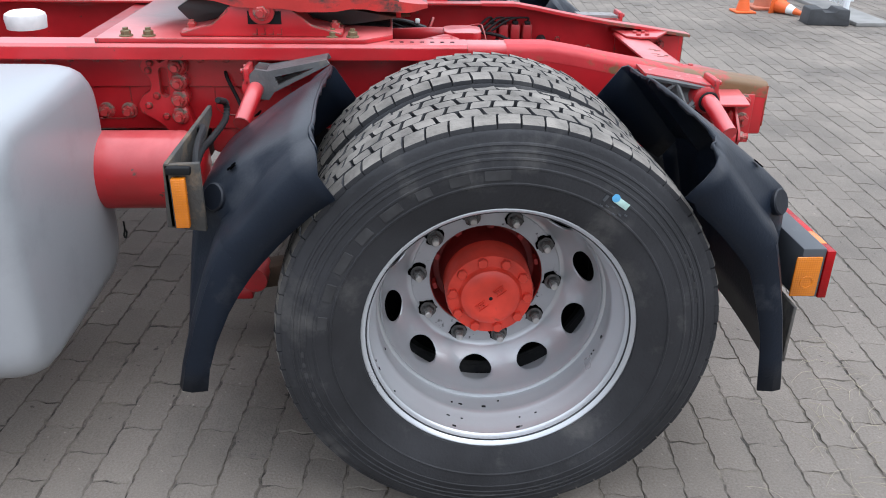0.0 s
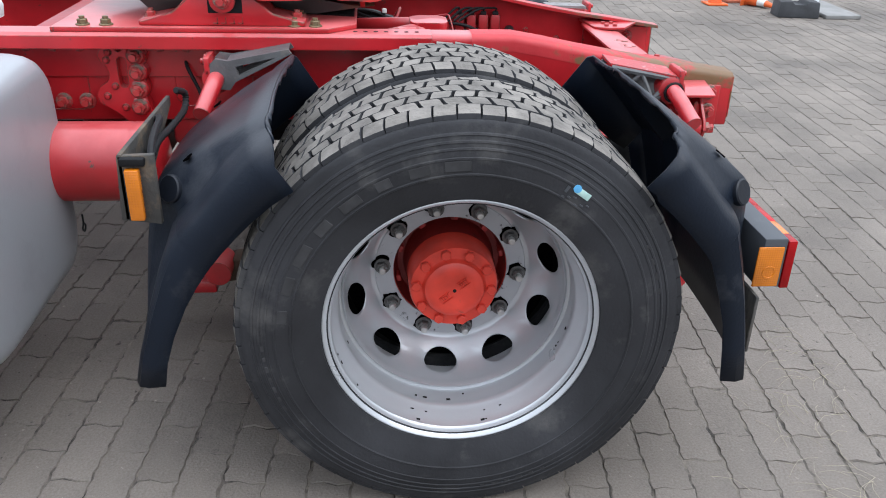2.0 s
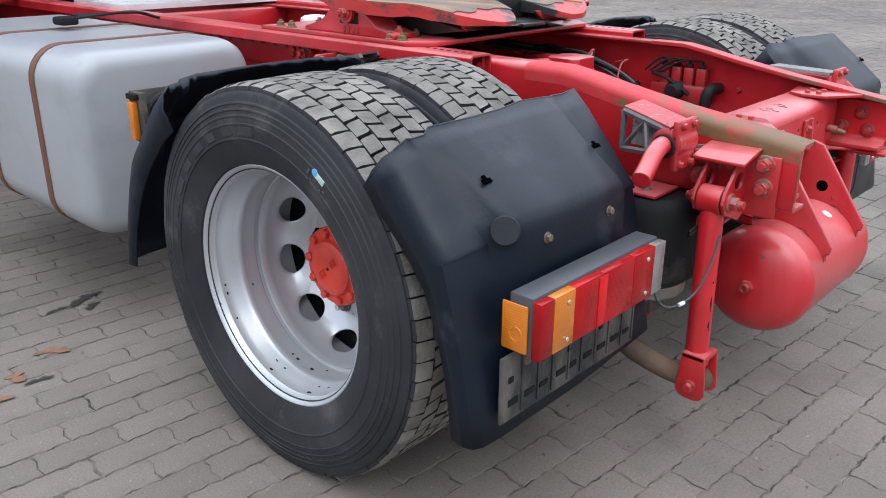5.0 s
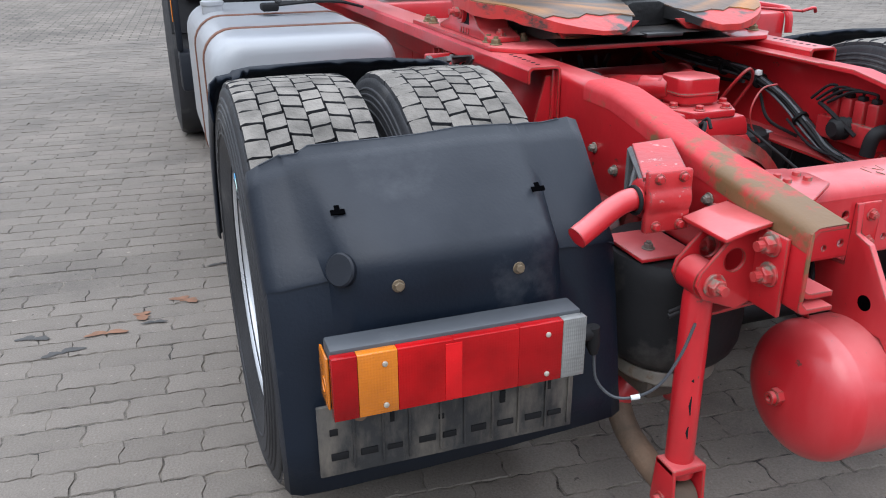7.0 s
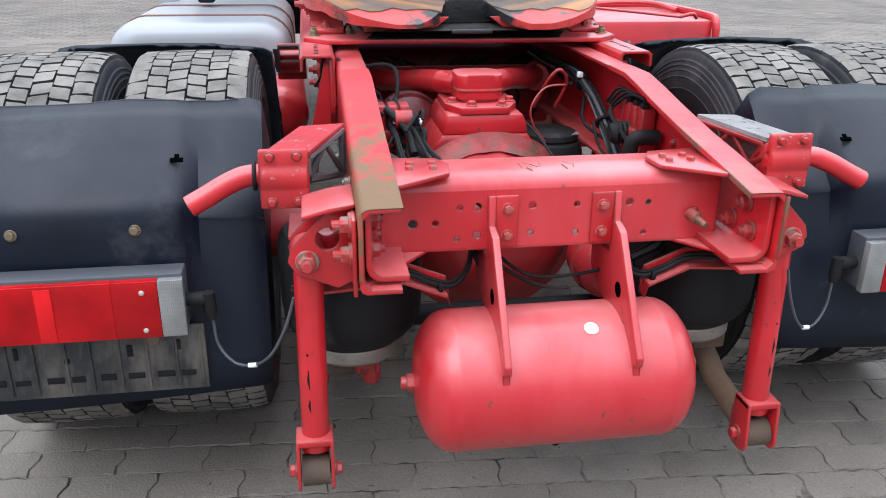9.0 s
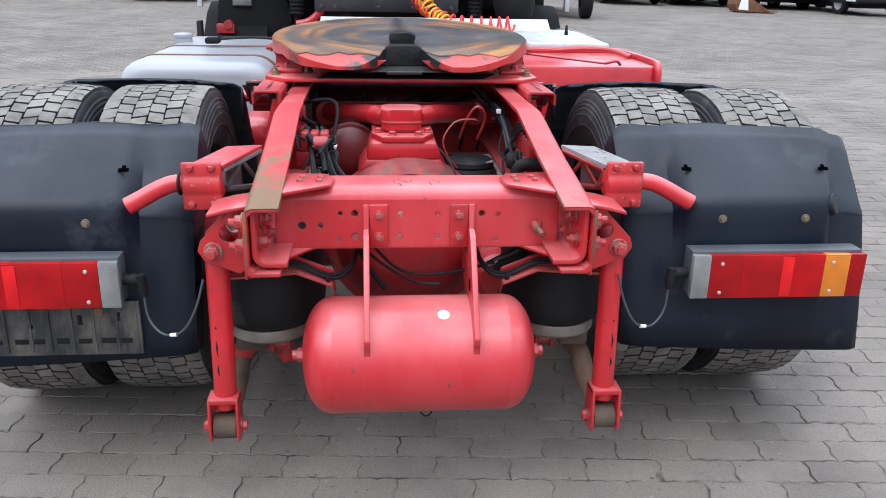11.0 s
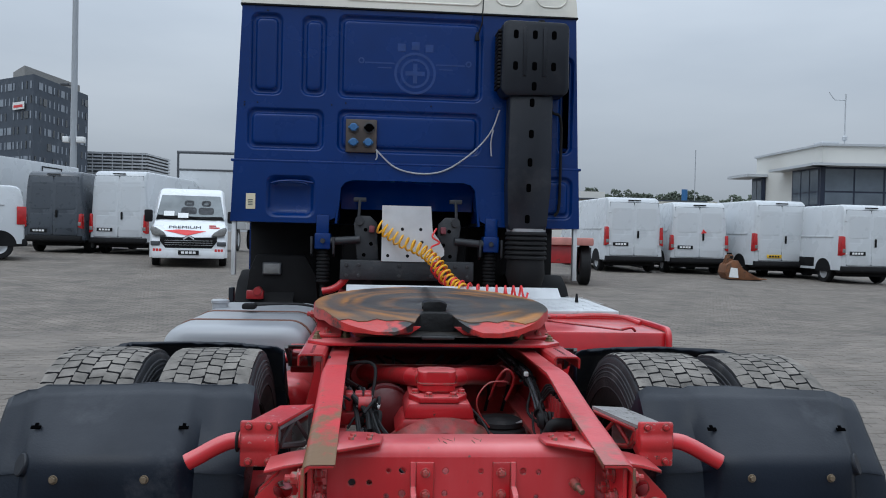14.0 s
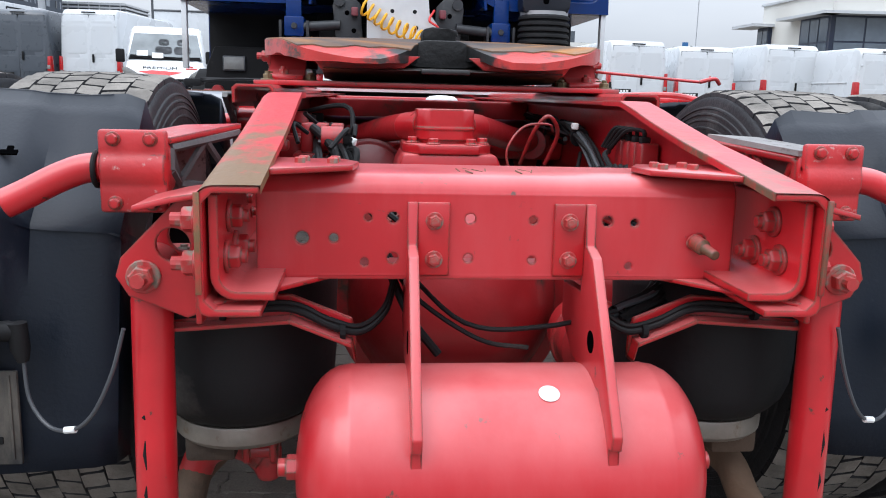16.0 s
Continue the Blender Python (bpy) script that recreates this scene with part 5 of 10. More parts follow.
def tail_lamp(s):
    """A long rear lamp: amber, red and clear lenses on a grey box, an amber side lens on its end."""
    z0, z1 = 0.545, 0.665
    bm = bmesh.new()
    box(bm, min(s * 1.176, s * 0.722), max(s * 1.176, s * 0.722), -0.722, -0.668, z0, z1, 0.004)
    lamp = part("tail_lamp", bm, LAMPGREY, truck, "long rear lamp with amber, red and clear lenses")
    cuts = [(1.178, 1.136, DARKLENS), (1.1355, 1.068, AMBER), (1.0675, 0.970, BRIGHTLENS), (0.970, 0.850, REDLENS), (0.850, 0.766, DARKLENS), (0.7655, 0.720, CLEARLENS)]
    for a, b, mat in cuts:
        bm = bmesh.new()
        x0, x1 = sorted((s * a, s * b))
        box(bm, x0, x1, -0.742, -0.723, z0 - 0.002, z1 - 0.006, 0.0012)
        part("lens", bm, mat, lamp)
    bm = bmesh.new()
    x0, x1 = sorted((s * 0.985, s * 0.955))
    box(bm, x0, x1, -0.7435, -0.7405, z0 + 0.001, z1 - 0.012, 0.001)
    part("lens_band", bm, BANDLENS, lamp, "brighter red reflector band")
    for x, z in ((1.09, z1 - 0.028), (1.09, z0 + 0.014), (0.795, z1 - 0.028), (0.795, z0 + 0.014)):
        bm = bmesh.new()
        lathe(bm, [(-0.7425, 0.0052), (-0.7445, 0.0048), (-0.7455, 0.003)], "y", (s * x, 0, z), 12)
        part("screw", bm, SCREW, lamp)
    bm = bmesh.new()
    x0, x1 = sorted((s * 1.182, s * 1.1765))
    box(bm, x0, x1, -0.714, -0.655, z0 + 0.004, z1 - 0.018, 0.003)
    side = part("side_lens", bm, AMBER, lamp, "amber side lens")
    bm = bmesh.new()
    xe = s * 1.182
    lathe(bm, [(xe, 0.0165), (xe + s * 0.0012, 0.016), (xe + s * 0.0012, 0.012), (xe, 0.0115)], "x", (0, -0.688, z0 + 0.040), 20, closed=True)
    part("reflector_ring", bm, AMBER, side)
    # plug and lead to the frame
    bm = bmesh.new()
    tube(bm, [(s * 0.722, -0.70, 0.60), (s * 0.695, -0.70, 0.60), (s * 0.68, -0.70, 0.60)], [0.013, 0.015, 0.011], 12)
    tube(bm, [(s * 0.682, -0.70, 0.612), (s * 0.680, -0.70, 0.575), (s * 0.677, -0.70, 0.555)], [0.013, 0.014, 0.008], 12)
    part("plug", bm, RUBBER, lamp)
    bm = bmesh.new()
    tube(bm, smooth_path([(s * 0.677, -0.70, 0.56), (s * 0.670, -0.705, 0.50), (s * 0.640, -0.72, 0.465), (s * 0.600, -0.74, 0.468), (s * 0.565, -0.76, 0.50), (s * 0.535, -0.77, 0.56), (s * 0.515, -0.775, 0.625)]), 0.0030, 8)
    part("lead", bm, LAMPGREY, lamp, "dark grey electric lead")
    bm = bmesh.new()
    tube(bm, [(s * 0.612, -0.738, 0.4665), (s * 0.596, -0.7425, 0.469)], 0.005, 10)
    part("lead_tag", bm, PAPER, lamp)
    return lamp


tail_lamp(-1)
tail_lamp(1).matrix_basis = pose(-0.022, 0, 0)

# bare scuffed place for a number plate below the left lamp
bm = bmesh.new()
rnd = random.Random(11)
box(bm, -1.196, -0.700, -0.690, -0.682, 0.385, 0.530, 0.002)
pl = part("plate_carrier", bm, BLACK_WORN, truck, "scuffed bare number plate carrier")
pl.matrix_basis = pose(0, 0.018, 0)
# slots as dark slabs that paint in their shade
for i in range(9):
    x = -1.175 + i * 0.053 + rnd.uniform(-0.004, 0.004)
    bm = bmesh.new()
    box(bm, x, x + rnd.uniform(0.026, 0.036), -0.6925, -0.6895, 0.418, 0.430 + rnd.uniform(-0.002, 0.003), 0.001)
    part("slot", bm, DARK, pl)
    bm = bmesh.new()
    box(bm, x + 0.040, x + 0.044, -0.6935, -0.6895, 0.395, 0.525, 0.001)
    part("rib", bm, BLACK_WORN, pl)
    if i % 2 == 0:
        bm = bmesh.new()
        x += rnd.uniform(-0.01, 0.01)
        z = 0.455 + rnd.uniform(0, 0.03)
        box(bm, x, x + rnd.uniform(0.008, 0.020), -0.6925, -0.6895, z, z + rnd.uniform(0.010, 0.026), 0.001)
        part("slot", bm, DARK, pl)
for x in (-1.12, -0.80):
    bm = bmesh.new()
    lathe(bm, [(-0.692, 0.014), (-0.696, 0.012), (-0.697, 0.004)], "y", (x, 0, 0.505), 14)
    part("rusty_screw", bm, RUST, pl)


# ---- tail of the frame ----
# pressed cross member: a holed face at the tail, rounded upper edge, top and bottom flanges
bm = bmesh.new()
face_holes = [ring_pts((x, z), r, 14) for x, z, r in ((-0.282, 0.742, 0.0095), (-0.238, 0.742, 0.0065), (-0.155, 0.772, 0.0085), (-0.190, 0.772, 0.0055), (-0.045, 0.771, 0.0075), (-0.155, 0.714, 0.008), (-0.195, 0.708, 0.006), (-0.047, 0.714, 0.0065),
                                                   (0.046, 0.770, 0.006), (0.155, 0.770, 0.008), (0.195, 0.768, 0.006), (0.046, 0.712, 0.006), (0.19, 0.704, 0.006), (0.294, 0.743, 0.010))]
holed(bm, [(-0.345, 0.688), (0.345, 0.688), (0.345, 0.806), (-0.345, 0.806)], face_holes, "y", -0.724, -0.716)
prism(bm, [(-0.724, 0.8055), (-0.721, 0.817), (-0.712, 0.827), (-0.698, 0.832), (-0.610, 0.838), (-0.600, 0.832), (-0.600, 0.825), (-0.700, 0.822), (-0.710, 0.816), (-0.7155, 0.8055)], "x", -0.345, 0.345)
prism(bm, [(-0.724, 0.6885), (-0.724, 0.683), (-0.60, 0.683), (-0.60, 0.690), (-0.7155, 0.6885)], "x", -0.345, 0.345)
bmesh.ops.remove_doubles(bm, verts=bm.verts, dist=0.0003)
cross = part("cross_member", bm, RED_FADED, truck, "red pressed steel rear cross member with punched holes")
rnd = random.Random(6)
for i in range(9):
    bm = bmesh.new()
    x, y = rnd.uniform(-0.06, 0.06), rnd.uniform(-0.69, -0.63)
    tube(bm, [(x, y, 0.8355), (x + rnd.uniform(-0.012, 0.02), y - rnd.uniform(0.01, 0.03), 0.8335)], 0.0012, 4)
    part("scratch", bm, RUST, cross)
for s in SIDES:
    # upper and lower gusset plates
    bm = bmesh.new()
    prism(bm, [(s * 0.316, -0.800), (s * 0.372, -0.755), (s * 0.372, -0.60), (s * 0.225, -0.62), (s * 0.204, -0.665), (s * 0.212, -0.728)], "z", 0.837, 0.845, 0.001)
    gp = part("gusset_plate", bm, RED, truck, "red gusset plate with bolts")
    for x, y in ((0.238, -0.668), (0.282, -0.666), (0.240, -0.700), (0.286, -0.698)):
        put_bolt(BOLT_FLAT, gp, (s * x, y, 0.845), (0, 0, 1))
    bm = bmesh.new()
    prism(bm, [(s * 0.385, -0.875), (s * 0.385, -0.60), (s * 0.23, -0.62), (s * 0.24, -0.70)], "z", 0.6785, 0.685, 0.001)
    part("gusset_plate", bm, RED, truck)
    # inner doubler channel at the rail's end, with large bolts
    bm = bmesh.new()
    lin_o = [(s * 0.383, 0.818)] + [(s * (0.383 - 0.032 + 0.032 * math.cos(radians(a))), 0.688 + 0.032 - 0.032 * math.sin(radians(a))) for a in (0, 18, 36, 54, 72, 90)] + [(s * 0.305, 0.688)]
    lin_i = [(s * 0.372, 0.818)] + [(s * (0.372 - 0.022 + 0.022 * math.cos(radians(a))), 0.698 + 0.022 - 0.022 * math.sin(radians(a))) for a in (0, 18, 36, 54, 72, 90)] + [(s * 0.305, 0.698)]
    prism(bm, lin_o + lin_i[::-1], "y", -0.868, -0.62)
    db = part("doubler_plate", bm, RED, truck, "rounded liner channel in the rail's end")
    for y, z in ((-0.79, 0.782), (-0.815, 0.733), (-0.74, 0.733)):
        put_bolt(BOLT_BIG_RED, db, (s * 0.372, y, z), (-s, 0, 0))
    # shock absorber bracket: two cheeks, a sloping roof, bolts
    for y in (-0.703, -0.775):
        bm = bmesh.new()
        holed(bm, [(s * 0.397, 0.800), (s * 0.44, 0.800), (s * 0.515, 0.722), (s * 0.522, 0.697), (s * 0.506, 0.670), (s * 0.47, 0.656), (s * 0.43, 0.640), (s * 0.397, 0.655)], [ring_pts((s * 0.447, 0.740), 0.0225, 20)], "y", y, y + 0.008)
        part("bracket_cheek", bm, RED, truck)
    bm = bmesh.new()
    prism(bm, [(s * 0.396, 0.806), (s * 0.396, 0.814), (s * 0.445, 0.806), (s * 0.492, 0.794), (s * 0.492, 0.786), (s * 0.445, 0.798)], "y", -0.800, -0.672, 0.001)
    part("bracket_roof", bm, RED, truck)
    bm = bmesh.new()
    box(bm, min(s * 0.397, s * 0.405), max(s * 0.397, s * 0.405), -0.850, -0.640, 0.652, 0.80, 0.002)
    bk = part("bracket_back", bm, RED, truck)
    for y, z in ((-0.815, 0.780), (-0.818, 0.724), (-0.658, 0.780), (-0.658, 0.724), (-0.736, 0.775)):
        put_bolt(BOLT_BIG, bk, (s * 0.405, y, z), (s, 0, 0))
    # shock absorber
    top, low = Vector((s * 0.486, -0.735, 0.697)), Vector((s * 0.489, -0.744, 0.222))
    bm = bmesh.new()
    tube(bm, [(s * 0.486, -0.763, 0.697), (s * 0.486, -0.706, 0.697)], 0.034, 24)
    tube(bm, [top + (low - top) * 0.05, top + (low - top) * 0.09, top + (low - top) * 0.86], [0.026, 0.0285, 0.0285], 20)
    tube(bm, [top + (low - top) * 0.85, top + (low - top) * 0.90], [0.034, 0.032], 20)
    shock = part("shock_absorber", bm, RED, truck, "red shock absorber with scraped paint")
    put_bolt(BOLT_BIG, shock, (s * 0.486, -0.775, 0.697), (0, -1, 0))
    put_bolt(BOLT_BIG_RED, shock, (s * 0.486, -0.695, 0.697), (0, 1, 0))
    for sx in (-1, 1):
        bm = bmesh.new()
        prism(bm, [(-0.783, 0.305), (-0.723, 0.305), (-0.714, 0.20), (-0.724, 0.186), (-0.740, 0.181), (-0.766, 0.181), (-0.782, 0.186), (-0.792, 0.20)], "x", s * 0.491 + sx * 0.031, s * 0.491 + sx * 0.038, 0.0015)
        part("fork_cheek", bm, RED, shock)
    bm = bmesh.new()
    box(bm, s * 0.491 - 0.038, s * 0.491 + 0.038, -0.783, -0.723, 0.290, 0.306, 0.004)
    part("fork_top", bm, RED, shock)
    bm = bmesh.new()
    tube(bm, [(s * 0.491 - 0.028, -0.752, 0.217), (s * 0.491 + 0.028, -0.752, 0.217)], 0.033, 24)
    part("bush", bm, RUST_BROWN, shock, "rusty brown bush")
    put_bolt(BOLT_RED, shock, (s * 0.491 - 0.038, -0.752, 0.217), (-1, 0, 0))
    put_bolt(BOLT_RED, shock, (s * 0.491 + 0.038, -0.752, 0.217), (1, 0, 0))
    bm = bmesh.new()
    for z0, z1 in ((0.41, 0.47), (0.49, 0.50), (0.36, 0.40)):
        k0, k1 = (0.697 - z0) / 0.475, (0.697 - z1) / 0.475
        p0, p1 = top + (low - top) * k0, top + (low - top) * k1
        tube(bm, [p0 + Vector((s * 0.006, -0.0262, 0)), (p0 + p1) / 2 + Vector((s * 0.009, -0.0245, 0)), p1 + Vector((s * 0.007, -0.0258, 0))], [0.001, 0.004, 0.001], 6)
    part("scrape", bm, DARK, shock, "scrape through to dark metal")

# air tank slung under the tail, on two plates
bm = bmesh.new()
prof = [(-0.288, 0.001)]
for k in range(1, 9):
    a = k / 8 * math.pi / 2
    prof.append((-0.215 - 0.073 * math.cos(a), 0.145 * math.sin(a) ** 0.8))
prof += [(-0.212, 0.146), (-0.209, 0.145), (0.209, 0.145), (0.212, 0.146)]
for k in range(8, 0, -1):
    a = k / 8 * math.pi / 2
    prof.append((0.215 + 0.073 * math.cos(a), 0.145 * math.sin(a) ** 0.8))
prof.append((0.288, 0.001))
lathe(bm, prof, "x", (0, -0.770, 0.420), 56)
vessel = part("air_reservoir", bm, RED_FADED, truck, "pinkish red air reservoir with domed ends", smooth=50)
for s in SIDES:
    bm = bmesh.new()
    lathe(bm, [(s * 0.28, 0.018), (s * 0.302, 0.018)], "x", (0, -0.770, 0.420), 6)
    lathe(bm, [(s * 0.302, 0.013), (s * 0.314, 0.013), (s * 0.314, 0.007), (s * 0.306, 0.006)], "x", (0, -0.770, 0.420), 16)
    part("plug", bm, RED, vessel)
bm = bmesh.new()
nv = Vector((0, -0.063, 0.127)).normalized()
lathe(bm, [(0.0, 0.0145), (0.0008, 0.0145)], "z", (0, 0, 0), 24)
st = part("round_sticker", bm, PAPER, vessel, "round white sticker")
st.matrix_basis = Matrix.Translation(Vector((0.055, -0.770, 0.420)) + nv * 0.1455) @ Vector((0, 0, 1)).rotation_difference(nv).to_matrix().to_4x4()
bm = bmesh.new()
tube(bm, smooth_path([(0.02, -0.77, 0.278), (0.02, -0.77, 0.26), (0.035, -0.77, 0.25), (0.02, -0.77, 0.238), (0.006, -0.77, 0.25)], 4), 0.0022, 6)
part("drain_ring", bm, DARK, vessel)
for s in SIDES:
    bm = bmesh.new()
    xf = s * 0.128
    prism(bm, [(-0.724, 0.795), (-0.733, 0.795), (-0.738, 0.735), (-0.775, 0.725), (-0.915, 0.52), (-0.912, 0.50), (-0.900, 0.500), (-0.905, 0.462), (-0.893, 0.456), (-0.885, 0.50), (-0.840, 0.556), (-0.70, 0.556), (-0.62, 0.60), (-0.62, 0.66), (-0.724, 0.665)], "x", xf - 0.007, xf + 0.007, 0.0015)
    hp = part("hanger_plate", bm, RED_FADED, truck, "red hanger plate welded to the reservoir")
    bm = bmesh.new()
    x0, x1 = sorted((s * 0.121, s * 0.075))
    box(bm, x0, x1, -0.732, -0.7245, 0.690, 0.795, 0.002)
    part("hanger_flange", bm, RED, hp)
    for z in (0.769, 0.714):
        put_bolt(BOLT_CROSS, hp, (s * 0.097, -0.732, z), (0, -1, 0))
    # black disc painted for the shade in the plate's hole
    bm = bmesh.new()
    lathe(bm, [(xf - 0.0076, 0.016), (xf + 0.0076, 0.016)], "x", (0, -0.789, 0.609), 20)
    part("plate_hole", bm, HOLE_SHADE, hp)
put_bolt(BOLT_CROSS, cross, (0.286, -0.726, 0.741), (0.1, -1, -0.1))
bm = bmesh.new()
tube(bm, [(0.286, -0.728, 0.741), (0.290, -0.750, 0.737), (0.292, -0.752, 0.736), (0.298, -0.775, 0.730)], [0.012, 0.012, 0.008, 0.007], 12)
part("drain_plug", bm, RED_EDGE, cross, "corroded drain plug")

# mudguard stays: clamp on a bracket, bent tube
for s in SIDES:
    for f, yb in ((-1, -0.64), (1, 0.59)):
        zc = 0.828 if f < 0 else 0.856
        bm = bmesh.new()
        if f < 0:
            # a narrow plate that climbs from the clamp to the rail
            for dz in (0.0,):
                q = [(0.568, -0.648, 0.860), (0.474, -0.648, 0.864), (0.398, -0.48, 0.880), (0.490, -0.48, 0.876)]
                vs = [bm.verts.new((s * x, y, z + t)) for t in (0.0, 0.009) for x, y, z in q]
                for fc in ((0, 1, 2, 3), (4, 5, 6, 7), (0, 1, 5, 4), (1, 2, 6, 5), (2, 3, 7, 6), (3, 0, 4, 7)):
                    bm.faces.new([vs[k] for k in fc])
        else:
            for xx in (0.488, 0.566):
                holed(bm, [(0.603, 0.896), (0.588, 0.910), (0.556, 0.905), (0.400, 0.936), (0.392, 0.924), (0.540, 0.850), (0.556, 0.828), (0.604, 0.834)], [[(0.538, 0.890), (0.432, 0.915), (0.530, 0.868)]], "x", s * xx - 0.007, s * xx + 0.007)
            prism(bm, [(0.560, 0.904), (0.50, 0.916), (0.40, 0.936), (0.40, 0.931), (0.50, 0.910), (0.56, 0.898)], "x", s * 0.495, s * 0.560)
        arm = part("stay_bracket", bm, RED_SPECK if s < 0 and f < 0 else (CASTSPECK if f < 0 else CASTDARK), truck, "cast bracket, paint worn off in specks")
        if f < 0:
            for xo, xi in ((0.478, 0.404), (0.560, 0.495)):
                bm = bmesh.new()
                q = [(xo, -0.640, 0.858), (xi, -0.485, 0.874), (xi, -0.485, 0.780), (xo, -0.590, 0.800), (xo, -0.640, 0.826)]
                q = [Vector((s * x, y, z)) for x, y, z in q]
                for a, b in ((0, 1), (1, 2), (2, 3), (3, 4), (4, 0), (0, 3)):
                    tube(bm, [q[a], q[b]], 0.008, 6)
                tube(bm, [q[3], (q[0] + q[1]) / 2], 0.006, 6)
                tube(bm, [(q[0] + q[1]) / 2, q[2]], 0.006, 6)
                part("bracket_web", bm, CASTDARK if s < 0 else RED_DIRTY, arm)
            bm = bmesh.new()
            q = [Vector((s * x, y, z)) for x, y, z in ((0.530, -0.630, 0.856), (0.455, -0.488, 0.872), (0.455, -0.488, 0.785), (0.530, -0.592, 0.803), (0.530, -0.630, 0.826))]
            bm.faces.new([bm.verts.new(v) for v in q])
            bmesh.ops.solidify(bm, geom=bm.faces[:], thickness=0.006)
            part("bracket_web", bm, CASTSPECK, arm)
        bm = bmesh.new()
        yt = yb + f * 0.0
        x0, x1 = sorted((s * 0.475, s * 0.570))
        lathe(bm, [(x0, 0.030), (x0 + 0.004, 0.037), (x1 - 0.004, 0.037), (x1, 0.030)], "x", (0, yt, zc), 24)
        ya, yc_ = sorted((yt + f * 0.014, yt + f * 0.030))
        box(bm, x0, x1, ya, yc_, zc + 0.010, zc + 0.056, 0.005)
        box(bm, x0, x1, ya, yc_, zc - 0.062, zc - 0.010, 0.005)
        cl = part("clamp", bm, RED_SPECK if f < 0 else RED, truck, "red clamp round a mudguard stay")
        for x in (0.497, 0.548):
            put_bolt(RIVET_SMALL, cl, (s * x, yt + f * 0.030, zc + 0.043), (0, f, 0))
            put_bolt(RIVET_SMALL, cl, (s * x, yt + f * 0.030, zc - 0.048), (0, f, 0))
        bm = bmesh.new()
        tube(bm, smooth_path([(s * 0.48, yt, zc), (s * 0.58, yt, zc), (s * 0.625, yt + f * 0.004, zc - 0.012), (s * 0.675, yt + f * 0.014, zc - 0.038), (s * 0.705, yt + f * 0.020, zc - 0.053)]), 0.0215, 18)
        part("mudguard_stay", bm, RED, truck, "bent red tube")

bm = bmesh.new()
ring_ = [Vector((-0.579, -0.641 + 0.025 * math.cos(k * math.pi / 8), 0.826 + 0.025 * math.sin(k * math.pi / 8))) for k in range(17)]
tube(bm, ring_, 0.004, 8)
part("wire_tie", bm, RUBBER, truck, "dark tie round the mudguard stay")

# bellows, their plates and the beams under them
for s in SIDES:
    bm = bmesh.new()
    lathe(bm, [(0.672, 0.10), (0.672, 0.142), (0.662, 0.152), (0.64, 0.157), (0.60, 0.155), (0.52, 0.155), (0.48, 0.152), (0.455, 0.143), (0.437, 0.128), (0.425, 0.112), (0.420, 0.09)], "z", (s * 0.395, -0.525, 0), 44)
    part("air_spring", bm, RUBBER, truck, "black rubber air spring bellows")
    bm = bmesh.new()
    lathe(bm, [(0.421, 0.09), (0.421, 0.110), (0.417, 0.112), (0.392, 0.111), (0.384, 0.104), (0.380, 0.07)], "z", (s * 0.395, -0.525, 0), 40)
    part("spring_ring", bm, STEEL, truck, "pale worn metal ring")
    bm = bmesh.new()
    for xx in (-0.022, 0.022):
        prism(bm, [(-0.575, 0.384), (-0.505, 0.384), (-0.515, 0.350), (-0.530, 0.326), (-0.550, 0.322), (-0.567, 0.333), (-0.571, 0.355)], "x", s * 0.366 + xx - 0.005, s * 0.366 + xx + 0.005, 0.0015)
    tube(bm, [(s * 0.366 - 0.030, -0.545, 0.346), (s * 0.366 + 0.030, -0.545, 0.346)], 0.014, 14)
    part("spring_clevis", bm, RED, truck, "red clevis under the air spring")
    bm = bmesh.new()
    box(bm, min(s * 0.40, s * 0.525), max(s * 0.40, s * 0.525), -0.605, -0.455, 0.676, 0.684, 0.002)
    sp = part("spring_plate", bm, RED, truck, "red plate on top of the air spring")
    put_bolt(BOLT_STEEL, sp, (s * 0.48, -0.555, 0.684), (0, 0, 1))
    bm = bmesh.new()
    prism(bm, [(-0.60, 0.40), (-0.60, 0.35), (-0.10, 0.33), (0.66, 0.20), (0.70, 0.24), (0.66, 0.27), (-0.10, 0.42)], "x", s * 0.40, s * 0.48, 0.008)
    part("trailing_arm", bm, RUST_BROWN, truck, "rusty trailing arm")
    bm = bmesh.new()
    tube(bm, smooth_path([(s * 0.488, -0.752, 0.217), (s * 0.492, -0.66, 0.224), (s * 0.490, -0.56, 0.246), (s * 0.484, -0.50, 0.285), (s * 0.46, -0.44, 0.30)]), 0.029, 14)
    part("lower_arm", bm, RUST, truck, "rusty brown curved arm")
    # bent plate below the rail with a cable tied along it
    bm = bmesh.new()
    bend = [(0.470, 0.612), (0.300, 0.624), (0.212, 0.588), (0.206, 0.562)]
    for (xa, za), (xb, zb) in zip(bend, bend[1:]):
        q = [(s * xa, za), (s * xb, zb), (s * xb, zb + 0.030), (s * xa, za + 0.030)]
        prism(bm, q, "y", -0.700, -0.692)
        prism(bm, [(s * xa, za), (s * xb, zb), (s * xb, zb - 0.006), (s * xa, za - 0.006)], "y", -0.730, -0.692)
    bp_ = part("cable_bracket", bm, RED, truck, "red bent plate carrying a cable")
    bm = bmesh.new()
    line_ = [(s * 0.52, -0.70, 0.605), (s * 0.47, -0.712, 0.624), (s * 0.38, -0.712, 0.632), (s * 0.30, -0.712, 0.636), (s * 0.245, -0.712, 0.612), (s * 0.20, -0.705, 0.600), (s * 0.165, -0.68, 0.622), (s * 0.15, -0.65, 0.66)]
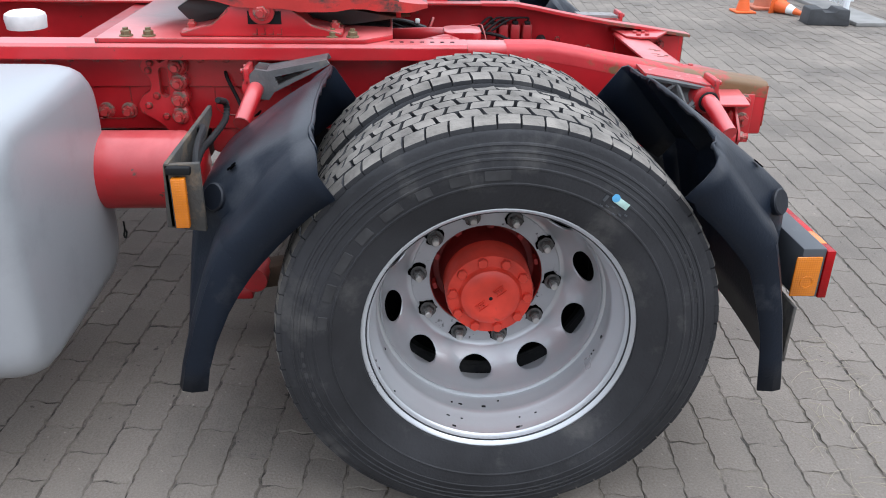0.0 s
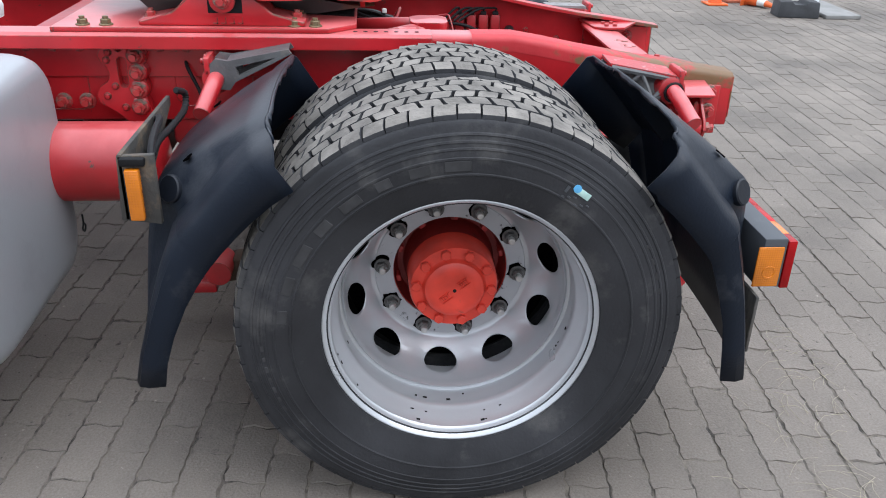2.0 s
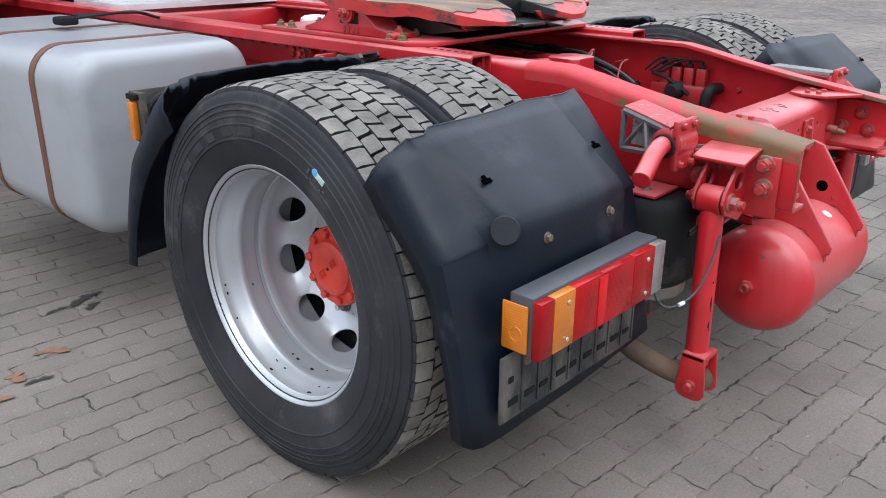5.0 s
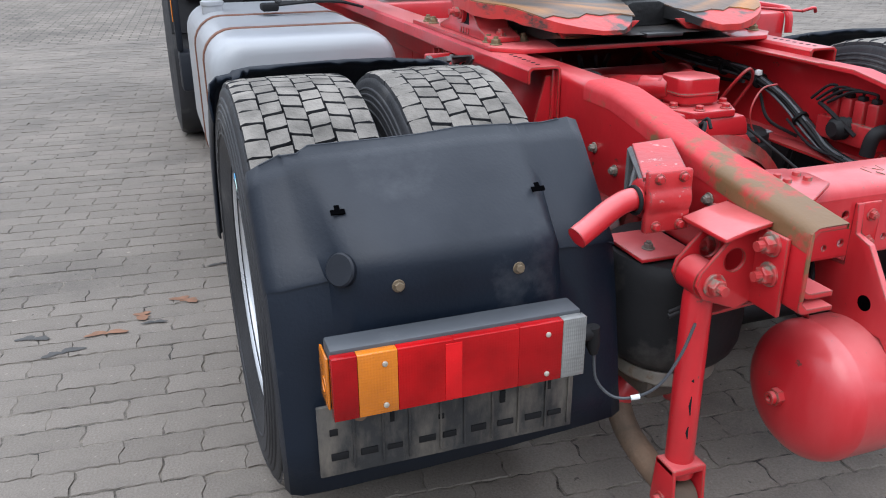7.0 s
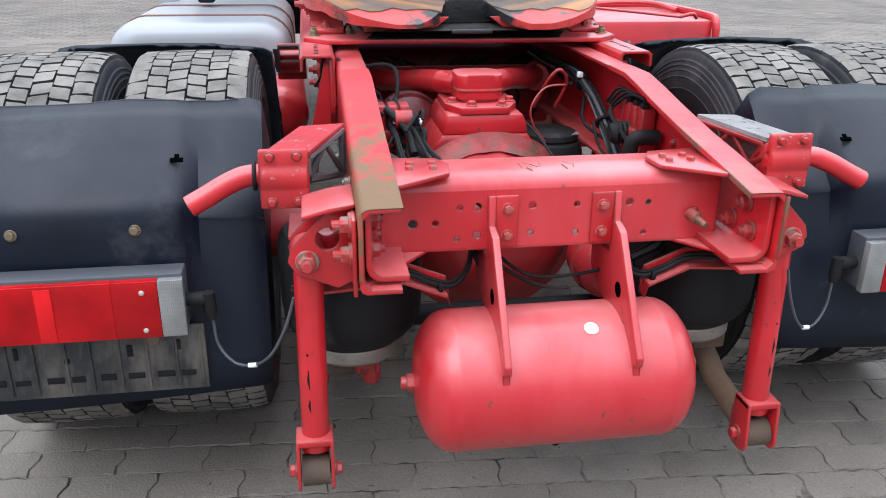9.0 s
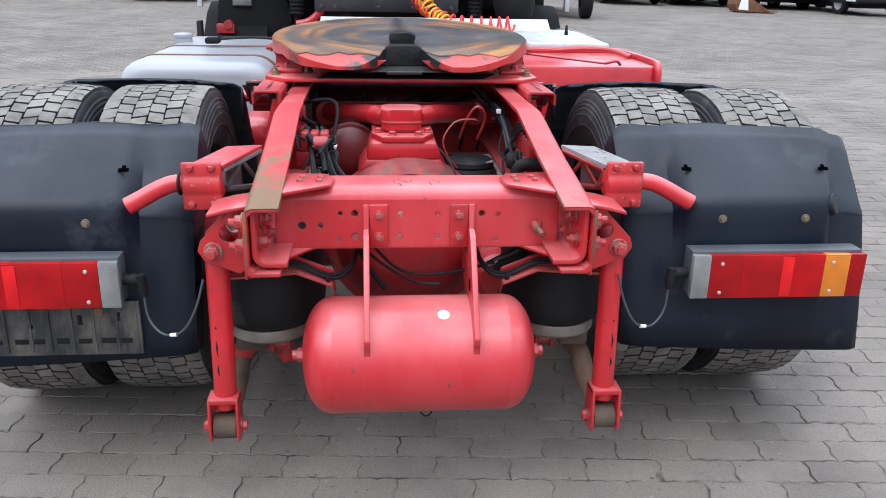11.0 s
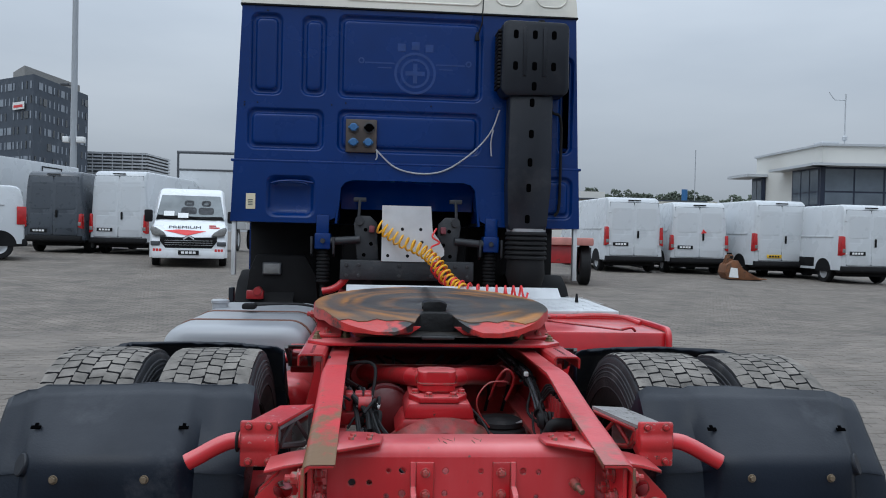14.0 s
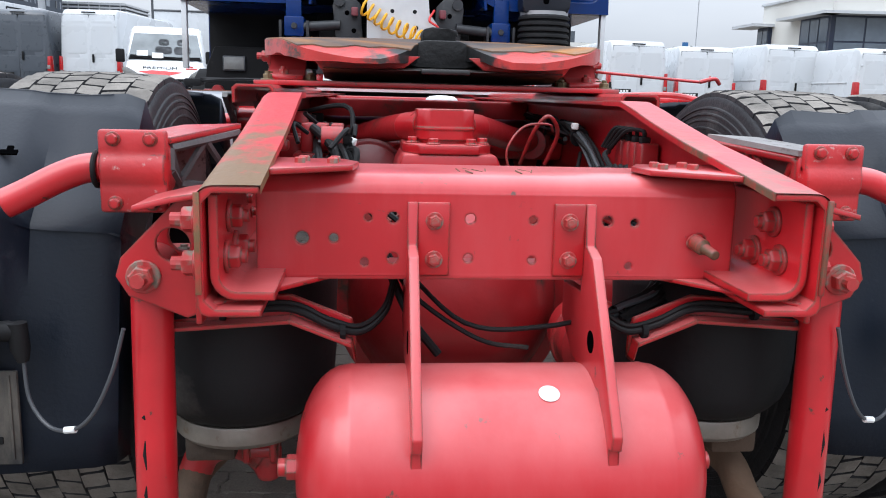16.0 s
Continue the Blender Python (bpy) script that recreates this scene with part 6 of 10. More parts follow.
    tube(bm, smooth_path(line_), 0.0055, 10)
    tube(bm, smooth_path([(x, y, z + 0.009) for x, y, z in line_]), 0.0038, 8)
    part("cable", bm, RUBBER, bp_)
    for x, z in ((0.395, 0.631), (0.225, 0.602)):
        bm = bmesh.new()
        tube(bm, [(s * x - 0.004, -0.712, z), (s * x + 0.004, -0.712, z)], 0.012, 10)
        part("cable_tie", bm, DARK, bp_)
# red painted end of the curved arm under the spring
bm = bmesh.new()
tube(bm, smooth_path([(-0.362, -0.52, 0.322), (-0.392, -0.512, 0.340), (-0.430, -0.505, 0.343), (-0.468, -0.50, 0.322), (-0.486, -0.50, 0.285)]), 0.029, 16)
tube(bm, [(-0.358, -0.522, 0.345), (-0.357, -0.522, 0.300), (-0.357, -0.522, 0.285)], [0.024, 0.024, 0.018], 12)
part("arm_elbow", bm, RED_DIRTY, truck, "red painted elbow of the lower arm")

# axle with its differential
bm = bmesh.new()
tube(bm, [(-0.80, 0, AXLE_Z), (-0.42, 0, AXLE_Z), (-0.30, 0, AXLE_Z + 0.005), (0.30, 0, AXLE_Z + 0.005), (0.42, 0, AXLE_Z), (0.80, 0, AXLE_Z)], [0.075, 0.08, 0.11, 0.11, 0.08, 0.075], 24)
axle = part("axle_beam", bm, RED_DIRTY, truck, "grimy red axle beam")
bm = bmesh.new()
lathe(bm, [(-0.27, 0.02), (-0.265, 0.10), (-0.23, 0.165), (-0.16, 0.21), (-0.10, 0.23), (-0.09, 0.262), (-0.06, 0.264), (-0.05, 0.245), (0.1, 0.22), (0.25, 0.14), (0.45, 0.08), (0.5, 0.02)], "y", (0.0, -0.02, AXLE_Z + 0.02), 44)
diff = part("differential", bm, RED_DIRTY, truck, "round red differential housing, grimy on top")
# grimy red here also paints in the shade under the plate
bm = bmesh.new()
prism(bm, [(-0.160, 0.715), (0.136, 0.715), (0.118, 0.742), (0.104, 0.766), (-0.128, 0.766), (-0.144, 0.742)], "y", -0.115, 0.13, 0.008)
part("stay_seat", bm, RED_DIRTY, diff)
bm = bmesh.new()
prism(bm, [(-0.128, 0.765), (0.104, 0.765), (0.100, 0.792), (0.088, 0.818), (-0.112, 0.818), (-0.124, 0.792)], "y", -0.112, 0.126, 0.006)
seat = part("stay_cap", bm, RED, diff)
bm = bmesh.new()
prism(bm, [(-0.112, -0.050), (-0.080, -0.116), (0.050, -0.116), (0.084, -0.050), (0.084, 0.085), (0.050, 0.125), (-0.080, 0.125), (-0.112, 0.085)], "z", 0.818, 0.838, 0.003)
part("stay_flange", bm, RED, diff, "bolted six-sided flange")
for x, y in ((-0.048, -0.096), (0.034, -0.096), (-0.090, -0.040), (0.066, -0.040), (-0.05, 0.10), (0.03, 0.10)):
    put_bolt(BOLT_FLANGE, seat, (x, y, 0.838), (0, 0, 1))
bm = bmesh.new()
prism(bm, rounded(-0.074, 0.040, -0.050, 0.050, 0.025), "z", 0.836, 0.848)
prism(bm, rounded(-0.081, 0.047, -0.062, 0.058, 0.030), "z", 0.846, 0.912, 0.004)
prism(bm, rounded(-0.083, 0.049, -0.064, 0.060, 0.031), "z", 0.868, 0.873)
knuckle = part("stay_knuckle", bm, RED, diff, "boxy red knuckle of the V-shaped axle stay")
for s in SIDES:
    # lugs reaching forward to the stay tubes
    bm = bmesh.new()
    tube(bm, [(s * 0.045 - 0.015, 0.02, 0.876), (s * 0.085 - 0.012, 0.10, 0.868)], [0.030, 0.033], 14)
    part("stay_lug", bm, RED, knuckle)
for s in SIDES:
    # stay tubes: real grime, and the plate's shade put into the same colour
    bm = bmesh.new()
    tube(bm, smooth_path([(s * 0.05 - 0.015, 0.04, 0.876), (s * 0.13 - 0.01, 0.20, 0.856), (s * 0.21, 0.35, 0.830), (s * 0.29, 0.50, 0.822)]), 0.032, 18)
    tube(bm, [(s * 0.275, 0.45, 0.814), (s * 0.305, 0.54, 0.814)], 0.045, 18)
    part("axle_stay", bm, RED_DIRTY, truck, "red V-shaped axle stay tube")
# brown crust on the upper half of the housing's flange
bm = bmesh.new()
rnd = random.Random(21)
rows = []
for k in range(25):
    a = radians(22 + 136 * k / 24)
    rows.append([bm.verts.new((r * math.cos(a), y, AXLE_Z + 0.02 + r * math.sin(a))) for y, r in ((-0.150 - rnd.uniform(0, 0.010), 0.224), (-0.127, 0.240), (-0.1145, 0.2665 + rnd.uniform(0, 0.002)), (-0.078, 0.2675), (-0.066, 0.250))])
for p, q in zip(rows, rows[1:]):
    for k in range(4):
        bm.faces.new((p[k], p[k + 1], q[k + 1], q[k]))
part("grime_crust", bm, CRUST, diff, "brown crust of dirt and oil")
# middle cross member, added dark backdrop for the shade, propeller shaft under the plate
bm = bmesh.new()
prism(bm, [(0.66, 0.79), (0.66, 0.62), (0.70, 0.60), (0.76, 0.62), (0.76, 0.79)], "x", -0.385, 0.385, 0.01)
part("cross_member", bm, RED_DIRTY, truck)
bm = bmesh.new()
tube(bm, [(-0.385, 0.56, 0.800), (0.385, 0.56, 0.800)], 0.040, 18)
part("cross_tube", bm, RED, truck, "red cross tube between the rails")
# dark red block added as a backdrop for the shaded space
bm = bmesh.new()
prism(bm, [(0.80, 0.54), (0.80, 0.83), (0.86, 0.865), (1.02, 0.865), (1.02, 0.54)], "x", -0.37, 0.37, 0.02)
part("shade_backdrop", bm, MAROON, truck, "dark red backdrop added between the rails for the shade")
rnd = random.Random(51)
for i in range(10):
    bm = bmesh.new()
    x = -0.30 + i * 0.066 + rnd.uniform(-0.02, 0.02)
    tube(bm, smooth_path([(x, 0.615, 0.64), (x + rnd.uniform(-0.05, 0.05), 0.585, 0.74), (x + rnd.uniform(-0.05, 0.05), 0.66, 0.815), (x + rnd.uniform(-0.08, 0.08), 0.78, 0.84)]), rnd.choice((0.005, 0.007, 0.010)), 8)
    part("hose", bm, RUBBER, truck)
bm = bmesh.new()
prism(bm, [(1.05, 0.925), (1.05, 0.72), (1.15, 0.72), (1.15, 0.925)], "x", -0.385, 0.385, 0.01)
part("cross_member", bm, RED_DIRTY, truck)
bm = bmesh.new()
prism(bm, [(2.0, 0.93), (2.0, 0.72), (2.1, 0.72), (2.1, 0.93)], "x", -0.385, 0.385, 0.01)
part("cross_member", bm, RED, truck)
bm = bmesh.new()
tube(bm, [(0, 0.45, 0.55), (0, 2.6, 0.72)], 0.055, 20)
part("propeller_shaft", bm, DARK, truck)
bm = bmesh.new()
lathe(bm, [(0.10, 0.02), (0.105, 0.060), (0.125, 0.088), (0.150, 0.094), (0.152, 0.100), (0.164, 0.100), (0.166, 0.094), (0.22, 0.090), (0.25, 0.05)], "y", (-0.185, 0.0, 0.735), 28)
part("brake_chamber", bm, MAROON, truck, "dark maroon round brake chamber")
bm = bmesh.new()
lathe(bm, [(0.56, 0.085), (0.60, 0.096), (0.70, 0.096), (0.725, 0.088), (0.732, 0.078), (0.738, 0.082), (0.752, 0.080), (0.760, 0.066), (0.762, 0.001)], "z", (0.215, 0.055, -0.025), 30)
part("brake_chamber", bm, RUBBER, truck, "black round brake chamber with a ribbed top")
bm = bmesh.new()
lathe(bm, [(-0.42, 0.02), (-0.415, 0.055), (-0.395, 0.074), (-0.345, 0.077), (-0.342, 0.083), (-0.330, 0.083), (-0.327, 0.077), (-0.27, 0.074), (-0.25, 0.04), (-0.18, 0.02)], "y", (0.255, 0.0, 0.475), 28)
part("brake_chamber", bm, RED_DIRTY, truck, "grimy red brake cylinder behind the axle")
# bar added so that the space behind the axle reads dark
bm = bmesh.new()
tube(bm, smooth_path([(-0.44, -0.10, 0.34), (-0.36, -0.33, 0.36), (-0.20, -0.36, 0.37), (0.20, -0.36, 0.37), (0.36, -0.33, 0.36), (0.44, -0.10, 0.34)]), 0.026, 14)
part("added_dark_bar", bm, DARK, truck, "black bar added below the axle to darken the gap")

# valves and wiring along the inner rails
bm = bmesh.new()
for i in range(3):
    box(bm, -0.315 + i * 0.028, -0.292 + i * 0.028, -0.30, -0.24, 0.83, 0.885, 0.004)
box(bm, -0.33, -0.22, -0.31, -0.23, 0.79, 0.83, 0.006)
tube(bm, [(-0.275, -0.33, 0.86), (-0.235, -0.33, 0.86)], 0.022, 14)
part("valve_block", bm, RED_DIRTY, truck, "red sprayed valve block with lines")
bm = bmesh.new()
tube(bm, [(-0.235, -0.33, 0.86), (-0.212, -0.335, 0.852)], 0.008, 12)
part("connector", bm, PAPER, truck, "white connector")
rnd = random.Random(61)
for i in range(16):
    bm = bmesh.new()
    p = Vector((-0.262 + rnd.uniform(-0.045, 0.045), -0.31 + rnd.uniform(-0.05, 0.05), 0.82 + rnd.uniform(-0.045, 0.05)))
    q = p + Vector((rnd.uniform(-0.04, 0.04), rnd.uniform(-0.06, 0.02), rnd.uniform(-0.05, 0.02)))
    if i % 3 == 0:
        box(bm, p.x - 0.011, p.x + 0.011, p.y - 0.014, p.y + 0.014, p.z - 0.010, p.z + 0.010, 0.003)
    tube(bm, smooth_path([p, (p + q) / 2 + Vector((rnd.uniform(-0.02, 0.02), 0, 0.025)), q]), rnd.choice((0.004, 0.005, 0.007)), 7)
    part("plug_and_lead", bm, RUBBER if i % 4 else LAMPGREY, truck)
rnd = random.Random(4)
for i in range(9):
    bm = bmesh.new()
    o = Vector((rnd.uniform(-0.022, 0.022), rnd.uniform(-0.02, 0.02), rnd.uniform(-0.016, 0.016)))
    tube(bm, smooth_path([Vector(p) + o * (1 + 0.4 * k) for k, p in enumerate([(-0.28, -0.20, 0.87), (-0.26, -0.34, 0.84), (-0.24, -0.42, 0.79), (-0.20, -0.50, 0.75), (-0.16, -0.56, 0.72)])]), 0.0048, 6)
    part("cable", bm, RUBBER, truck)
bundle = [(0.30, 0.62, 0.88), (0.325, 0.40, 0.868), (0.33, 0.20, 0.862), (0.335, 0.12, 0.845), (0.34, 0.02, 0.805), (0.34, -0.10, 0.740), (0.335, -0.20, 0.700), (0.325, -0.45, 0.67), (0.28, -0.62, 0.64), (0.20, -0.66, 0.61)]
for i in range(15):
    bm = bmesh.new()
    o = Vector((rnd.uniform(-0.015, 0.015), rnd.uniform(-0.012, 0.012), rnd.uniform(-0.014, 0.014)))
    tube(bm, smooth_path([Vector(p) + o + Vector((rnd.uniform(-0.006, 0.006), 0, rnd.uniform(-0.006, 0.006))) for p in bundle]), rnd.choice((0.0042, 0.0052, 0.0062)), 6)
    part("cable", bm, RUBBER if i % 5 else LAMPGREY, truck)
for p, d in (((0.328, 0.30, 0.865), (0.05, -1, -0.05)), ((0.334, 0.14, 0.850), (0.05, -1, -0.35)), ((0.340, -0.04, 0.773), (0.0, -1, -0.6))):
    bm = bmesh.new()
    u = Vector(d).normalized()
    tube(bm, [Vector(p) - u * 0.004, Vector(p) + u * 0.004], 0.024, 14)
    part("cable_tie", bm, DARK, truck)
bm = bmesh.new()
box(bm, 0.312, 0.328, 0.125, 0.142, 0.868, 0.884, 0.003)
part("connector", bm, PAPER, truck, "white connector")
bm = bmesh.new()
for i in range(4):
    box(bm, 0.345, 0.382, -0.16 - i * 0.045, -0.125 - i * 0.045, 0.79, 0.86, 0.005)
box(bm, 0.34, 0.384, -0.31, -0.10, 0.74, 0.80, 0.005)
solenoid = part("solenoid_valve", bm, RED_DIRTY, truck, "row of red sprayed solenoid valves")
for i in range(4):
    bm = bmesh.new()
    box(bm, 0.347, 0.366, -0.153 - i * 0.045, -0.132 - i * 0.045, 0.859, 0.872, 0.003)
    tube(bm, smooth_path([(0.356, -0.142 - i * 0.045, 0.870), (0.352, -0.14 - i * 0.045, 0.884), (0.340, -0.12 - i * 0.03, 0.880), (0.330, -0.08 - i * 0.02, 0.840)]), 0.0042, 6)
    part("plug", bm, RUBBER, solenoid)
bm = bmesh.new()
lathe(bm, [(0.382, 0.02)] + [(0.378 - 0.006 * k, 0.031 if k % 2 else 0.026) for k in range(13)] + [(0.298, 0.02)], "x", (0, -0.20, 0.782), 20)
part("silencer", bm, RUBBER, truck, "black ribbed air silencer")
bm = bmesh.new()
tube(bm, smooth_path([(0.375, -0.335, 0.80), (0.33, -0.33, 0.80), (0.312, -0.325, 0.785), (0.308, -0.32, 0.74)]), 0.019, 12)
part("rubber_elbow", bm, RUBBER, truck, "black rubber elbow")
for pts, mat, r in (([(0.23, -0.02, 0.870), (0.205, -0.08, 0.886), (0.150, -0.09, 0.880), (0.113, -0.10, 0.832), (0.122, -0.10, 0.782), (0.157, -0.10, 0.735)], RED_DIRTY, 0.0028), ([(0.19, 0.15, 0.78), (0.21, 0.10, 0.86), (0.24, 0.08, 0.90), (0.27, 0.10, 0.86), (0.25, 0.14, 0.78)], RED_DIRTY, 0.005),
                    ([(0.09, -0.06, 0.80), (0.13, -0.12, 0.76), (0.16, -0.25, 0.70), (0.18, -0.4, 0.64)], RUBBER, 0.004), ([(-0.14, -0.6, 0.68), (-0.04, -0.66, 0.60), (0.08, -0.68, 0.60), (0.2, -0.66, 0.62)], RUBBER, 0.004),
                    ([(-0.16, -0.58, 0.70), (-0.12, -0.64, 0.64), (-0.02, -0.66, 0.575), (0.06, -0.66, 0.56)], RUBBER, 0.004), ([(-0.17, -0.57, 0.71), (-0.15, -0.63, 0.66), (-0.12, -0.65, 0.60), (-0.08, -0.66, 0.55)], RUBBER, 0.007)):
    bm = bmesh.new()
    tube(bm, smooth_path(pts), r, 8)
    part("hose", bm, mat, truck)
# more lines, fittings and boxes inside the frame
rnd = random.Random(17)
for i in range(9):
    bm = bmesh.new()
    y = 0.55 - i * 0.11 + rnd.uniform(-0.02, 0.02)
    x = -0.372 + rnd.uniform(0, 0.012)
    box(bm, x, x + rnd.uniform(0.02, 0.05), y - 0.02, y + 0.02, 0.76 + rnd.uniform(0, 0.08), 0.86 + rnd.uniform(-0.03, 0.04), 0.005)
    part("clip_block", bm, RED_DIRTY if i % 3 else RUBBER, truck)
for i in range(7):
    a = Vector((rnd.uniform(-0.37, -0.28), rnd.uniform(-0.1, 0.5), rnd.uniform(0.74, 0.9)))
    b = a + Vector((rnd.uniform(-0.05, 0.12), rnd.uniform(-0.30, -0.12), rnd.uniform(-0.16, 0.04)))
    c = (a + b) / 2 + Vector((rnd.uniform(-0.03, 0.07), 0, rnd.uniform(-0.03, 0.08)))
    bm = bmesh.new()
    tube(bm, smooth_path([a, c, b]), rnd.choice((0.004, 0.005, 0.006)), 7)
    part("hose", bm, RUBBER, truck)
for i in range(5):
    a = Vector((rnd.uniform(0.30, 0.37), rnd.uniform(-0.25, 0.5), rnd.uniform(0.74, 0.9)))
    b = a + Vector((rnd.uniform(-0.10, 0.03), rnd.uniform(-0.30, -0.10), rnd.uniform(-0.14, 0.04)))
    c = (a + b) / 2 + Vector((rnd.uniform(-0.06, 0.02), 0, rnd.uniform(-0.03, 0.07)))
    bm = bmesh.new()
    tube(bm, smooth_path([a, c, b]), rnd.choice((0.004, 0.005, 0.006)), 7)
    part("hose", bm, RUBBER, truck)
bm = bmesh.new()
tube(bm, smooth_path([(-0.30, 0.10, 0.80), (-0.31, -0.10, 0.86), (-0.29, -0.30, 0.875), (-0.25, -0.36, 0.84), (-0.24, -0.42, 0.80)]), 0.009, 10)
part("cable_sleeve", bm, RUBBER, truck, "black corrugated cable sleeve")
bm = bmesh.new()
prism(bm, [(0.262, -0.005), (0.285, 0.000), (0.290, 0.030), (0.268, 0.034)], "z", 0.7285, 0.731)
part("torn_sticker", bm, CAST, truck, "torn white sticker")
bm = bmesh.new()
lathe(bm, [(0.925, 0.062), (0.960, 0.066), (0.972, 0.062), (0.980, 0.048), (0.984, 0.02), (0.984, 0.001)], "z", (0.11, 1.437, -0.042), 28)
part("filler_cap", bm, PAPER, truck, "white round filler cap")

# ---- fifth wheel coupling ----
bm = bmesh.new()
prism(bm, [(-0.478, 0.30), (-0.41, 0.225), (0.41, 0.225), (0.478, 0.30), (0.478, 1.02), (-0.478, 1.02)], "z", 0.9575, 0.970, 0.001)
mount = part("mounting_plate", bm, RED, truck, "red mounting plate of the fifth wheel")
bm = bmesh.new()
prism(bm, [(-0.30, 0.232), (0.28, 0.232), (0.33, 0.36), (0.30, 0.75), (-0.30, 0.75), (-0.26, 0.40)], "z", 0.9702, 0.9718)
part("grease_patch", bm, BLACKGREASE, mount, "black grease smeared on the plate")
for s in SIDES:
    for y in (0.335, 0.39, 0.885, 0.945):
        put_bolt(BOLT_MOUNT, mount, (s * 0.446, y, 0.970), (0, 0, 1))
    for y in (0.38, 0.44):
        put_bolt(BOLT_MOUNT, mount, (s * 0.34, y, 0.970), (0, 0, 1))
    bm = bmesh.new()
    prism(bm, [(0.36, 0.970), (0.36, 0.985), (0.45, 1.0), (0.49, 1.045), (0.52, 1.065), (0.64, 1.065), (0.67, 1.045), (0.71, 1.0), (0.80, 0.985), (0.80, 0.970)], "x", s * 0.355, s * 0.455, 0.006)
    ped = part("pedestal", bm, RED, truck, "red cast fifth wheel pedestal with worn lettering")
    # dark slab painted for the shade in the pedestal's opening
    bm = bmesh.new()
    box(bm, min(s * 0.4551, s * 0.4562), max(s * 0.4551, s * 0.4562), 0.525, 0.615, 1.005, 1.040, 0.0004)
    part("pedestal_recess", bm, DARK, ped)
    for i in range(4):
        bm = bmesh.new()
        x0, x1 = sorted((s * 0.4545, s * 0.457))
        y = 0.605 - i * 0.022
        box(bm, x0, x1, y - 0.014, y, 0.976, 0.980)
        box(bm, x0, x1, y - 0.014, y - 0.011, 0.976, 0.994)
        part("cast_mark", bm, RED, ped)
    bm = bmesh.new()
    tube(bm, [(s * 0.33, 0.575, 1.040), (s * 0.468, 0.575, 1.040)], 0.034, 24)
    pin = part("trunnion", bm, RED, ped)
    put_bolt(BOLT_BIG, ped, (s * 0.468, 0.575, 1.040), (s, 0, 0))
    for y in (0.385, 0.775):
        put_bolt(BOLT_PLATE, ped, (s * 0.41, y, 0.985), (0, 0, 1))


def mouth_plate(bm, z_top, z_low, y_from=0.0, k=1.0, ragged=0.0):
    """The horseshoe as two lobes that droop at the rear, with a V mouth between them."""
    def zat(y):
        d = max(0.0, min(1.0, (0.34 - y) / 0.22))
        return (y - 0.45) * (0.085 if y > 0.45 else 0.010) - 0.001 - 0.050 * d ** 1.6
    ys = [1.018, 1.010, 0.99, 0.965, 0.93, 0.88, 0.82, 0.76, 0.70, 0.64, 0.58, 0.52, 0.47, 0.42, 0.38, 0.34, 0.30, 0.265, 0.235, 0.21, 0.185, 0.165, 0.148, 0.134, 0.124, 0.120]
    ys = [y for y in ys if y >= y_from]
    def outer(y):
        if y >= 0.35:
            return 0.475 * math.sqrt(max(0.0004, 1 - ((y - 0.555) / 0.465) ** 2))
        q = (0.35 - y) / 0.23
        return 0.4265 - 0.055 * q - 0.075 * q ** 2 - 0.075 * q ** 6
    def inner(y):
        if y > 0.55:
            return 0.0
        if y > 0.36:
            return 0.034
        q = (0.36 - y) / 0.24
        return 0.034 + 0.075 * q + 0.05 * q ** 6
    for s in SIDES:
        rows = []
        for y in ys:
            xi, xo = inner(y), outer(y) * k
            xi = min(xi, xo - 0.004)
            lump = 0.003 * math.sin(31 * y + 2 * s) + 0.002 * math.sin(67 * y + s)
            thin = 0.022 * max(0.0, min(1.0, (0.34 - y) / 0.22)) ** 1.6
            lay_rows = []
            for z in (z_top, z_low):
                line_row = []
                for i in range(9):
                    fray = ragged * (math.sin(2.3 * i + 1.7 * s) + 0.6 * math.sin(5.1 * i + s)) if y < y_from + 0.03 else 0.0
                    yy = y + fray
                    line_row.append(bm.verts.new((s * (xi + (xo - xi) * i / 8), yy, z + zat(yy) + (lump + thin if z == z_low and not ragged else 0.0))))
                lay_rows.append(line_row)
            rows.append(lay_rows)
        for a, b in zip(rows, rows[1:]):
            for lay in (0, 1):
                for i in range(8):
                    bm.faces.new((a[lay][i], a[lay][i + 1], b[lay][i + 1], b[lay][i]))
            for i in (0, 8):
                bm.faces.new((a[0][i], a[1][i], b[1][i], b[0][i]))
        for r in (rows[0], rows[-1]):
            for i in range(8):
                bm.faces.new((r[0][i], r[0][i + 1], r[1][i + 1], r[1][i]))
    bmesh.ops.remove_doubles(bm, verts=bm.verts, dist=0.0005)
    return bm


bm = bmesh.new()
mouth_plate(bm, 1.078, 1.040)
plate = part("coupling_plate", bm, COUPLING_PAINT, truck, "fifth wheel plate, red paint worn to dark metal", smooth=50)
bm = bmesh.new()
part("greasy_top", mouth_plate(bm, 1.0812, 1.0775, 0.205, 0.994, 0.012), ARC_GREASE, plate, "greasy black top with rusty arcs", smooth=50)
bm = bmesh.new()
box(bm, -0.045, 0.045, 0.50, 0.57, 1.03, 1.075, 0.01)
prism(bm, [(-0.042, 1.03), (-0.040, 1.085), (-0.048, 1.096), (-0.044, 1.112), (-0.020, 1.118), (0.022, 1.115), (0.046, 1.110), (0.046, 1.094), (0.036, 1.085), (0.042, 1.03)], "y", 0.34, 0.43, 0.005)
prism(bm, [(-0.13, 1.02), (-0.065, 1.072), (-0.045, 1.080), (0.045, 1.080), (0.065, 1.072), (0.13, 1.02), (0.06, 1.012), (-0.06, 1.012)], "y", 0.27, 0.34, 0.008)
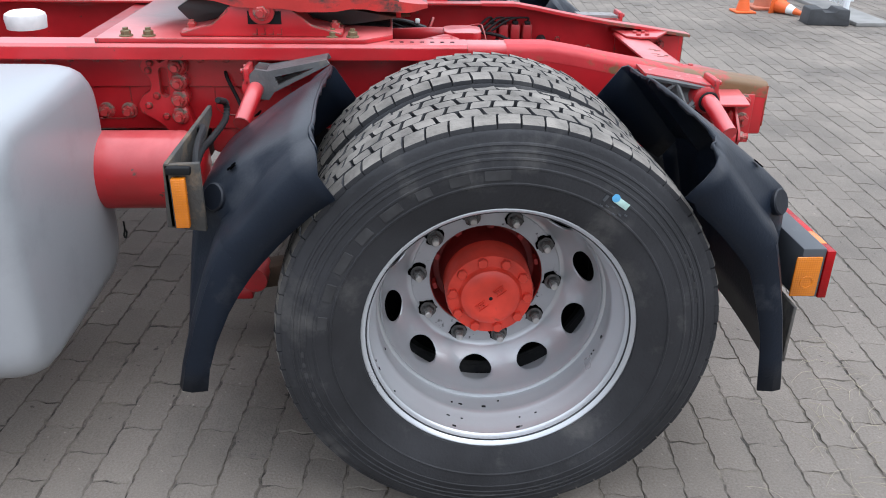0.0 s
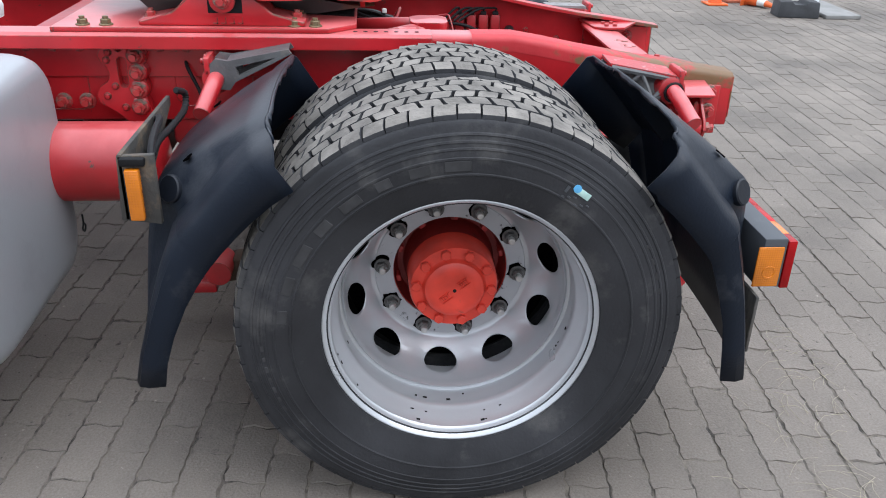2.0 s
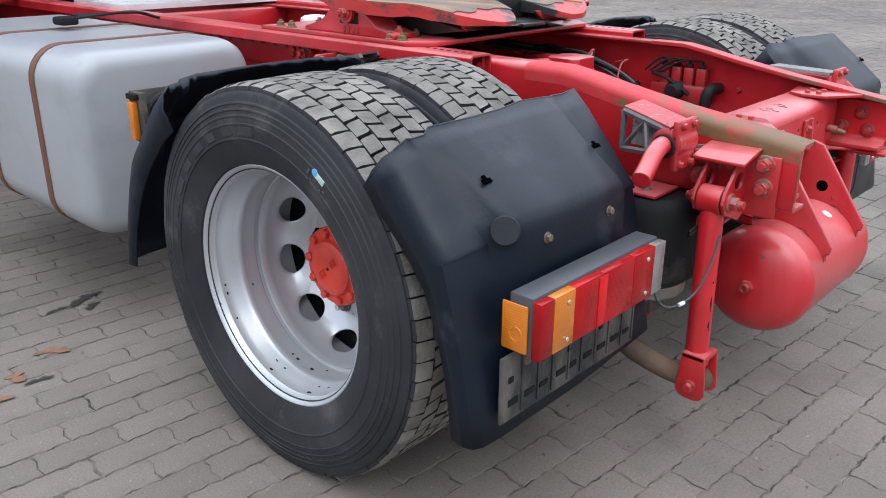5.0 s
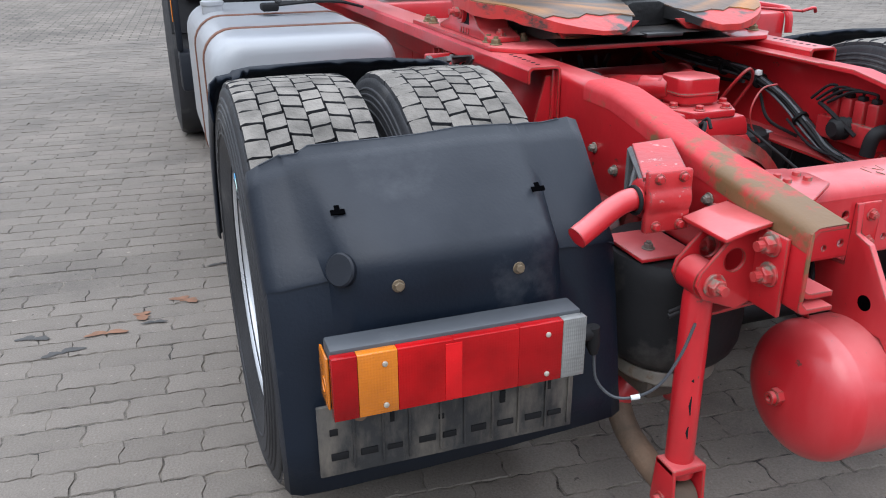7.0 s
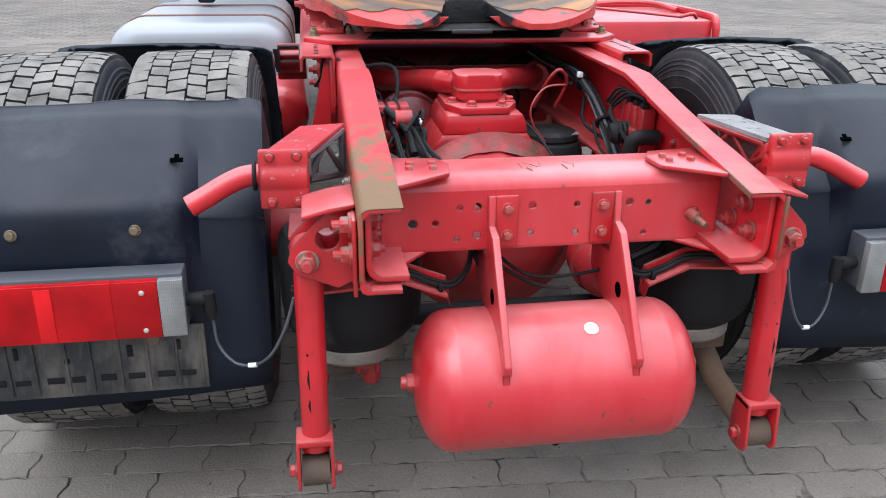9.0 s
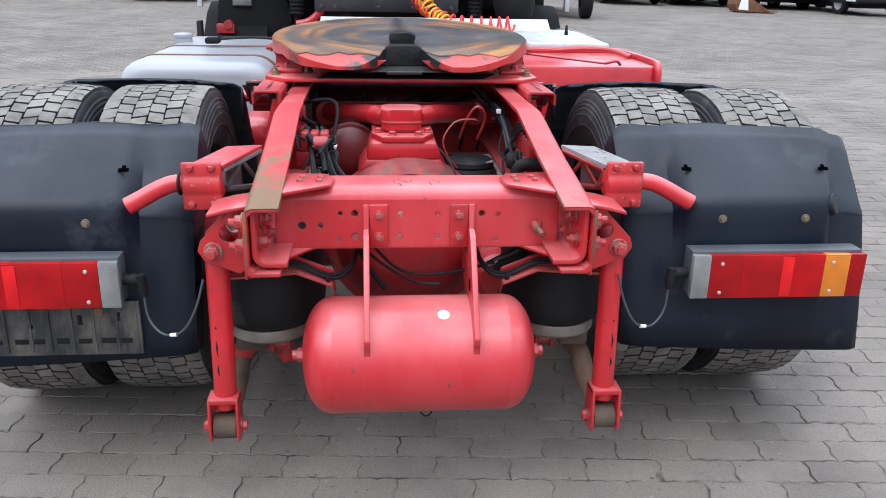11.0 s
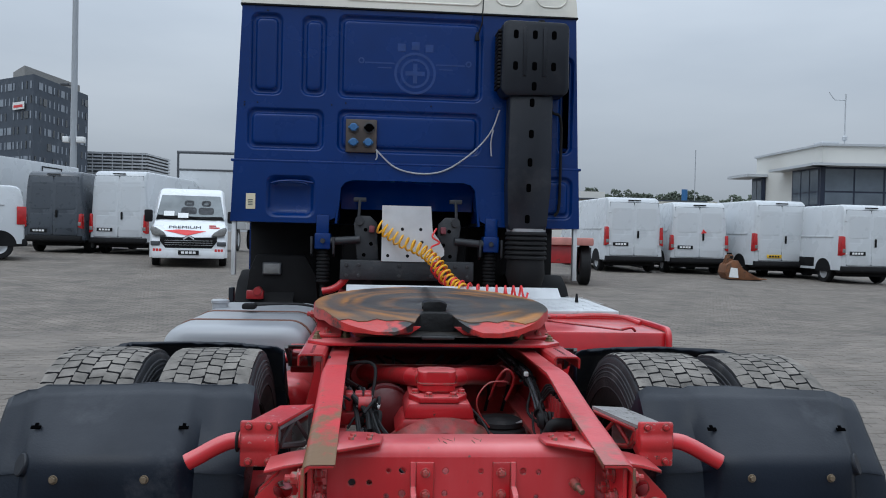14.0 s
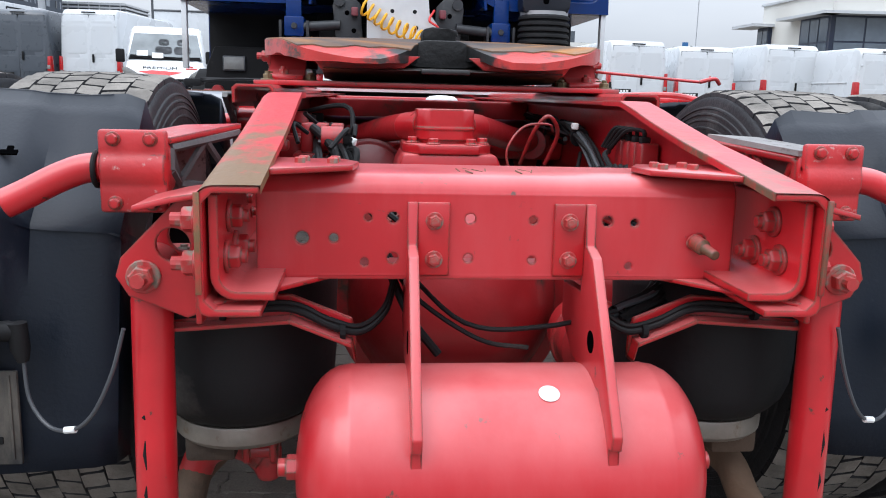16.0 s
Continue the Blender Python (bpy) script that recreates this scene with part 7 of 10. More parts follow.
box(bm, -0.055, 0.055, 0.40, 0.50, 1.012, 1.035, 0.01)
part("lock_jaw", bm, BLACKGREASE, plate, "greasy black locking jaw")
bm = bmesh.new()
prism(bm, [(0.17, 1.000), (0.30, 1.012), (0.50, 1.045), (0.80, 1.045), (0.84, 1.02), (0.80, 0.978), (0.34, 0.978), (0.24, 0.992)], "x", -0.30, 0.30, 0.006)
part("coupling_body", bm, GREASE, plate, "greasy dark ribs under the plate")
for s in SIDES:
    bm = bmesh.new()
    prism(bm, [(s * 0.06, 1.035), (s * 0.33, 1.035), (s * 0.30, 0.995), (s * 0.10, 1.005)], "y", 0.20, 0.215, 0.003)
    part("skirt_rib", bm, WORN_RED, plate)
bm = bmesh.new()
box(bm, -0.06, 0.06, 0.16, 0.24, 0.992, 1.004, 0.003)
part("cross_bar", bm, COUPLING_PAINT, plate)
bm = bmesh.new()
tube(bm, [(0.42, 0.62, 1.03), (0.60, 0.56, 1.015), (0.78, 0.50, 1.0)], 0.0045, 8)
tube(bm, smooth_path([(0.78, 0.50, 1.0), (0.82, 0.49, 1.01), (0.84, 0.50, 0.995)]), 0.006, 8)
part("release_handle", bm, RED, plate, "red release handle rod")

# ---- fuel tank ----
bm = bmesh.new()
sec = []
cx, cz, hx, hz, rad = -0.865, 0.632, 0.335, 0.304, 0.112
for qx, qz, a0 in ((1, 1, 0), (-1, 1, 90), (-1, -1, 180), (1, -1, 270)):
    for k in range(7):
        a = radians(a0 + k * 15)
        sec.append((cx + qx * (hx - rad) + rad * math.cos(a), cz + qz * (hz - rad) + rad * math.sin(a)))
rings = []
for y, k in ((1.006, 0.60), (1.004, 0.80), (1.006, 0.86), (1.012, 0.905), (1.026, 0.95), (1.045, 0.978), (1.075, 0.995), (1.11, 1.0), (2.30, 1.0), (2.33, 0.98), (2.35, 0.9)):
    rings.append([bm.verts.new((cx + (x - cx) * k, y, cz + (z - cz) * k)) for x, z in sec])
for a, b in zip(rings, rings[1:]):
    for k in range(len(a)):
        bm.faces.new((a[k], a[(k + 1) % len(a)], b[(k + 1) % len(a)], b[k]))
bm.faces.new(rings[0])
bm.faces.new(rings[-1][::-1])
tank = part("fuel_tank", bm, TANK, truck, "large pale grey fuel tank with rounded edges", smooth=45)
for y in (1.28, 1.72):
    bm = bmesh.new()
    rows = []
    for dy in (-0.018, 0.018):
        rows.append([bm.verts.new((cx + (x - cx) * 1.012, y + dy, cz + (z - cz) * 1.012)) for x, z in sec])
    n = len(sec)
    for k in range(n):
        bm.faces.new((rows[0][k], rows[0][(k + 1) % n], rows[1][(k + 1) % n], rows[1][k]))
    st = part("strap", bm, STRAP, tank, "brown tank strap")
    st.modifiers.new("thickness", "SOLIDIFY").thickness = 0.005
bm = bmesh.new()
lathe(bm, [(0.955, 0.045), (0.985, 0.045), (0.992, 0.05), (1.005, 0.05), (1.010, 0.042), (1.010, 0.001)], "z", (-1.10, 1.95, -0.03), 24)
part("filler_cap", bm, TANK, tank, "round grey filler cap")
bm = bmesh.new()
box(bm, -0.93, -0.86, 1.62, 1.70, 0.955, 0.985, 0.01)
part("tank_sender", bm, DARK, tank)
for i in range(4):
    bm = bmesh.new()
    tube(bm, smooth_path([(-0.87, 1.66, 0.975 + 0.004 * i), (-0.75, 1.64 + 0.01 * i, 0.985), (-0.62, 1.66 - 0.012 * i, 0.985), (-0.52, 1.70, 0.96), (-0.42, 1.72, 0.93)]), 0.006, 6)
    part("cable", bm, RUBBER, truck)
# red battery and storage box on the right
bm = bmesh.new()
box(bm, 0.50, 1.16, 1.00, 2.05, 0.42, 0.935, 0.02)
rb = part("storage_box", bm, RED, truck, "red steel box beside the frame")
bm = bmesh.new()
for p in ([(0.55, 1.02), (1.16, 1.02)],):
    tube(bm, smooth_path([(0.62, 1.58, 0.945), (1.08, 1.58, 0.945), (1.150, 1.50, 0.945), (1.165, 1.08, 0.945), (1.165, 1.0, 0.93), (1.165, 0.985, 0.85)], 4), 0.016, 10)
part("edge_rail", bm, RED, rb)
bm = bmesh.new()
tube(bm, smooth_path([(0.80, 1.54, 0.95), (0.94, 1.48, 0.965), (1.06, 1.40, 0.965), (1.13, 1.30, 0.945)], 5), 0.012, 8)
part("handle", bm, RED, rb)

# white chequered walkway behind the cab
bm = bmesh.new()
prism(bm, [(-0.42, 2.62), (-0.42, 2.10), (0.62, 2.10), (0.70, 1.63), (1.115, 1.63), (1.15, 2.46), (1.12, 2.62)], "z", 0.950, 0.975, 0.003)
walkway = part("walkway_plate", bm, ALU, truck, "pale chequered walkway plate")
bm = bmesh.new()
for i in range(22):
    for j in range(12):
        x, y = -0.40 + i * 0.074, 2.13 + j * 0.05
        dx = 0.014 if (i + j) % 2 else 0.004
        dy = 0.004 if (i + j) % 2 else 0.014
        prism(bm, [(x - dx, y), (x, y - dy), (x + dx, y), (x, y + dy)], "z", 0.975, 0.9765)
studs = part("chequer_studs", bm, ALU, walkway)
tagged(studs, kind="stuff")

bm = bmesh.new()
prism(bm, [(2.44, 0.976), (2.56, 1.040), (2.566, 1.036), (2.452, 0.976)], "x", -0.41, 0.98)
part("upstand", bm, ALU, walkway, "sloping upstand at the back of the walkway")
bm = bmesh.new()
for i in range(7):
    for j in range(9):
        x, y = 0.72 + i * 0.058, 1.67 + j * 0.05
        dx = 0.014 if (i + j) % 2 else 0.004
        dy = 0.004 if (i + j) % 2 else 0.014
        prism(bm, [(x - dx, y), (x, y - dy), (x + dx, y), (x, y + dy)], "z", 0.975, 0.9765)
tagged(part("chequer_studs", bm, ALU, walkway), kind="stuff")
bm = bmesh.new()
tube(bm, [(1.02, 2.20, 0.975), (1.02, 2.20, 1.03)], [0.012, 0.006], 8)
part("peg", bm, DARK, walkway)

# ---- cab ----
CAB_Y = 3.12


def cab_half(z):
    return 1.252 - 0.055 * max(0, (z - 1.44)) / 1.54


bm = bmesh.new()
prof = [(CAB_Y, 1.44), (CAB_Y, 2.98), (CAB_Y + 2.05, 2.98), (CAB_Y + 2.22, 2.2), (CAB_Y + 2.25, 1.0), (CAB_Y + 0.9, 1.0), (CAB_Y + 0.9, 1.44)]
L, Rr = [], []
for y, z in prof:
    L.append(bm.verts.new((-cab_half(z), y, z)))
    Rr.append(bm.verts.new((cab_half(z), y, z)))
n = len(prof)
for i in range(n):
    if i != 0:
        bm.faces.new((L[i], L[(i + 1) % n], Rr[(i + 1) % n], Rr[i]))
bm.faces.new(L[::-1])
bm.faces.new(Rr)
cab = part("cab", bm, BLUE, truck, "tall deep blue sleeper cab with a white roof")


# rear wall with the arch over the engine tunnel
hw = cab_half
PANELS = ((-1.14, -0.905, 2.335, 2.925), (-0.785, -0.595, 2.338, 2.915), (-0.528, 0.525, 2.33, 2.935), (-1.157, -0.605, 1.950, 2.255), (-0.524, 0.523, 1.945, 2.262), (1.075, 1.195, 1.97, 2.70))
LOW_PANELS = ((-1.010, -0.660, 1.474, 1.778), (0.95, 1.20, 1.50, 1.82))
bm = bmesh.new()
holed(bm, [(-hw(1.87), 1.875), (hw(1.87), 1.875), (hw(2.98), 2.98), (-hw(2.98), 2.98)], [rounded(*q, 0.06) for q in PANELS], "y", CAB_Y, CAB_Y + 0.035)
part("rear_wall", bm, BLUE, cab)
arch = [(-hw(1.44), 1.44), (-0.66, 1.44), (-0.62, 1.46), (-0.56, 1.46), (-0.52, 1.48), (-0.49, 1.70), (-0.46, 1.745), (-0.40, 1.765), (0.40, 1.765), (0.46, 1.745), (0.49, 1.70), (0.52, 1.48), (0.56, 1.46), (0.62, 1.46), (0.66, 1.44), (hw(1.44), 1.44), (hw(1.87), 1.865), (-hw(1.87), 1.865)]
bm = bmesh.new()
holed(bm, arch, [rounded(*q, 0.06) for q in LOW_PANELS], "y", CAB_Y - 0.02, CAB_Y + 0.035)
part("lower_rear_wall", bm, BLUE, cab)
bm = bmesh.new()
box(bm, -1.256, 1.256, CAB_Y - 0.022, CAB_Y + 0.02, 1.862, 1.882, 0.006)
part("seam", bm, BLUE, cab)


def pressing(x0, x1, z0, z1, r=0.06, y=None):
    """A pressed field: a soft-edged trough round a raised middle."""
    y = CAB_Y if y is None else y
    bm = bmesh.new()
    loops = []
    for ins, dy in ((0.0, 0.0), (0.004, 0.001), (0.010, 0.007), (0.017, 0.017), (0.023, 0.021), (0.036, 0.021), (0.041, 0.018), (0.048, 0.007), (0.054, 0.002), (0.060, 0.0005), (0.075, 0.0)):
        ins = min(ins, (x1 - x0) * 0.46)
        loops.append([bm.verts.new((x, y + dy, z)) for x, z in rounded(x0 + ins, x1 - ins, z0 + ins, z1 - ins, max(0.004, r - ins * 0.6))])
    n = len(loops[0])
    for a, b in zip(loops, loops[1:]):
        for k in range(n):
            bm.faces.new((a[k], a[(k + 1) % n], b[(k + 1) % n], b[k]))
    bm.faces.new(loops[-1])
    bmesh.ops.remove_doubles(bm, verts=bm.verts, dist=0.0002)
    part("pressed_panel", bm, BLUE, cab, smooth=60)


for q in PANELS:
    pressing(*q)
pressing(*LOW_PANELS[1], y=CAB_Y - 0.02)
# dished pocket with a grab lip low on the wall
bm = bmesh.new()
px0, px1, pz0, pz1 = LOW_PANELS[0]
loops = []
for ins, dy, up in ((0.0, -0.02, 0.0), (0.006, -0.018, 0.0), (0.022, 0.004, 0.0), (0.045, 0.030, -0.004), (0.075, 0.040, -0.010), (0.11, 0.042, -0.016)):
    loops.append([bm.verts.new((x, CAB_Y + dy, z + up)) for x, z in rounded(px0 + ins, px1 - ins, pz0 + ins, pz1 - ins, max(0.02, 0.06 - ins * 0.2))])
n = len(loops[0])
for a, b in zip(loops, loops[1:]):
    for k in range(n):
        bm.faces.new((a[k], a[(k + 1) % n], b[(k + 1) % n], b[k]))
bm.faces.new(loops[-1])
pocket = part("pressed_pocket", bm, BLUE, cab, smooth=60)
bm = bmesh.new()
tube(bm, smooth_path([(-0.955, CAB_Y + 0.004, 1.712), (-0.92, CAB_Y - 0.004, 1.724), (-0.84, CAB_Y - 0.006, 1.728), (-0.76, CAB_Y - 0.004, 1.724), (-0.72, CAB_Y + 0.004, 1.712)]), 0.009, 8)
part("grab_lip", bm, BLUE, pocket)
for x, z in ((-1.17, 2.285), (-1.08, 2.285), (-0.56, 2.285), (-0.46, 2.30), (-1.02, 2.935), (0.60, 2.30), (0.15, 2.30), (-1.17, 2.265)):
    put_bolt(RIVET_CAB, cab, (x, CAB_Y, z), (0, -1, 0), "rivet")
# faint painted mark: ring, cross and wings in a paler blue
FADED = material("faded_blue_mark", (0.005, 0.035, 0.165), 0.45, vary=0.2, scale=20)
bm = bmesh.new()
for r0, r1 in ((0.150, 0.132), (0.105, 0.088)):
    lathe(bm, [(CAB_Y - 0.0002, r0), (CAB_Y - 0.0016, r0), (CAB_Y - 0.0016, r1), (CAB_Y - 0.0002, r1)], "y", (0.03, 0, 2.53), 48, closed=True)
box(bm, 0.015, 0.045, CAB_Y - 0.0016, CAB_Y - 0.0002, 2.46, 2.60)
box(bm, -0.04, 0.10, CAB_Y - 0.0018, CAB_Y - 0.0004, 2.515, 2.545)
for s in SIDES:
    box(bm, min(0.03 + s * 0.15, 0.03 + s * 0.36), max(0.03 + s * 0.15, 0.03 + s * 0.36), CAB_Y - 0.0016, CAB_Y - 0.0002, 2.592, 2.602)
    box(bm, min(0.03 + s * 0.17, 0.03 + s * 0.27), max(0.03 + s * 0.17, 0.03 + s * 0.27), CAB_Y - 0.0016, CAB_Y - 0.0002, 2.560, 2.568)
    lathe(bm, [(CAB_Y - 0.0002, 0.022), (CAB_Y - 0.0016, 0.022), (CAB_Y - 0.0016, 0.012), (CAB_Y - 0.0002, 0.012)], "y", (0.03 + s * 0.385, 0, 2.61), 16, closed=True)
for k in (-1, 0, 1):
    box(bm, 0.03 + k * 0.10 - 0.028, 0.03 + k * 0.10 + 0.028, CAB_Y - 0.0016, CAB_Y - 0.0002, 2.70 - 0.015 * abs(k), 2.755 - 0.015 * abs(k))
part("faded_mark", bm, FADED, cab, "faded round mark with wings", smooth=0)
# white high roof
bm = bmesh.new()
rows = []
for z, dx, dy in ((2.975, 0.008, 0.0), (3.04, 0.004, 0.0), (3.10, -0.004, 0.002), (3.22, -0.02, 0.012), (3.42, -0.08, 0.05), (3.58, -0.2, 0.16), (3.62, -0.4, 0.35)):
    w_ = hw(2.98) + dx
    rows.append([bm.verts.new(p) for p in ((-w_, CAB_Y + dy - 0.006, z), (w_, CAB_Y + dy - 0.006, z), (w_, CAB_Y + 2.0 - dy, z), (-w_, CAB_Y + 2.0 - dy, z))])
for a, b in zip(rows, rows[1:]):
    for k in range(4):
        bm.faces.new((a[k], a[(k + 1) % 4], b[(k + 1) % 4], b[k]))
bm.faces.new(rows[-1])
bm.faces.new(rows[0][::-1])
roof = part("roof", bm, CREAM, cab, "off-white raised roof")
bm = bmesh.new()
box(bm, -hw(2.98) - 0.012, hw(2.98) + 0.012, CAB_Y - 0.014, CAB_Y + 0.05, 2.966, 2.980, 0.004)
part("roof_seam", bm, DARK, roof)
for x0, x1 in ((-0.80, -0.60), (-1.12, -0.90), (0.60, 0.80), (0.90, 1.12)):
    bm = bmesh.new()
    rim_pts = rounded(x0, x1, 3.045, 3.22, 0.07)
    tube(bm, [(x, CAB_Y - 0.006 + 0.10 * max(0.0, z - 3.10), z) for x, z in rim_pts + rim_pts[:1]], 0.007, 8)
    part("roof_dimple", bm, CREAM, roof, smooth=60)
bm = bmesh.new()
rim_pts = rounded(-0.50, 0.50, 3.035, 3.30, 0.06)
tube(bm, [(x, CAB_Y - 0.006 + 0.10 * max(0.0, z - 3.10), z) for x, z in rim_pts + rim_pts[:1]], 0.008, 8)
part("roof_panel_rim", bm, CREAM, roof)
# electric sockets on a worn plate
bm = bmesh.new()
box(bm, -0.455, -0.235, CAB_Y - 0.035, CAB_Y - 0.002, 1.95, 2.185, 0.006)
sock = part("socket_plate", bm, material("brown_worn_plate", (0.060, 0.046, 0.039), 0.6, vary=0.3, scale=12, dirt=(0.11, 0.085, 0.07), dirt_amount=0.4), cab, "brown worn plate with four sockets")
for x, z, mat in ((-0.40, 2.125, BLUEPLUG), (-0.29, 2.125, DARK), (-0.40, 2.02, BLUEPLUG), (-0.295, 2.02, BLUEPLUG)):
    bm = bmesh.new()
    lathe(bm, [(CAB_Y - 0.036, 0.040), (CAB_Y - 0.046, 0.039), (CAB_Y - 0.048, 0.031)], "y", (x, 0, z), 20)
    so = part("socket", bm, CHASSISGREY, sock)
    bm = bmesh.new()
    lathe(bm, [(CAB_Y - 0.047, 0.030), (CAB_Y - 0.068, 0.027), (CAB_Y - 0.072, 0.022), (CAB_Y - 0.072, 0.001)], "y", (x, 0, z), 20)
    box(bm, x - 0.036, x + 0.036, CAB_Y - 0.056, CAB_Y - 0.048, z - 0.008, z + 0.008, 0.002)
    part("cap", bm, mat if mat is BLUEPLUG else HOLE_SHADE, so)
bm = bmesh.new()
tube(bm, smooth_path([(-0.24, CAB_Y - 0.04, 1.97), (-0.10, CAB_Y - 0.03, 1.85), (0.08, CAB_Y - 0.03, 1.81), (0.26, CAB_Y - 0.03, 1.84), (0.45, CAB_Y - 0.03, 1.97), (0.58, CAB_Y - 0.04, 2.12), (0.64, CAB_Y - 0.06, 2.28)]), 0.006, 6)
tube(bm, smooth_path([(0.60, CAB_Y - 0.05, 2.14), (0.585, CAB_Y - 0.04, 2.05), (0.59, CAB_Y - 0.04, 1.95)]), 0.005, 6)
tube(bm, smooth_path([(-0.235, CAB_Y - 0.04, 1.97), (-0.23, CAB_Y - 0.04, 1.92), (-0.24, CAB_Y - 0.04, 1.90)]), 0.005, 6)
part("rope", bm, material("grey_rope", (0.36, 0.37, 0.40), 0.8, vary=0.2, scale=60), cab, "slack grey rope")
# aerial
bm = bmesh.new()
tube(bm, [(0.47, CAB_Y - 0.02, 2.80), (0.50, CAB_Y - 0.05, 2.90), (0.53, CAB_Y - 0.05, 3.75)], [0.006, 0.005, 0.003], 6)
lathe(bm, [(2.78, 0.018), (2.82, 0.014), (2.84, 0.006)], "z", (0.47, CAB_Y - 0.02, 0), 12)
part("aerial", bm, DARK, cab)
# paper notice and handle recess
bm = bmesh.new()
box(bm, -1.145, -1.08, CAB_Y - 0.0235, CAB_Y - 0.0205, 1.53, 1.64)
nt_ = part("notice", bm, material("cream_notice", (0.62, 0.56, 0.40), 0.6, vary=0.1), cab, "small cream notice")
bm = bmesh.new()
for i in range(4):
    box(bm, -1.13, -1.098, CAB_Y - 0.0245, CAB_Y - 0.0233, 1.555 + i * 0.012, 1.561 + i * 0.012)
part("notice_bars", bm, LAMPGREY, nt_)
bm = bmesh.new()
tube(bm, smooth_path([(-0.97, CAB_Y - 0.025, 1.715), (-0.90, CAB_Y - 0.045, 1.73), (-0.78, CAB_Y - 0.045, 1.735), (-0.68, CAB_Y - 0.025, 1.725)]), 0.008, 8)
part("grab_handle", bm, BLUE, cab)
# air intake: ribbed head, tall duct and bellows
bm = bmesh.new()
prism(bm, [(0.625, 2.86), (0.66, 2.89), (1.075, 2.885), (1.10, 2.86), (1.105, 2.41), (1.08, 2.375), (0.66, 2.36), (0.62, 2.40)], "y", 2.90, CAB_Y - 0.01, 0.02)
intake = part("air_intake", bm, INTAKE, truck, "tall black plastic air intake on the cab's back")
bm = bmesh.new()
for i in range(16):
    box(bm, 0.600, 0.632, 2.93, CAB_Y - 0.02, 2.42 + i * 0.026, 2.436 + i * 0.026, 0.002)
part("intake_ribs", bm, DARK, intake)
bm = bmesh.new()
prism(bm, [(0.690, 2.38), (1.000, 2.38), (1.000, 1.75), (0.975, 1.46), (0.970, 1.42), (0.705, 1.42), (0.700, 1.46), (0.690, 1.75)], "y", 2.93, CAB_Y - 0.03, 0.018)
part("duct", bm, INTAKE, intake)
# dimples are flat black shapes that paint in their shade
for x, z in ((0.72, 2.79), (0.855, 2.79), (0.99, 2.79), (0.72, 2.57), (0.855, 2.57), (0.99, 2.57), (0.855, 2.43), (0.85, 2.32), (0.85, 2.10), (0.845, 1.90), (0.84, 1.72), (0.835, 1.50)):
    bm = bmesh.new()
    yy = 2.899 if z > 2.4 else 2.929
    prism(bm, rounded(x - 0.017, x + 0.017, z - 0.030, z + 0.030, 0.013, 3), "y", yy - 0.0015, yy + 0.004)
    part("dimple", bm, HOLE_SHADE, intake)
for x in (0.785, 0.925):
    bm = bmesh.new()
    box(bm, x - 0.012, x + 0.012, 2.892, 2.902, 2.50, 2.84, 0.003)
    part("rib", bm, INTAKE, intake)
bm = bmesh.new()
prof = [(1.42, 0.13)]
for i in range(6):
    z = 1.40 - i * 0.034
    prof += [(z, 0.150), (z - 0.012, 0.150), (z - 0.017, 0.133)]
prof += [(1.19, 0.135), (1.10, 0.14), (1.03, 0.12), (1.0, 0.08)]
lathe(bm, prof, "z", (0.845, 3.02, 0), 32)
part("bellows", bm, RUBBER, intake, "ribbed rubber bellows")
bm = bmesh.new()
tube(bm, [(0.845, 3.02, 1.410), (0.845, 3.02, 1.432)], 0.139, 32)
part("clamp_band", bm, CAST, intake, "worn metal clamp band")
bm = bmesh.new()
tube(bm, smooth_path([(0.99, CAB_Y - 0.03, 2.30), (1.04, CAB_Y - 0.05, 2.27), (1.09, CAB_Y - 0.05, 2.22), (1.095, CAB_Y - 0.05, 1.9), (1.09, CAB_Y - 0.05, 1.6), (1.06, CAB_Y - 0.05, 1.53)]), 0.011, 8)
part("pipe", bm, DARK, intake)
bm = bmesh.new()
lathe(bm, [(2.88, 0.03), (2.93, 0.025), (2.935, 0.001)], "z", (0.93, CAB_Y - 0.06, 0), 12)
part("intake_lug", bm, DARK, intake)

# under the cab: arch, wheel housings, springs, cross beam, sheet, hoses
for x0, x1, y0, y1, z0, z1 in ((-0.50, 0.50, 0.55, 0.6, 0.8, 1.80), (-1.22, -0.50, 0.75, 0.8, 0.55, 1.46), (0.50, 1.22, 0.75, 0.8, 0.55, 1.46), (-1.22, -0.5, 0.03, 0.8, 1.445, 1.465), (0.5, 1.22, 0.03, 0.8, 1.445, 1.465)):
    bm = bmesh.new()
    box(bm, x0, x1, CAB_Y + y0, CAB_Y + y1, z0, z1, 0.004)
    part("underbody", bm, DARK, truck, "dark underside of the cab")
# blue lining of the arch, rounded at its upper corners
bm = bmesh.new()
inner = [(-0.505, 1.44), (-0.48, 1.70), (-0.45, 1.735), (-0.395, 1.752), (0.395, 1.752), (0.45, 1.735), (0.48, 1.70), (0.505, 1.44)]
outer = [(-0.52, 1.44), (-0.495, 1.705), (-0.46, 1.748), (-0.40, 1.768), (0.40, 1.768), (0.46, 1.748), (0.495, 1.705), (0.52, 1.44)]
prism(bm, inner + outer[::-1], "y", CAB_Y - 0.028, CAB_Y + 0.42)
part("arch_lining", bm, BLUE, cab, "blue lining of the arch over the engine")
bm = bmesh.new()
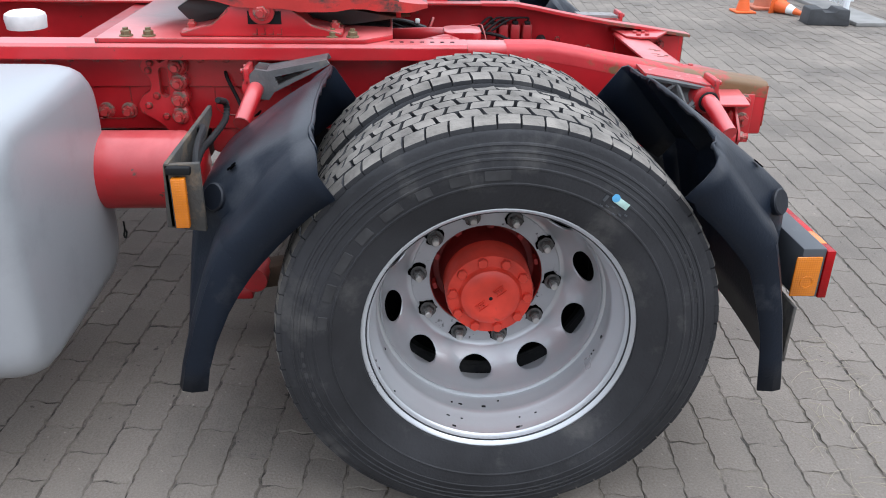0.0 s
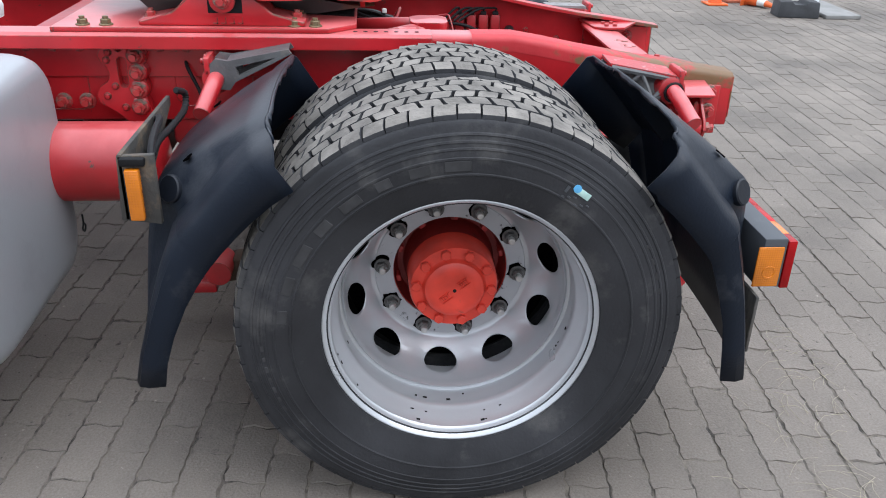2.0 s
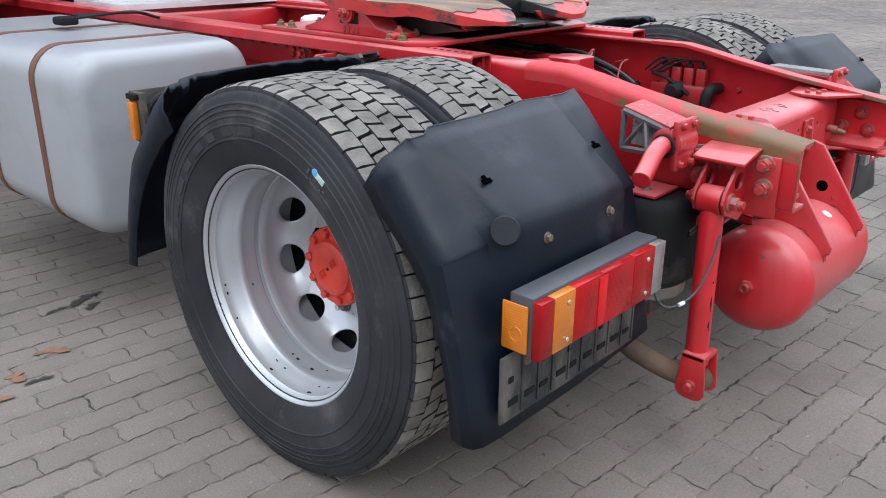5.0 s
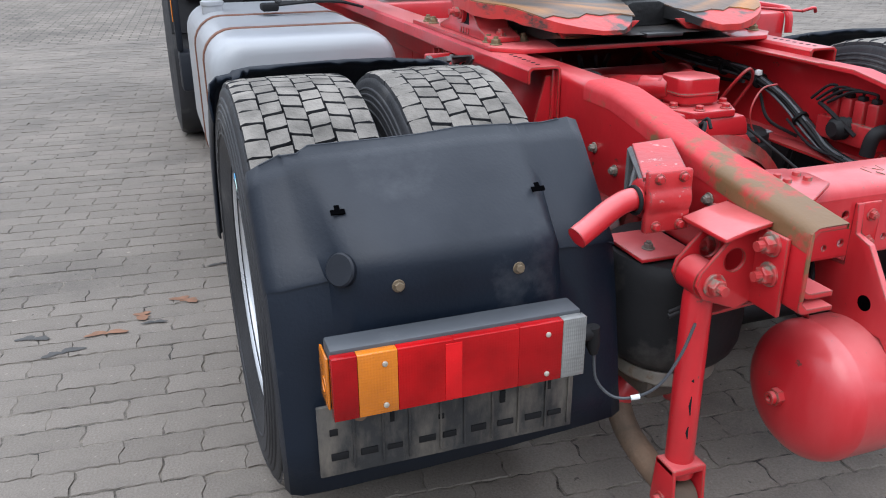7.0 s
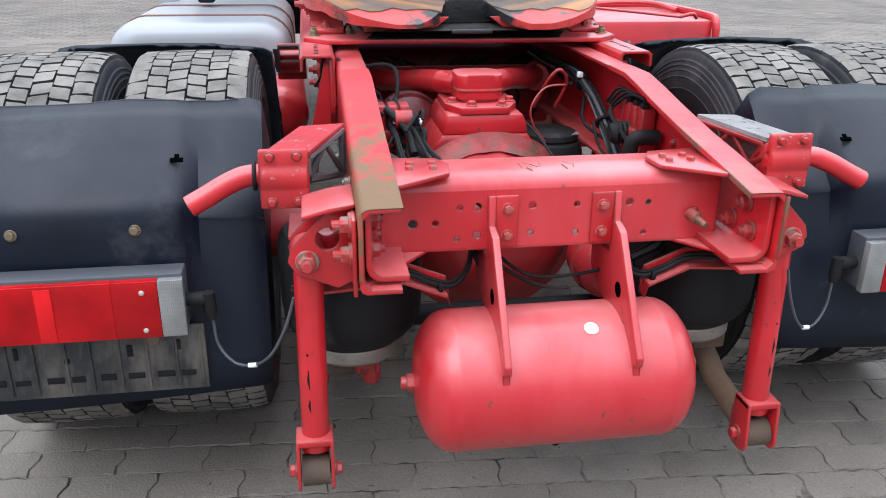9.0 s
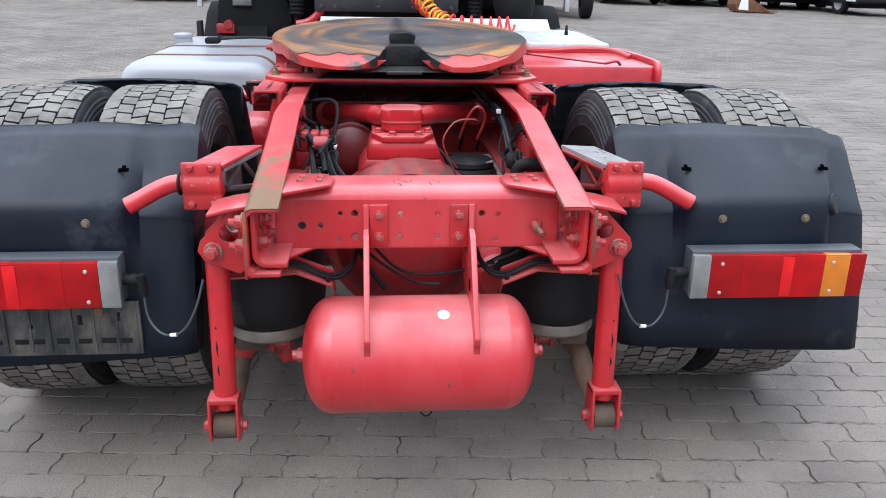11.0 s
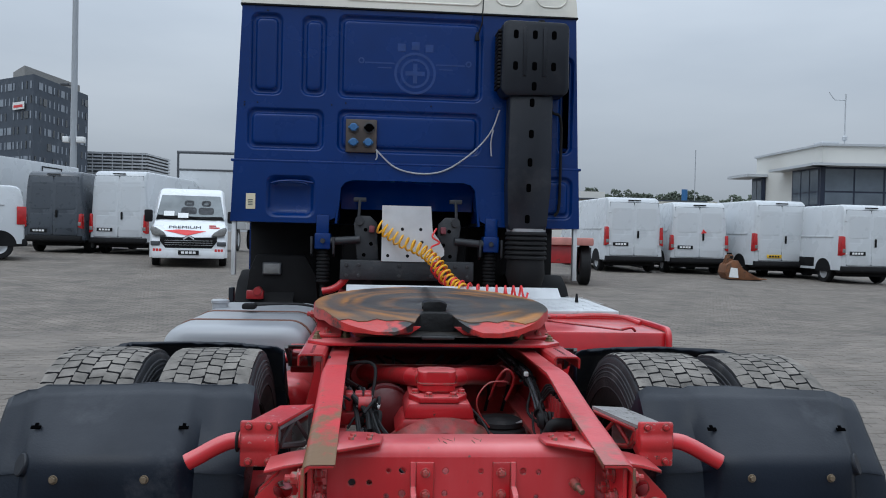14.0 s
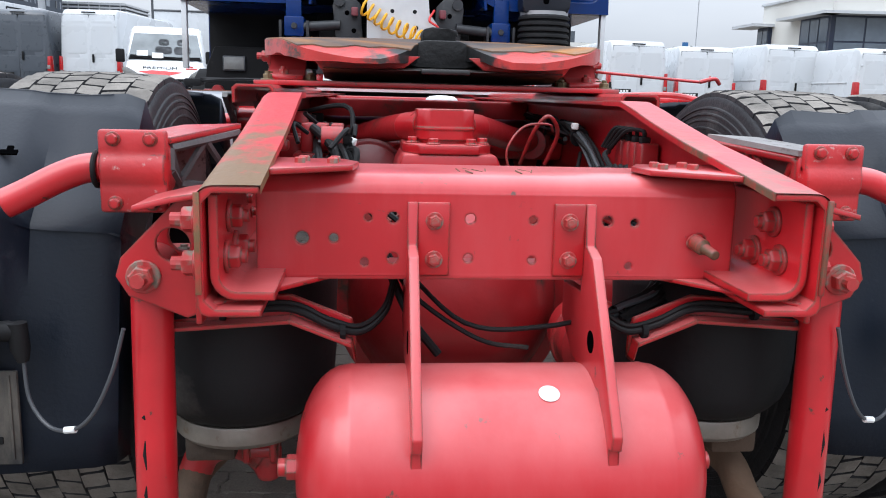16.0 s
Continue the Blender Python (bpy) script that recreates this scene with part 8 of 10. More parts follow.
prism(bm, [(CAB_Y + 0.02, 1.755), (CAB_Y + 0.10, 1.725), (CAB_Y + 0.16, 1.66), (CAB_Y + 0.19, 1.55), (CAB_Y + 0.21, 1.55), (CAB_Y + 0.18, 1.67), (CAB_Y + 0.11, 1.745), (CAB_Y + 0.03, 1.768)], "x", -0.485, 0.485)
part("tunnel_panel", bm, BLUE, cab, "curved blue panel inside the arch")
bm = bmesh.new()
prism(bm, [(-1.19, 0.75), (-1.15, 1.08), (-1.10, 1.20), (-0.74, 1.20), (-0.66, 1.05), (-0.64, 0.80), (-0.70, 0.70)], "y", CAB_Y + 0.22, CAB_Y + 0.30, 0.01)
mf = part("wing_flap", bm, DARK, truck, "black rear flap of the front wing")
bm = bmesh.new()
box(bm, -1.05, -0.915, CAB_Y + 0.195, CAB_Y + 0.225, 1.055, 1.145, 0.006)
wlamp = part("work_lamp", bm, LAMPGREY, mf, "small rectangular work lamp")
bm = bmesh.new()
box(bm, -1.042, -0.923, CAB_Y + 0.188, CAB_Y + 0.197, 1.063, 1.137, 0.004)
part("lamp_glass", bm, CLEARLENS, wlamp)
for s in SIDES:
    bm = bmesh.new()
    box(bm, min(s * 1.245, s * 1.215), max(s * 1.245, s * 1.215), CAB_Y - 0.0, CAB_Y + 0.05, 1.06, 1.45, 0.004)
    part("side_strip", bm, ALU, truck, "grey side strip below the cab")
    bm = bmesh.new()
    box(bm, min(s * 0.545, s * 0.66), max(s * 0.545, s * 0.66), CAB_Y - 0.05, CAB_Y + 0.10, 1.255, 1.37, 0.01)
    box(bm, min(s * 0.56, s * 0.65), max(s * 0.56, s * 0.65), CAB_Y - 0.035, CAB_Y + 0.02, 1.30, 1.50, 0.008)
    part("cab_mount", bm, BLUE, truck, "blue cab mounting")
    bm = bmesh.new()
    prof = [(1.26, 0.03)]
    for i in range(9):
        z = 1.24 - i * 0.026
        prof += [(z, 0.048), (z - 0.010, 0.048), (z - 0.013, 0.036)]
    prof += [(1.0, 0.02), (0.92, 0.02)]
    lathe(bm, prof, "z", (s * 0.60, CAB_Y + 0.02, 0), 20)
    part("cab_spring", bm, DARK, truck, "dark coil spring under the cab")
    bm = bmesh.new()
    prism(bm, [(s * 0.20, 1.12), (s * 0.22, 1.45), (s * 0.27, 1.50), (s * 0.36, 1.50), (s * 0.385, 1.44), (s * 0.35, 1.12)], "y", CAB_Y - 0.01, CAB_Y + 0.03, 0.006)
    pb = part("lock_plate", bm, LOCKDARK, truck, "dark grey perforated lock plate")
    # holes as black discs, shade put into the colour
    for x, z in ((0.30, 1.40), (0.33, 1.46), (0.26, 1.30), (0.31, 1.22)):
        bm = bmesh.new()
        lathe(bm, [(CAB_Y - 0.0125, 0.014), (CAB_Y - 0.0095, 0.014)], "y", (s * x, 0, z), 12)
        part("plate_hole", bm, HOLE_SHADE, pb)
    bm = bmesh.new()
    tube(bm, [(s * 0.34, CAB_Y - 0.02, 1.33), (s * 0.58, CAB_Y - 0.02, 1.31)], 0.028, 14)
    part("lift_strut", bm, LOCKDARK, truck)
    bm = bmesh.new()
    tube(bm, [(s * 0.345, CAB_Y + 0.0, 1.62), (s * 0.350, CAB_Y - 0.015, 1.50), (s * 0.345, CAB_Y - 0.02, 1.45)], 0.011, 8)
    tube(bm, [(s * 0.345, CAB_Y - 0.03, 1.465), (s * 0.345, CAB_Y - 0.012, 1.465)], 0.032, 16)
    box(bm, min(s * 0.30, s * 0.39), max(s * 0.30, s * 0.39), CAB_Y - 0.005, CAB_Y + 0.03, 1.60, 1.63, 0.004)
    part("lock_rod", bm, LOCKDARK, pb)
    # forked black bracket below the cab mounting
    for dx in (0.525, 0.680):
        bm = bmesh.new()
        prism(bm, [(CAB_Y - 0.06, 1.345), (CAB_Y + 0.05, 1.345), (CAB_Y + 0.07, 1.24), (CAB_Y + 0.03, 1.20), (CAB_Y - 0.05, 1.22)], "x", s * dx - 0.008, s * dx + 0.008, 0.003)
        part("mount_fork", bm, LOCKDARK, truck, "black forked bracket of the cab mounting")
    bm = bmesh.new()
    lathe(bm, [(CAB_Y - 0.062, 0.016), (CAB_Y - 0.050, 0.018)], "y", (s * 0.602, 0, 1.315), 12)
    part("mount_bolt", bm, LOCKDARK, truck)
bm = bmesh.new()
box(bm, -1.15, -1.03, CAB_Y + 0.10, CAB_Y + 0.16, 0.88, 0.945, 0.008)
tube(bm, [(-1.07, CAB_Y + 0.09, 0.94), (-1.07, CAB_Y + 0.17, 0.94)], 0.030, 14)
part("tow_bracket", bm, RED_DIRTY, truck, "red bracket behind the fuel tank")
bm = bmesh.new()
tube(bm, smooth_path([(-0.60, CAB_Y - 0.02, 0.955), (-0.52, CAB_Y - 0.02, 0.975), (-0.46, CAB_Y - 0.02, 1.02), (-0.43, CAB_Y - 0.02, 1.06)]), 0.026, 12)
part("strut_foot", bm, RED, truck, "red foot of the cab strut")
bm = bmesh.new()
box(bm, -0.475, 0.475, CAB_Y - 0.09, CAB_Y - 0.03, 1.045, 1.185, 0.008)
beam = part("cross_beam", bm, LOCKDARK, truck, "dark cross beam behind the engine")
for i in (0, 0.6, 2.6, 4.2, 5.4, 6):
    for z in (1.075, 1.15):
        put_bolt(BOLT_BEAM, beam, (-0.43 + i * 0.143, CAB_Y - 0.09, z), (0, -1, 0))
bm = bmesh.new()
prism(bm, [(-0.185, 1.18), (-0.185, 1.575), (0.16, 1.575), (0.175, 1.40), (0.215, 1.35), (0.26, 1.27), (0.26, 1.23), (0.20, 1.18)], "y", CAB_Y - 0.10, CAB_Y - 0.094)
sheet = part("heat_sheet", bm, ALU, truck, "crumpled bare aluminium heat sheet")
for x, z in ((-0.04, 1.41), (0.09, 1.41), (0.10, 1.32), (-0.14, 1.22), (0.0, 1.22)):
    bm = bmesh.new()
    lathe(bm, [(CAB_Y - 0.1005, 0.012), (CAB_Y - 0.103, 0.010)], "y", (x, 0, z), 12)
    part("rivet", bm, DARK, sheet)
bm = bmesh.new()
box(bm, -0.47, 0.44, CAB_Y + 0.12, CAB_Y + 0.5, 0.95, 1.36, 0.03)
part("engine", bm, DARK, truck, "dark engine block")


def coil(bm, pts, radius, turns, r):
    path = smooth_path(pts, 12)
    out = []
    n = turns * 14
    for i in range(n + 1):
        f = i / n * (len(path) - 1)
        a, k = int(min(f, len(path) - 2)), f - int(min(f, len(path) - 2))
        p = path[a].lerp(path[a + 1], k)
        d = (path[a + 1] - path[a]).normalized()
        u = Vector((1, 0, 0)) - d * d.x
        u.normalize()
        w = d.cross(u)
        t = 2 * math.pi * turns * i / n
        out.append(p + (u * math.cos(t) + w * math.sin(t)) * radius)
    tube(bm, out, r, 6)


bm = bmesh.new()
coil(bm, [(-0.21, CAB_Y - 0.13, 1.43), (-0.06, CAB_Y - 0.17, 1.33), (0.10, CAB_Y - 0.25, 1.26), (0.20, CAB_Y - 0.34, 1.17), (0.28, CAB_Y - 0.46, 1.06), (0.36, CAB_Y - 0.58, 1.01)], 0.042, 20, 0.0075)
yh = part("coiled_hose", bm, YELLOW, truck, "yellow coiled air hose")
bm = bmesh.new()
coil(bm, [(0.18, CAB_Y - 0.30, 1.16), (0.26, CAB_Y - 0.44, 1.07), (0.40, CAB_Y - 0.60, 1.02), (0.58, CAB_Y - 0.70, 1.015), (0.74, CAB_Y - 0.75, 1.02)], 0.042, 13, 0.0075)
tube(bm, smooth_path([(0.20, CAB_Y - 0.12, 1.42), (0.17, CAB_Y - 0.16, 1.36), (0.22, CAB_Y - 0.16, 1.32), (0.16, CAB_Y - 0.18, 1.28), (0.20, CAB_Y - 0.22, 1.20)]), 0.007, 6)
part("coiled_hose", bm, REDHOSE, truck, "red coiled air hose")
for s, mat in ((-1, REDHOSE), (1, REDHOSE)):
    bm = bmesh.new()
    box(bm, s * 0.255 - 0.02, s * 0.255 + 0.02, CAB_Y - 0.06, CAB_Y - 0.01, 1.38, 1.43, 0.008)
    part("coupling_head", bm, COUPLINGRED, truck)

# front wheels
for s in SIDES:
    bm = bmesh.new()
    lathe(bm, [(s * 0.94, 0.29), (s * 0.94, 0.40), (s * 0.955, 0.485), (s * 0.99, 0.50), (s * 1.21, 0.50), (s * 1.245, 0.485), (s * 1.262, 0.40), (s * 1.245, 0.31), (s * 1.15, 0.29)], "x", (0, 3.72, 0.50), 56, closed=True)
    fw = part("front_wheel", bm, TYRE, truck, "black front tyre")
    bm = bmesh.new()
    lathe(bm, [(s * 1.245, 0.305), (s * 1.235, 0.28), (s * 1.185, 0.26), (s * 1.195, 0.15), (s * 1.245, 0.10), (s * 1.245, 0.001)], "x", (0, 3.72, 0.50), 40)
    part("front_rim", bm, SILVER, fw)
for s in SIDES:
    bm = bmesh.new()
    pts_o, pts_i = [], []
    for k in range(8):
        a = radians(20 + k * 20)
        pts_o.append((3.72 - 0.58 * math.cos(a), 0.50 + 0.58 * math.sin(a)))
        pts_i.append((3.72 - 0.56 * math.cos(a), 0.50 + 0.56 * math.sin(a)))
    prism(bm, pts_o + pts_i[::-1], "x", s * 0.82, s * 1.245)
    part("front_wing", bm, DARK, truck, "black front wheel arch liner")
bm = bmesh.new()
box(bm, -1.235, -1.20, 2.98, 3.05, 0.62, 0.98, 0.01)
box(bm, -1.23, -0.75, 2.96, 3.10, 0.40, 0.62, 0.02)
sstep = part("cab_step", bm, BLACK, truck, "black cab step and side panel")
bm = bmesh.new()
box(bm, -1.241, -1.235, 2.99, 3.02, 0.78, 0.90, 0.003)
part("side_marker", bm, AMBER, sstep, "amber side marker")

# front side marker on the left guard's bracket
for s in SIDES:
    bm = bmesh.new()
    prism(bm, [(0.612, 0.72), (0.690, 0.73), (0.683, 0.865), (0.612, 0.868)], "x", s * 1.165, s * 1.180, 0.002)
    prism(bm, [(s * 1.18, 0.730), (s * 1.18, 0.868), (s * 0.74, 0.862), (s * 0.74, 0.840), (s * 0.95, 0.760)], "y", 0.672, 0.682, 0.002)
    mk = part("marker_bracket", bm, MUDDY, truck, "worn black marker bracket")
    bm = bmesh.new()
    x0, x1 = sorted((s * 1.180, s * 1.197))
    box(bm, x0, x1, 0.640, 0.668, 0.735, 0.842, 0.003)
    part("marker_lens", bm, AMBER, mk, "amber marker lens")
    bm = bmesh.new()
    x0, x1 = sorted((s * 1.178, s * 1.194))
    box(bm, x0, x1, 0.628, 0.676, 0.848, 0.864, 0.003)
    part("marker_top", bm, DARK, mk)
    bm = bmesh.new()
    tube(bm, smooth_path([(s * 1.165, 0.622, 0.79), (s * 1.15, 0.626, 0.83), (s * 1.10, 0.635, 0.855), (s * 1.02, 0.645, 0.862), (s * 0.95, 0.650, 0.866), (s * 0.92, 0.66, 0.862), (s * 0.90, 0.67, 0.84)]), 0.008, 8)
    part("cable", bm, RUBBER, mk)
    bm = bmesh.new()
    run_ = smooth_path([(s * 0.76, 0.652, 0.880), (s * 0.70, 0.645, 0.855), (s * 0.74, 0.642, 0.826), (s * 0.88, 0.645, 0.826), (s * 0.99, 0.648, 0.832), (s * 1.06, 0.650, 0.815), (s * 1.10, 0.652, 0.796)], 10)
    tube(bm, run_, [0.0088 if k % 2 else 0.0066 for k in range(len(run_))], 10)
    part("conduit", bm, RUBBER, mk, "black corrugated cable conduit")


# ---- cones, barrier feet and white hoarding ----
def cone(m, label, k=0.62, tint=None):
    th = thing("traffic_cone", label, "traffic cone", m, "cones beside the white fence")
    mat = tint or ORANGE
    bm = bmesh.new()
    box(bm, -0.17 * k, 0.17 * k, -0.17 * k, 0.17 * k, 0, 0.030 * k, 0.010 * k)
    part("base", bm, mat, th)
    bm = bmesh.new()
    lathe(bm, [(0.028 * k, 0.115 * k), (0.14 * k, 0.092 * k), (0.24 * k, 0.071 * k), (0.34 * k, 0.0505 * k), (0.50 * k, 0.024 * k), (0.505 * k, 0.016 * k)], "z", seg=28)
    part("body", bm, mat, th)
    bm = bmesh.new()
    lathe(bm, [(0.2205 * k, 0.0765 * k), (0.3395 * k, 0.0525 * k)], "z", seg=28, caps=False)
    part("sleeve", bm, PAPER, th, "white reflective sleeve")
    return th


OLDORANGE = material("faded_orange_plastic", (0.42, 0.13, 0.07), 0.6, vary=0.2, scale=8, dirt=(0.36, 0.20, 0.14), dirt_amount=0.5)
cone(pose(5.77, -3.39, 0), "orange traffic cone with a white band standing on paving")
cone(pose(5.76, -3.74, 0.075, -98, 0, 118), "orange traffic cone lying on its side", 0.66)
cone(pose(6.02, -3.72, 0), "faded orange traffic cone with a white band", 1.0, OLDORANGE)


def barrier_foot(x, y, a, label):
    th = thing("barrier_foot", label, "barrier foot", pose(x, y, 0, 0, 0, a), "barrier feet along the hoarding")
    bm = bmesh.new()
    prism(bm, [(-0.20, 0), (0.20, 0), (0.185, 0.15), (0.07, 0.16), (0.06, 0.11), (-0.06, 0.11), (-0.07, 0.16), (-0.185, 0.15)], "y", -0.12, 0.12, 0.012)
    part("block", bm, DARKFOOT, th)
    # recesses as dark slabs, their shade put into the colour
    bm = bmesh.new()
    box(bm, -0.15, -0.03, -0.125, -0.119, 0.02, 0.09, 0.002)
    part("recess", bm, DARK, th)
    bm = bmesh.new()
    box(bm, 0.03, 0.15, -0.125, -0.119, 0.02, 0.09, 0.002)
    part("recess", bm, DARK, th)


for x, y in ((5.15, -3.95), (7.7, -4.05), (9.0, -4.15), (10.7, -4.25), (12.9, -4.45), (15.2, -4.6)):
    barrier_foot(x, y, 82, "dark grey barrier foot block on paving")
barrier_foot(14.1, -2.7, 5, "dark grey block standing alone on paving")

fence = thing("slatted_fence", "long white slatted fence beside the yard", "fence")
slat = None
for i in range(14):
    x = 5.6 + i * 1.25
    y = -4.42 - i * 0.085
    a = math.degrees(math.atan2(-0.085, 1.25))
    for z in (0.14, 1.10, 2.0):
        bm = bmesh.new()
        box(bm, 0, 1.24, -0.035, -0.005, z, z + 0.07, 0.004)
        part("rail", bm, WHITE, fence).matrix_basis = pose(x, y, 0, 0, 0, a)
    for j in range(16):
        m = pose(x, y, 0, 0, 0, a) @ pose(0.03 + j * 0.0775, 0, 0)
        if slat is None:
            bm = bmesh.new()
            box(bm, 0, 0.038, -0.004, 0.016, 0.08, 2.12, 0.004)
            slat = part("slat", bm, WHITE, fence)
            slat.matrix_basis = m
        else:
            again(slat, "slat", fence, m)
    bm = bmesh.new()
    tube(bm, [(x, y + 0.03, 0.0), (x, y + 0.03, 2.2)], 0.03, 10)
    part("post", bm, WHITE, fence)
bm = bmesh.new()
prism(bm, [(5.0, -4.20), (24.0, -5.45), (24.0, -5.8), (5.0, -4.55)], "z", 0.0, 0.035, 0.004)
part("ground_strip", bm, CONCRETE, fence, "low concrete strip under the fence")


# ---- vans ----
def van_profile(h, length, nose):
    """Side outline (y forward, z): rear at y = 0."""
    return [(0.02, 0.42), (0.0, 0.60), (0.03, h - 0.45), (0.06, h - 0.22), (0.11, h - 0.09), (0.19, h - 0.025), (0.32, h), (length - nose - 0.75, h), (length - nose - 0.35, h - 0.10), (length - nose, h - 0.42),
            (length - nose + 0.55, 1.42), (length - 0.35, 1.18), (length - 0.06, 0.95), (length, 0.70), (length - 0.04, 0.42)]


def road_wheel(parent, x, y, r, s):
    bm = bmesh.new()
    lathe(bm, [(x - s * 0.20, r * 0.6), (x - s * 0.20, r * 0.93), (x - s * 0.17, r), (x - s * 0.03, r), (x, r * 0.93), (x, r * 0.62), (x - s * 0.03, r * 0.58)], "x", (0, y, r), 28, closed=True)
    w = part("wheel", bm, RUBBER, parent)
    bm = bmesh.new()
    lathe(bm, [(x - s * 0.035, r * 0.62), (x - s * 0.01, r * 0.58), (x - s * 0.03, r * 0.40), (x - s * 0.015, r * 0.15), (x - s * 0.015, 0.001)], "x", (0, y, r), 20)
    part("hub_cap", bm, SILVER, w)


def plate(parent, x, y, z, facing, mat):
    bm = bmesh.new()
    box(bm, x - 0.27, x + 0.27, min(y, y + facing * 0.012), max(y, y + facing * 0.012), z - 0.06, z + 0.06, 0.003)
    p = part("number_plate", bm, mat, parent)
    bm = bmesh.new()
    for i in range(4):
        xx = x - 0.19 + i * 0.10
        box(bm, xx, xx + 0.075, min(y + facing * 0.012, y + facing * 0.015), max(y + facing * 0.012, y + facing * 0.015), z - 0.032, z + 0.032)
    part("plate_bars", bm, DARK if mat in (PLATEY,) else PAPER, p)


def van(m, label, h=2.52, length=5.9, paint=VANWHITE, lamp="side", plate_mat=DARK, skirt=True, wide=2.05, lamp_z=(0.95, 1.45), plate_at=(0.0, 0.86), door_win=False, axle_at=0.95, group="white vans parked in a row"):
    th = thing("van", label, "van", m, group)
    hwid = wide / 2
    bm = bmesh.new()
    prof = van_profile(h, length, 0.95)
    rows = []
    for k, ins in ((-1.0, 0.10), (-0.965, 0.03), (-0.9, 0.0), (0.9, 0.0), (0.965, 0.03), (1.0, 0.10)):
        row = []
        for y, z in prof:
            tumble = 1.0 - 0.11 * max(0, (z - 1.1)) / (h - 1.1)
            yc, zc = length / 2, h * 0.5
            row.append(bm.verts.new((k * hwid * tumble, y + (ins * 0.9 if y < yc else -ins * 0.9), z - (ins if z > zc else 0))))
        rows.append(row)
    n = len(prof)
    for a, b in zip(rows, rows[1:]):
        for i in range(n):
            bm.faces.new((a[i], a[(i + 1) % n], b[(i + 1) % n], b[i]))
    bm.faces.new(rows[0])
    bm.faces.new(rows[-1][::-1])
    body = part("body", bm, paint, th)
    def rear_y(z):
        return (z - 0.60) * 0.06 / (h - 0.80)
    def pressed(parent_, name_, x0, x1, z0, z1, r, steps, mat_):
        bm = bmesh.new()
        loops = []
        for ins, d in steps:
            loops.append([bm.verts.new((x, d + rear_y(z), z)) for x, z in rounded(x0 + ins, x1 - ins, z0 + ins, z1 - ins, r, 4)])
        for a, b in zip(loops, loops[1:]):
            for k in range(len(a)):
                bm.faces.new((a[k], a[(k + 1) % len(a)], b[(k + 1) % len(a)], b[k]))
        bm.faces.new(loops[-1])
        return part(name_, bm, mat_, parent_)
    # dark slit behind the doors, so that the split and the edges read
    bm = bmesh.new()
    vs = [bm.verts.new((x, -0.004 + rear_y(z), z)) for z in (0.57, h - 0.17) for x in (-hwid * 0.835, hwid * 0.835)]
    bm.faces.new((vs[0], vs[1], vs[3], vs[2]))
    part("door_seal", bm, LAMPGREY if paint is not VANGREY else DARK, body)
    for s in SIDES:
        x0, x1 = sorted((s * 0.007, s * (hwid * 0.828)))
        d = pressed(body, "rear_door", x0, x1, 0.58, h - 0.18, 0.05, ((0.0, -0.004), (0.003, -0.012), (0.012, -0.016)), paint)
        if door_win:
            pressed(d, "door_window", x0 + 0.07, x1 - 0.05, 1.42, h - 0.42, 0.07, ((0.0, -0.012), (0.01, -0.021), (0.02, -0.022)), GLASS)
        else:
            pressed(d, "door_panel", x0 + 0.06, x1 - 0.05, 1.42, h - 0.34, 0.09, ((0.0, -0.0155), (0.02, -0.0205), (0.05, -0.0215)), paint)
        pressed(d, "door_panel", x0 + 0.05, x1 - 0.05, 0.80, 1.30, 0.05, ((0.0, -0.0155), (0.012, -0.0185), (0.03, -0.019)), paint)
        if s > 0:
            bm = bmesh.new()
            box(bm, 0.09, 0.16, -0.045, -0.01, 1.16, 1.42, 0.02)
            part("door_handle", bm, DARK, d)
        for z in (0.9, h - 0.55):
            bm = bmesh.new()
            box(bm, s * hwid * 0.84 - 0.03, s * hwid * 0.84 + 0.03, -0.03 + rear_y(z), rear_y(z), z, z + 0.06, 0.008)
            part("hinge", bm, paint, body)
        bm = bmesh.new()
        x0, x1 = sorted((s * hwid * 0.845, s * hwid * 0.995))
        xi = s * hwid * 0.87
        xo = s * hwid * 0.995
        prism(bm, [(xi, lamp_z[0] + 0.05), (xo, lamp_z[0]), (s * hwid * 0.975, lamp_z[1]), (s * hwid * 0.89, lamp_z[1] - 0.02)], "y", -0.035, 0.20, 0.012)
        tl = part("tail_light", bm, VANLAMP, body)
        bm = bmesh.new()
        box(bm, x0 + 0.02, x1 - 0.03, -0.04, -0.030, lamp_z[0] + 0.10, lamp_z[0] + 0.22, 0.003)
        part("reverse_lens", bm, CLEARLENS, tl)
        # long pressing along the side
        bm = bmesh.new()
        xa = s * hwid * (1 - 0.11 * (1.62 - 1.1) / (h - 1.1))
        prism(bm, [(0.5, 1.46), (length - 2.1, 1.46), (length - 2.1, 1.50), (0.5, 1.50)], "x", xa - s * 0.02, xa + s * 0.012, 0.006)
        part("side_crease", bm, paint, body)
        for y in (axle_at, length - 0.95):
            road_wheel(th, s * hwid * 0.98, y, 0.35, s)
            bm = bmesh.new()
            pts = [(y + 0.43 * math.cos(radians(a)), 0.36 + 0.43 * math.sin(radians(a))) for a in range(0, 181, 15)]
            prism(bm, pts, "x", s * (hwid * 0.80), s * (hwid * 1.003))
            part("wheel_arch", bm, DARK, body)
        bm = bmesh.new()
        x0, x1 = sorted((s * hwid * 0.985, s * (hwid * 1.008)))
        box(bm, x0, x1, 1.45, length - 1.5, 0.50, 0.80, 0.01)
        part("side_trim", bm, DARK, body)
    bm = bmesh.new()
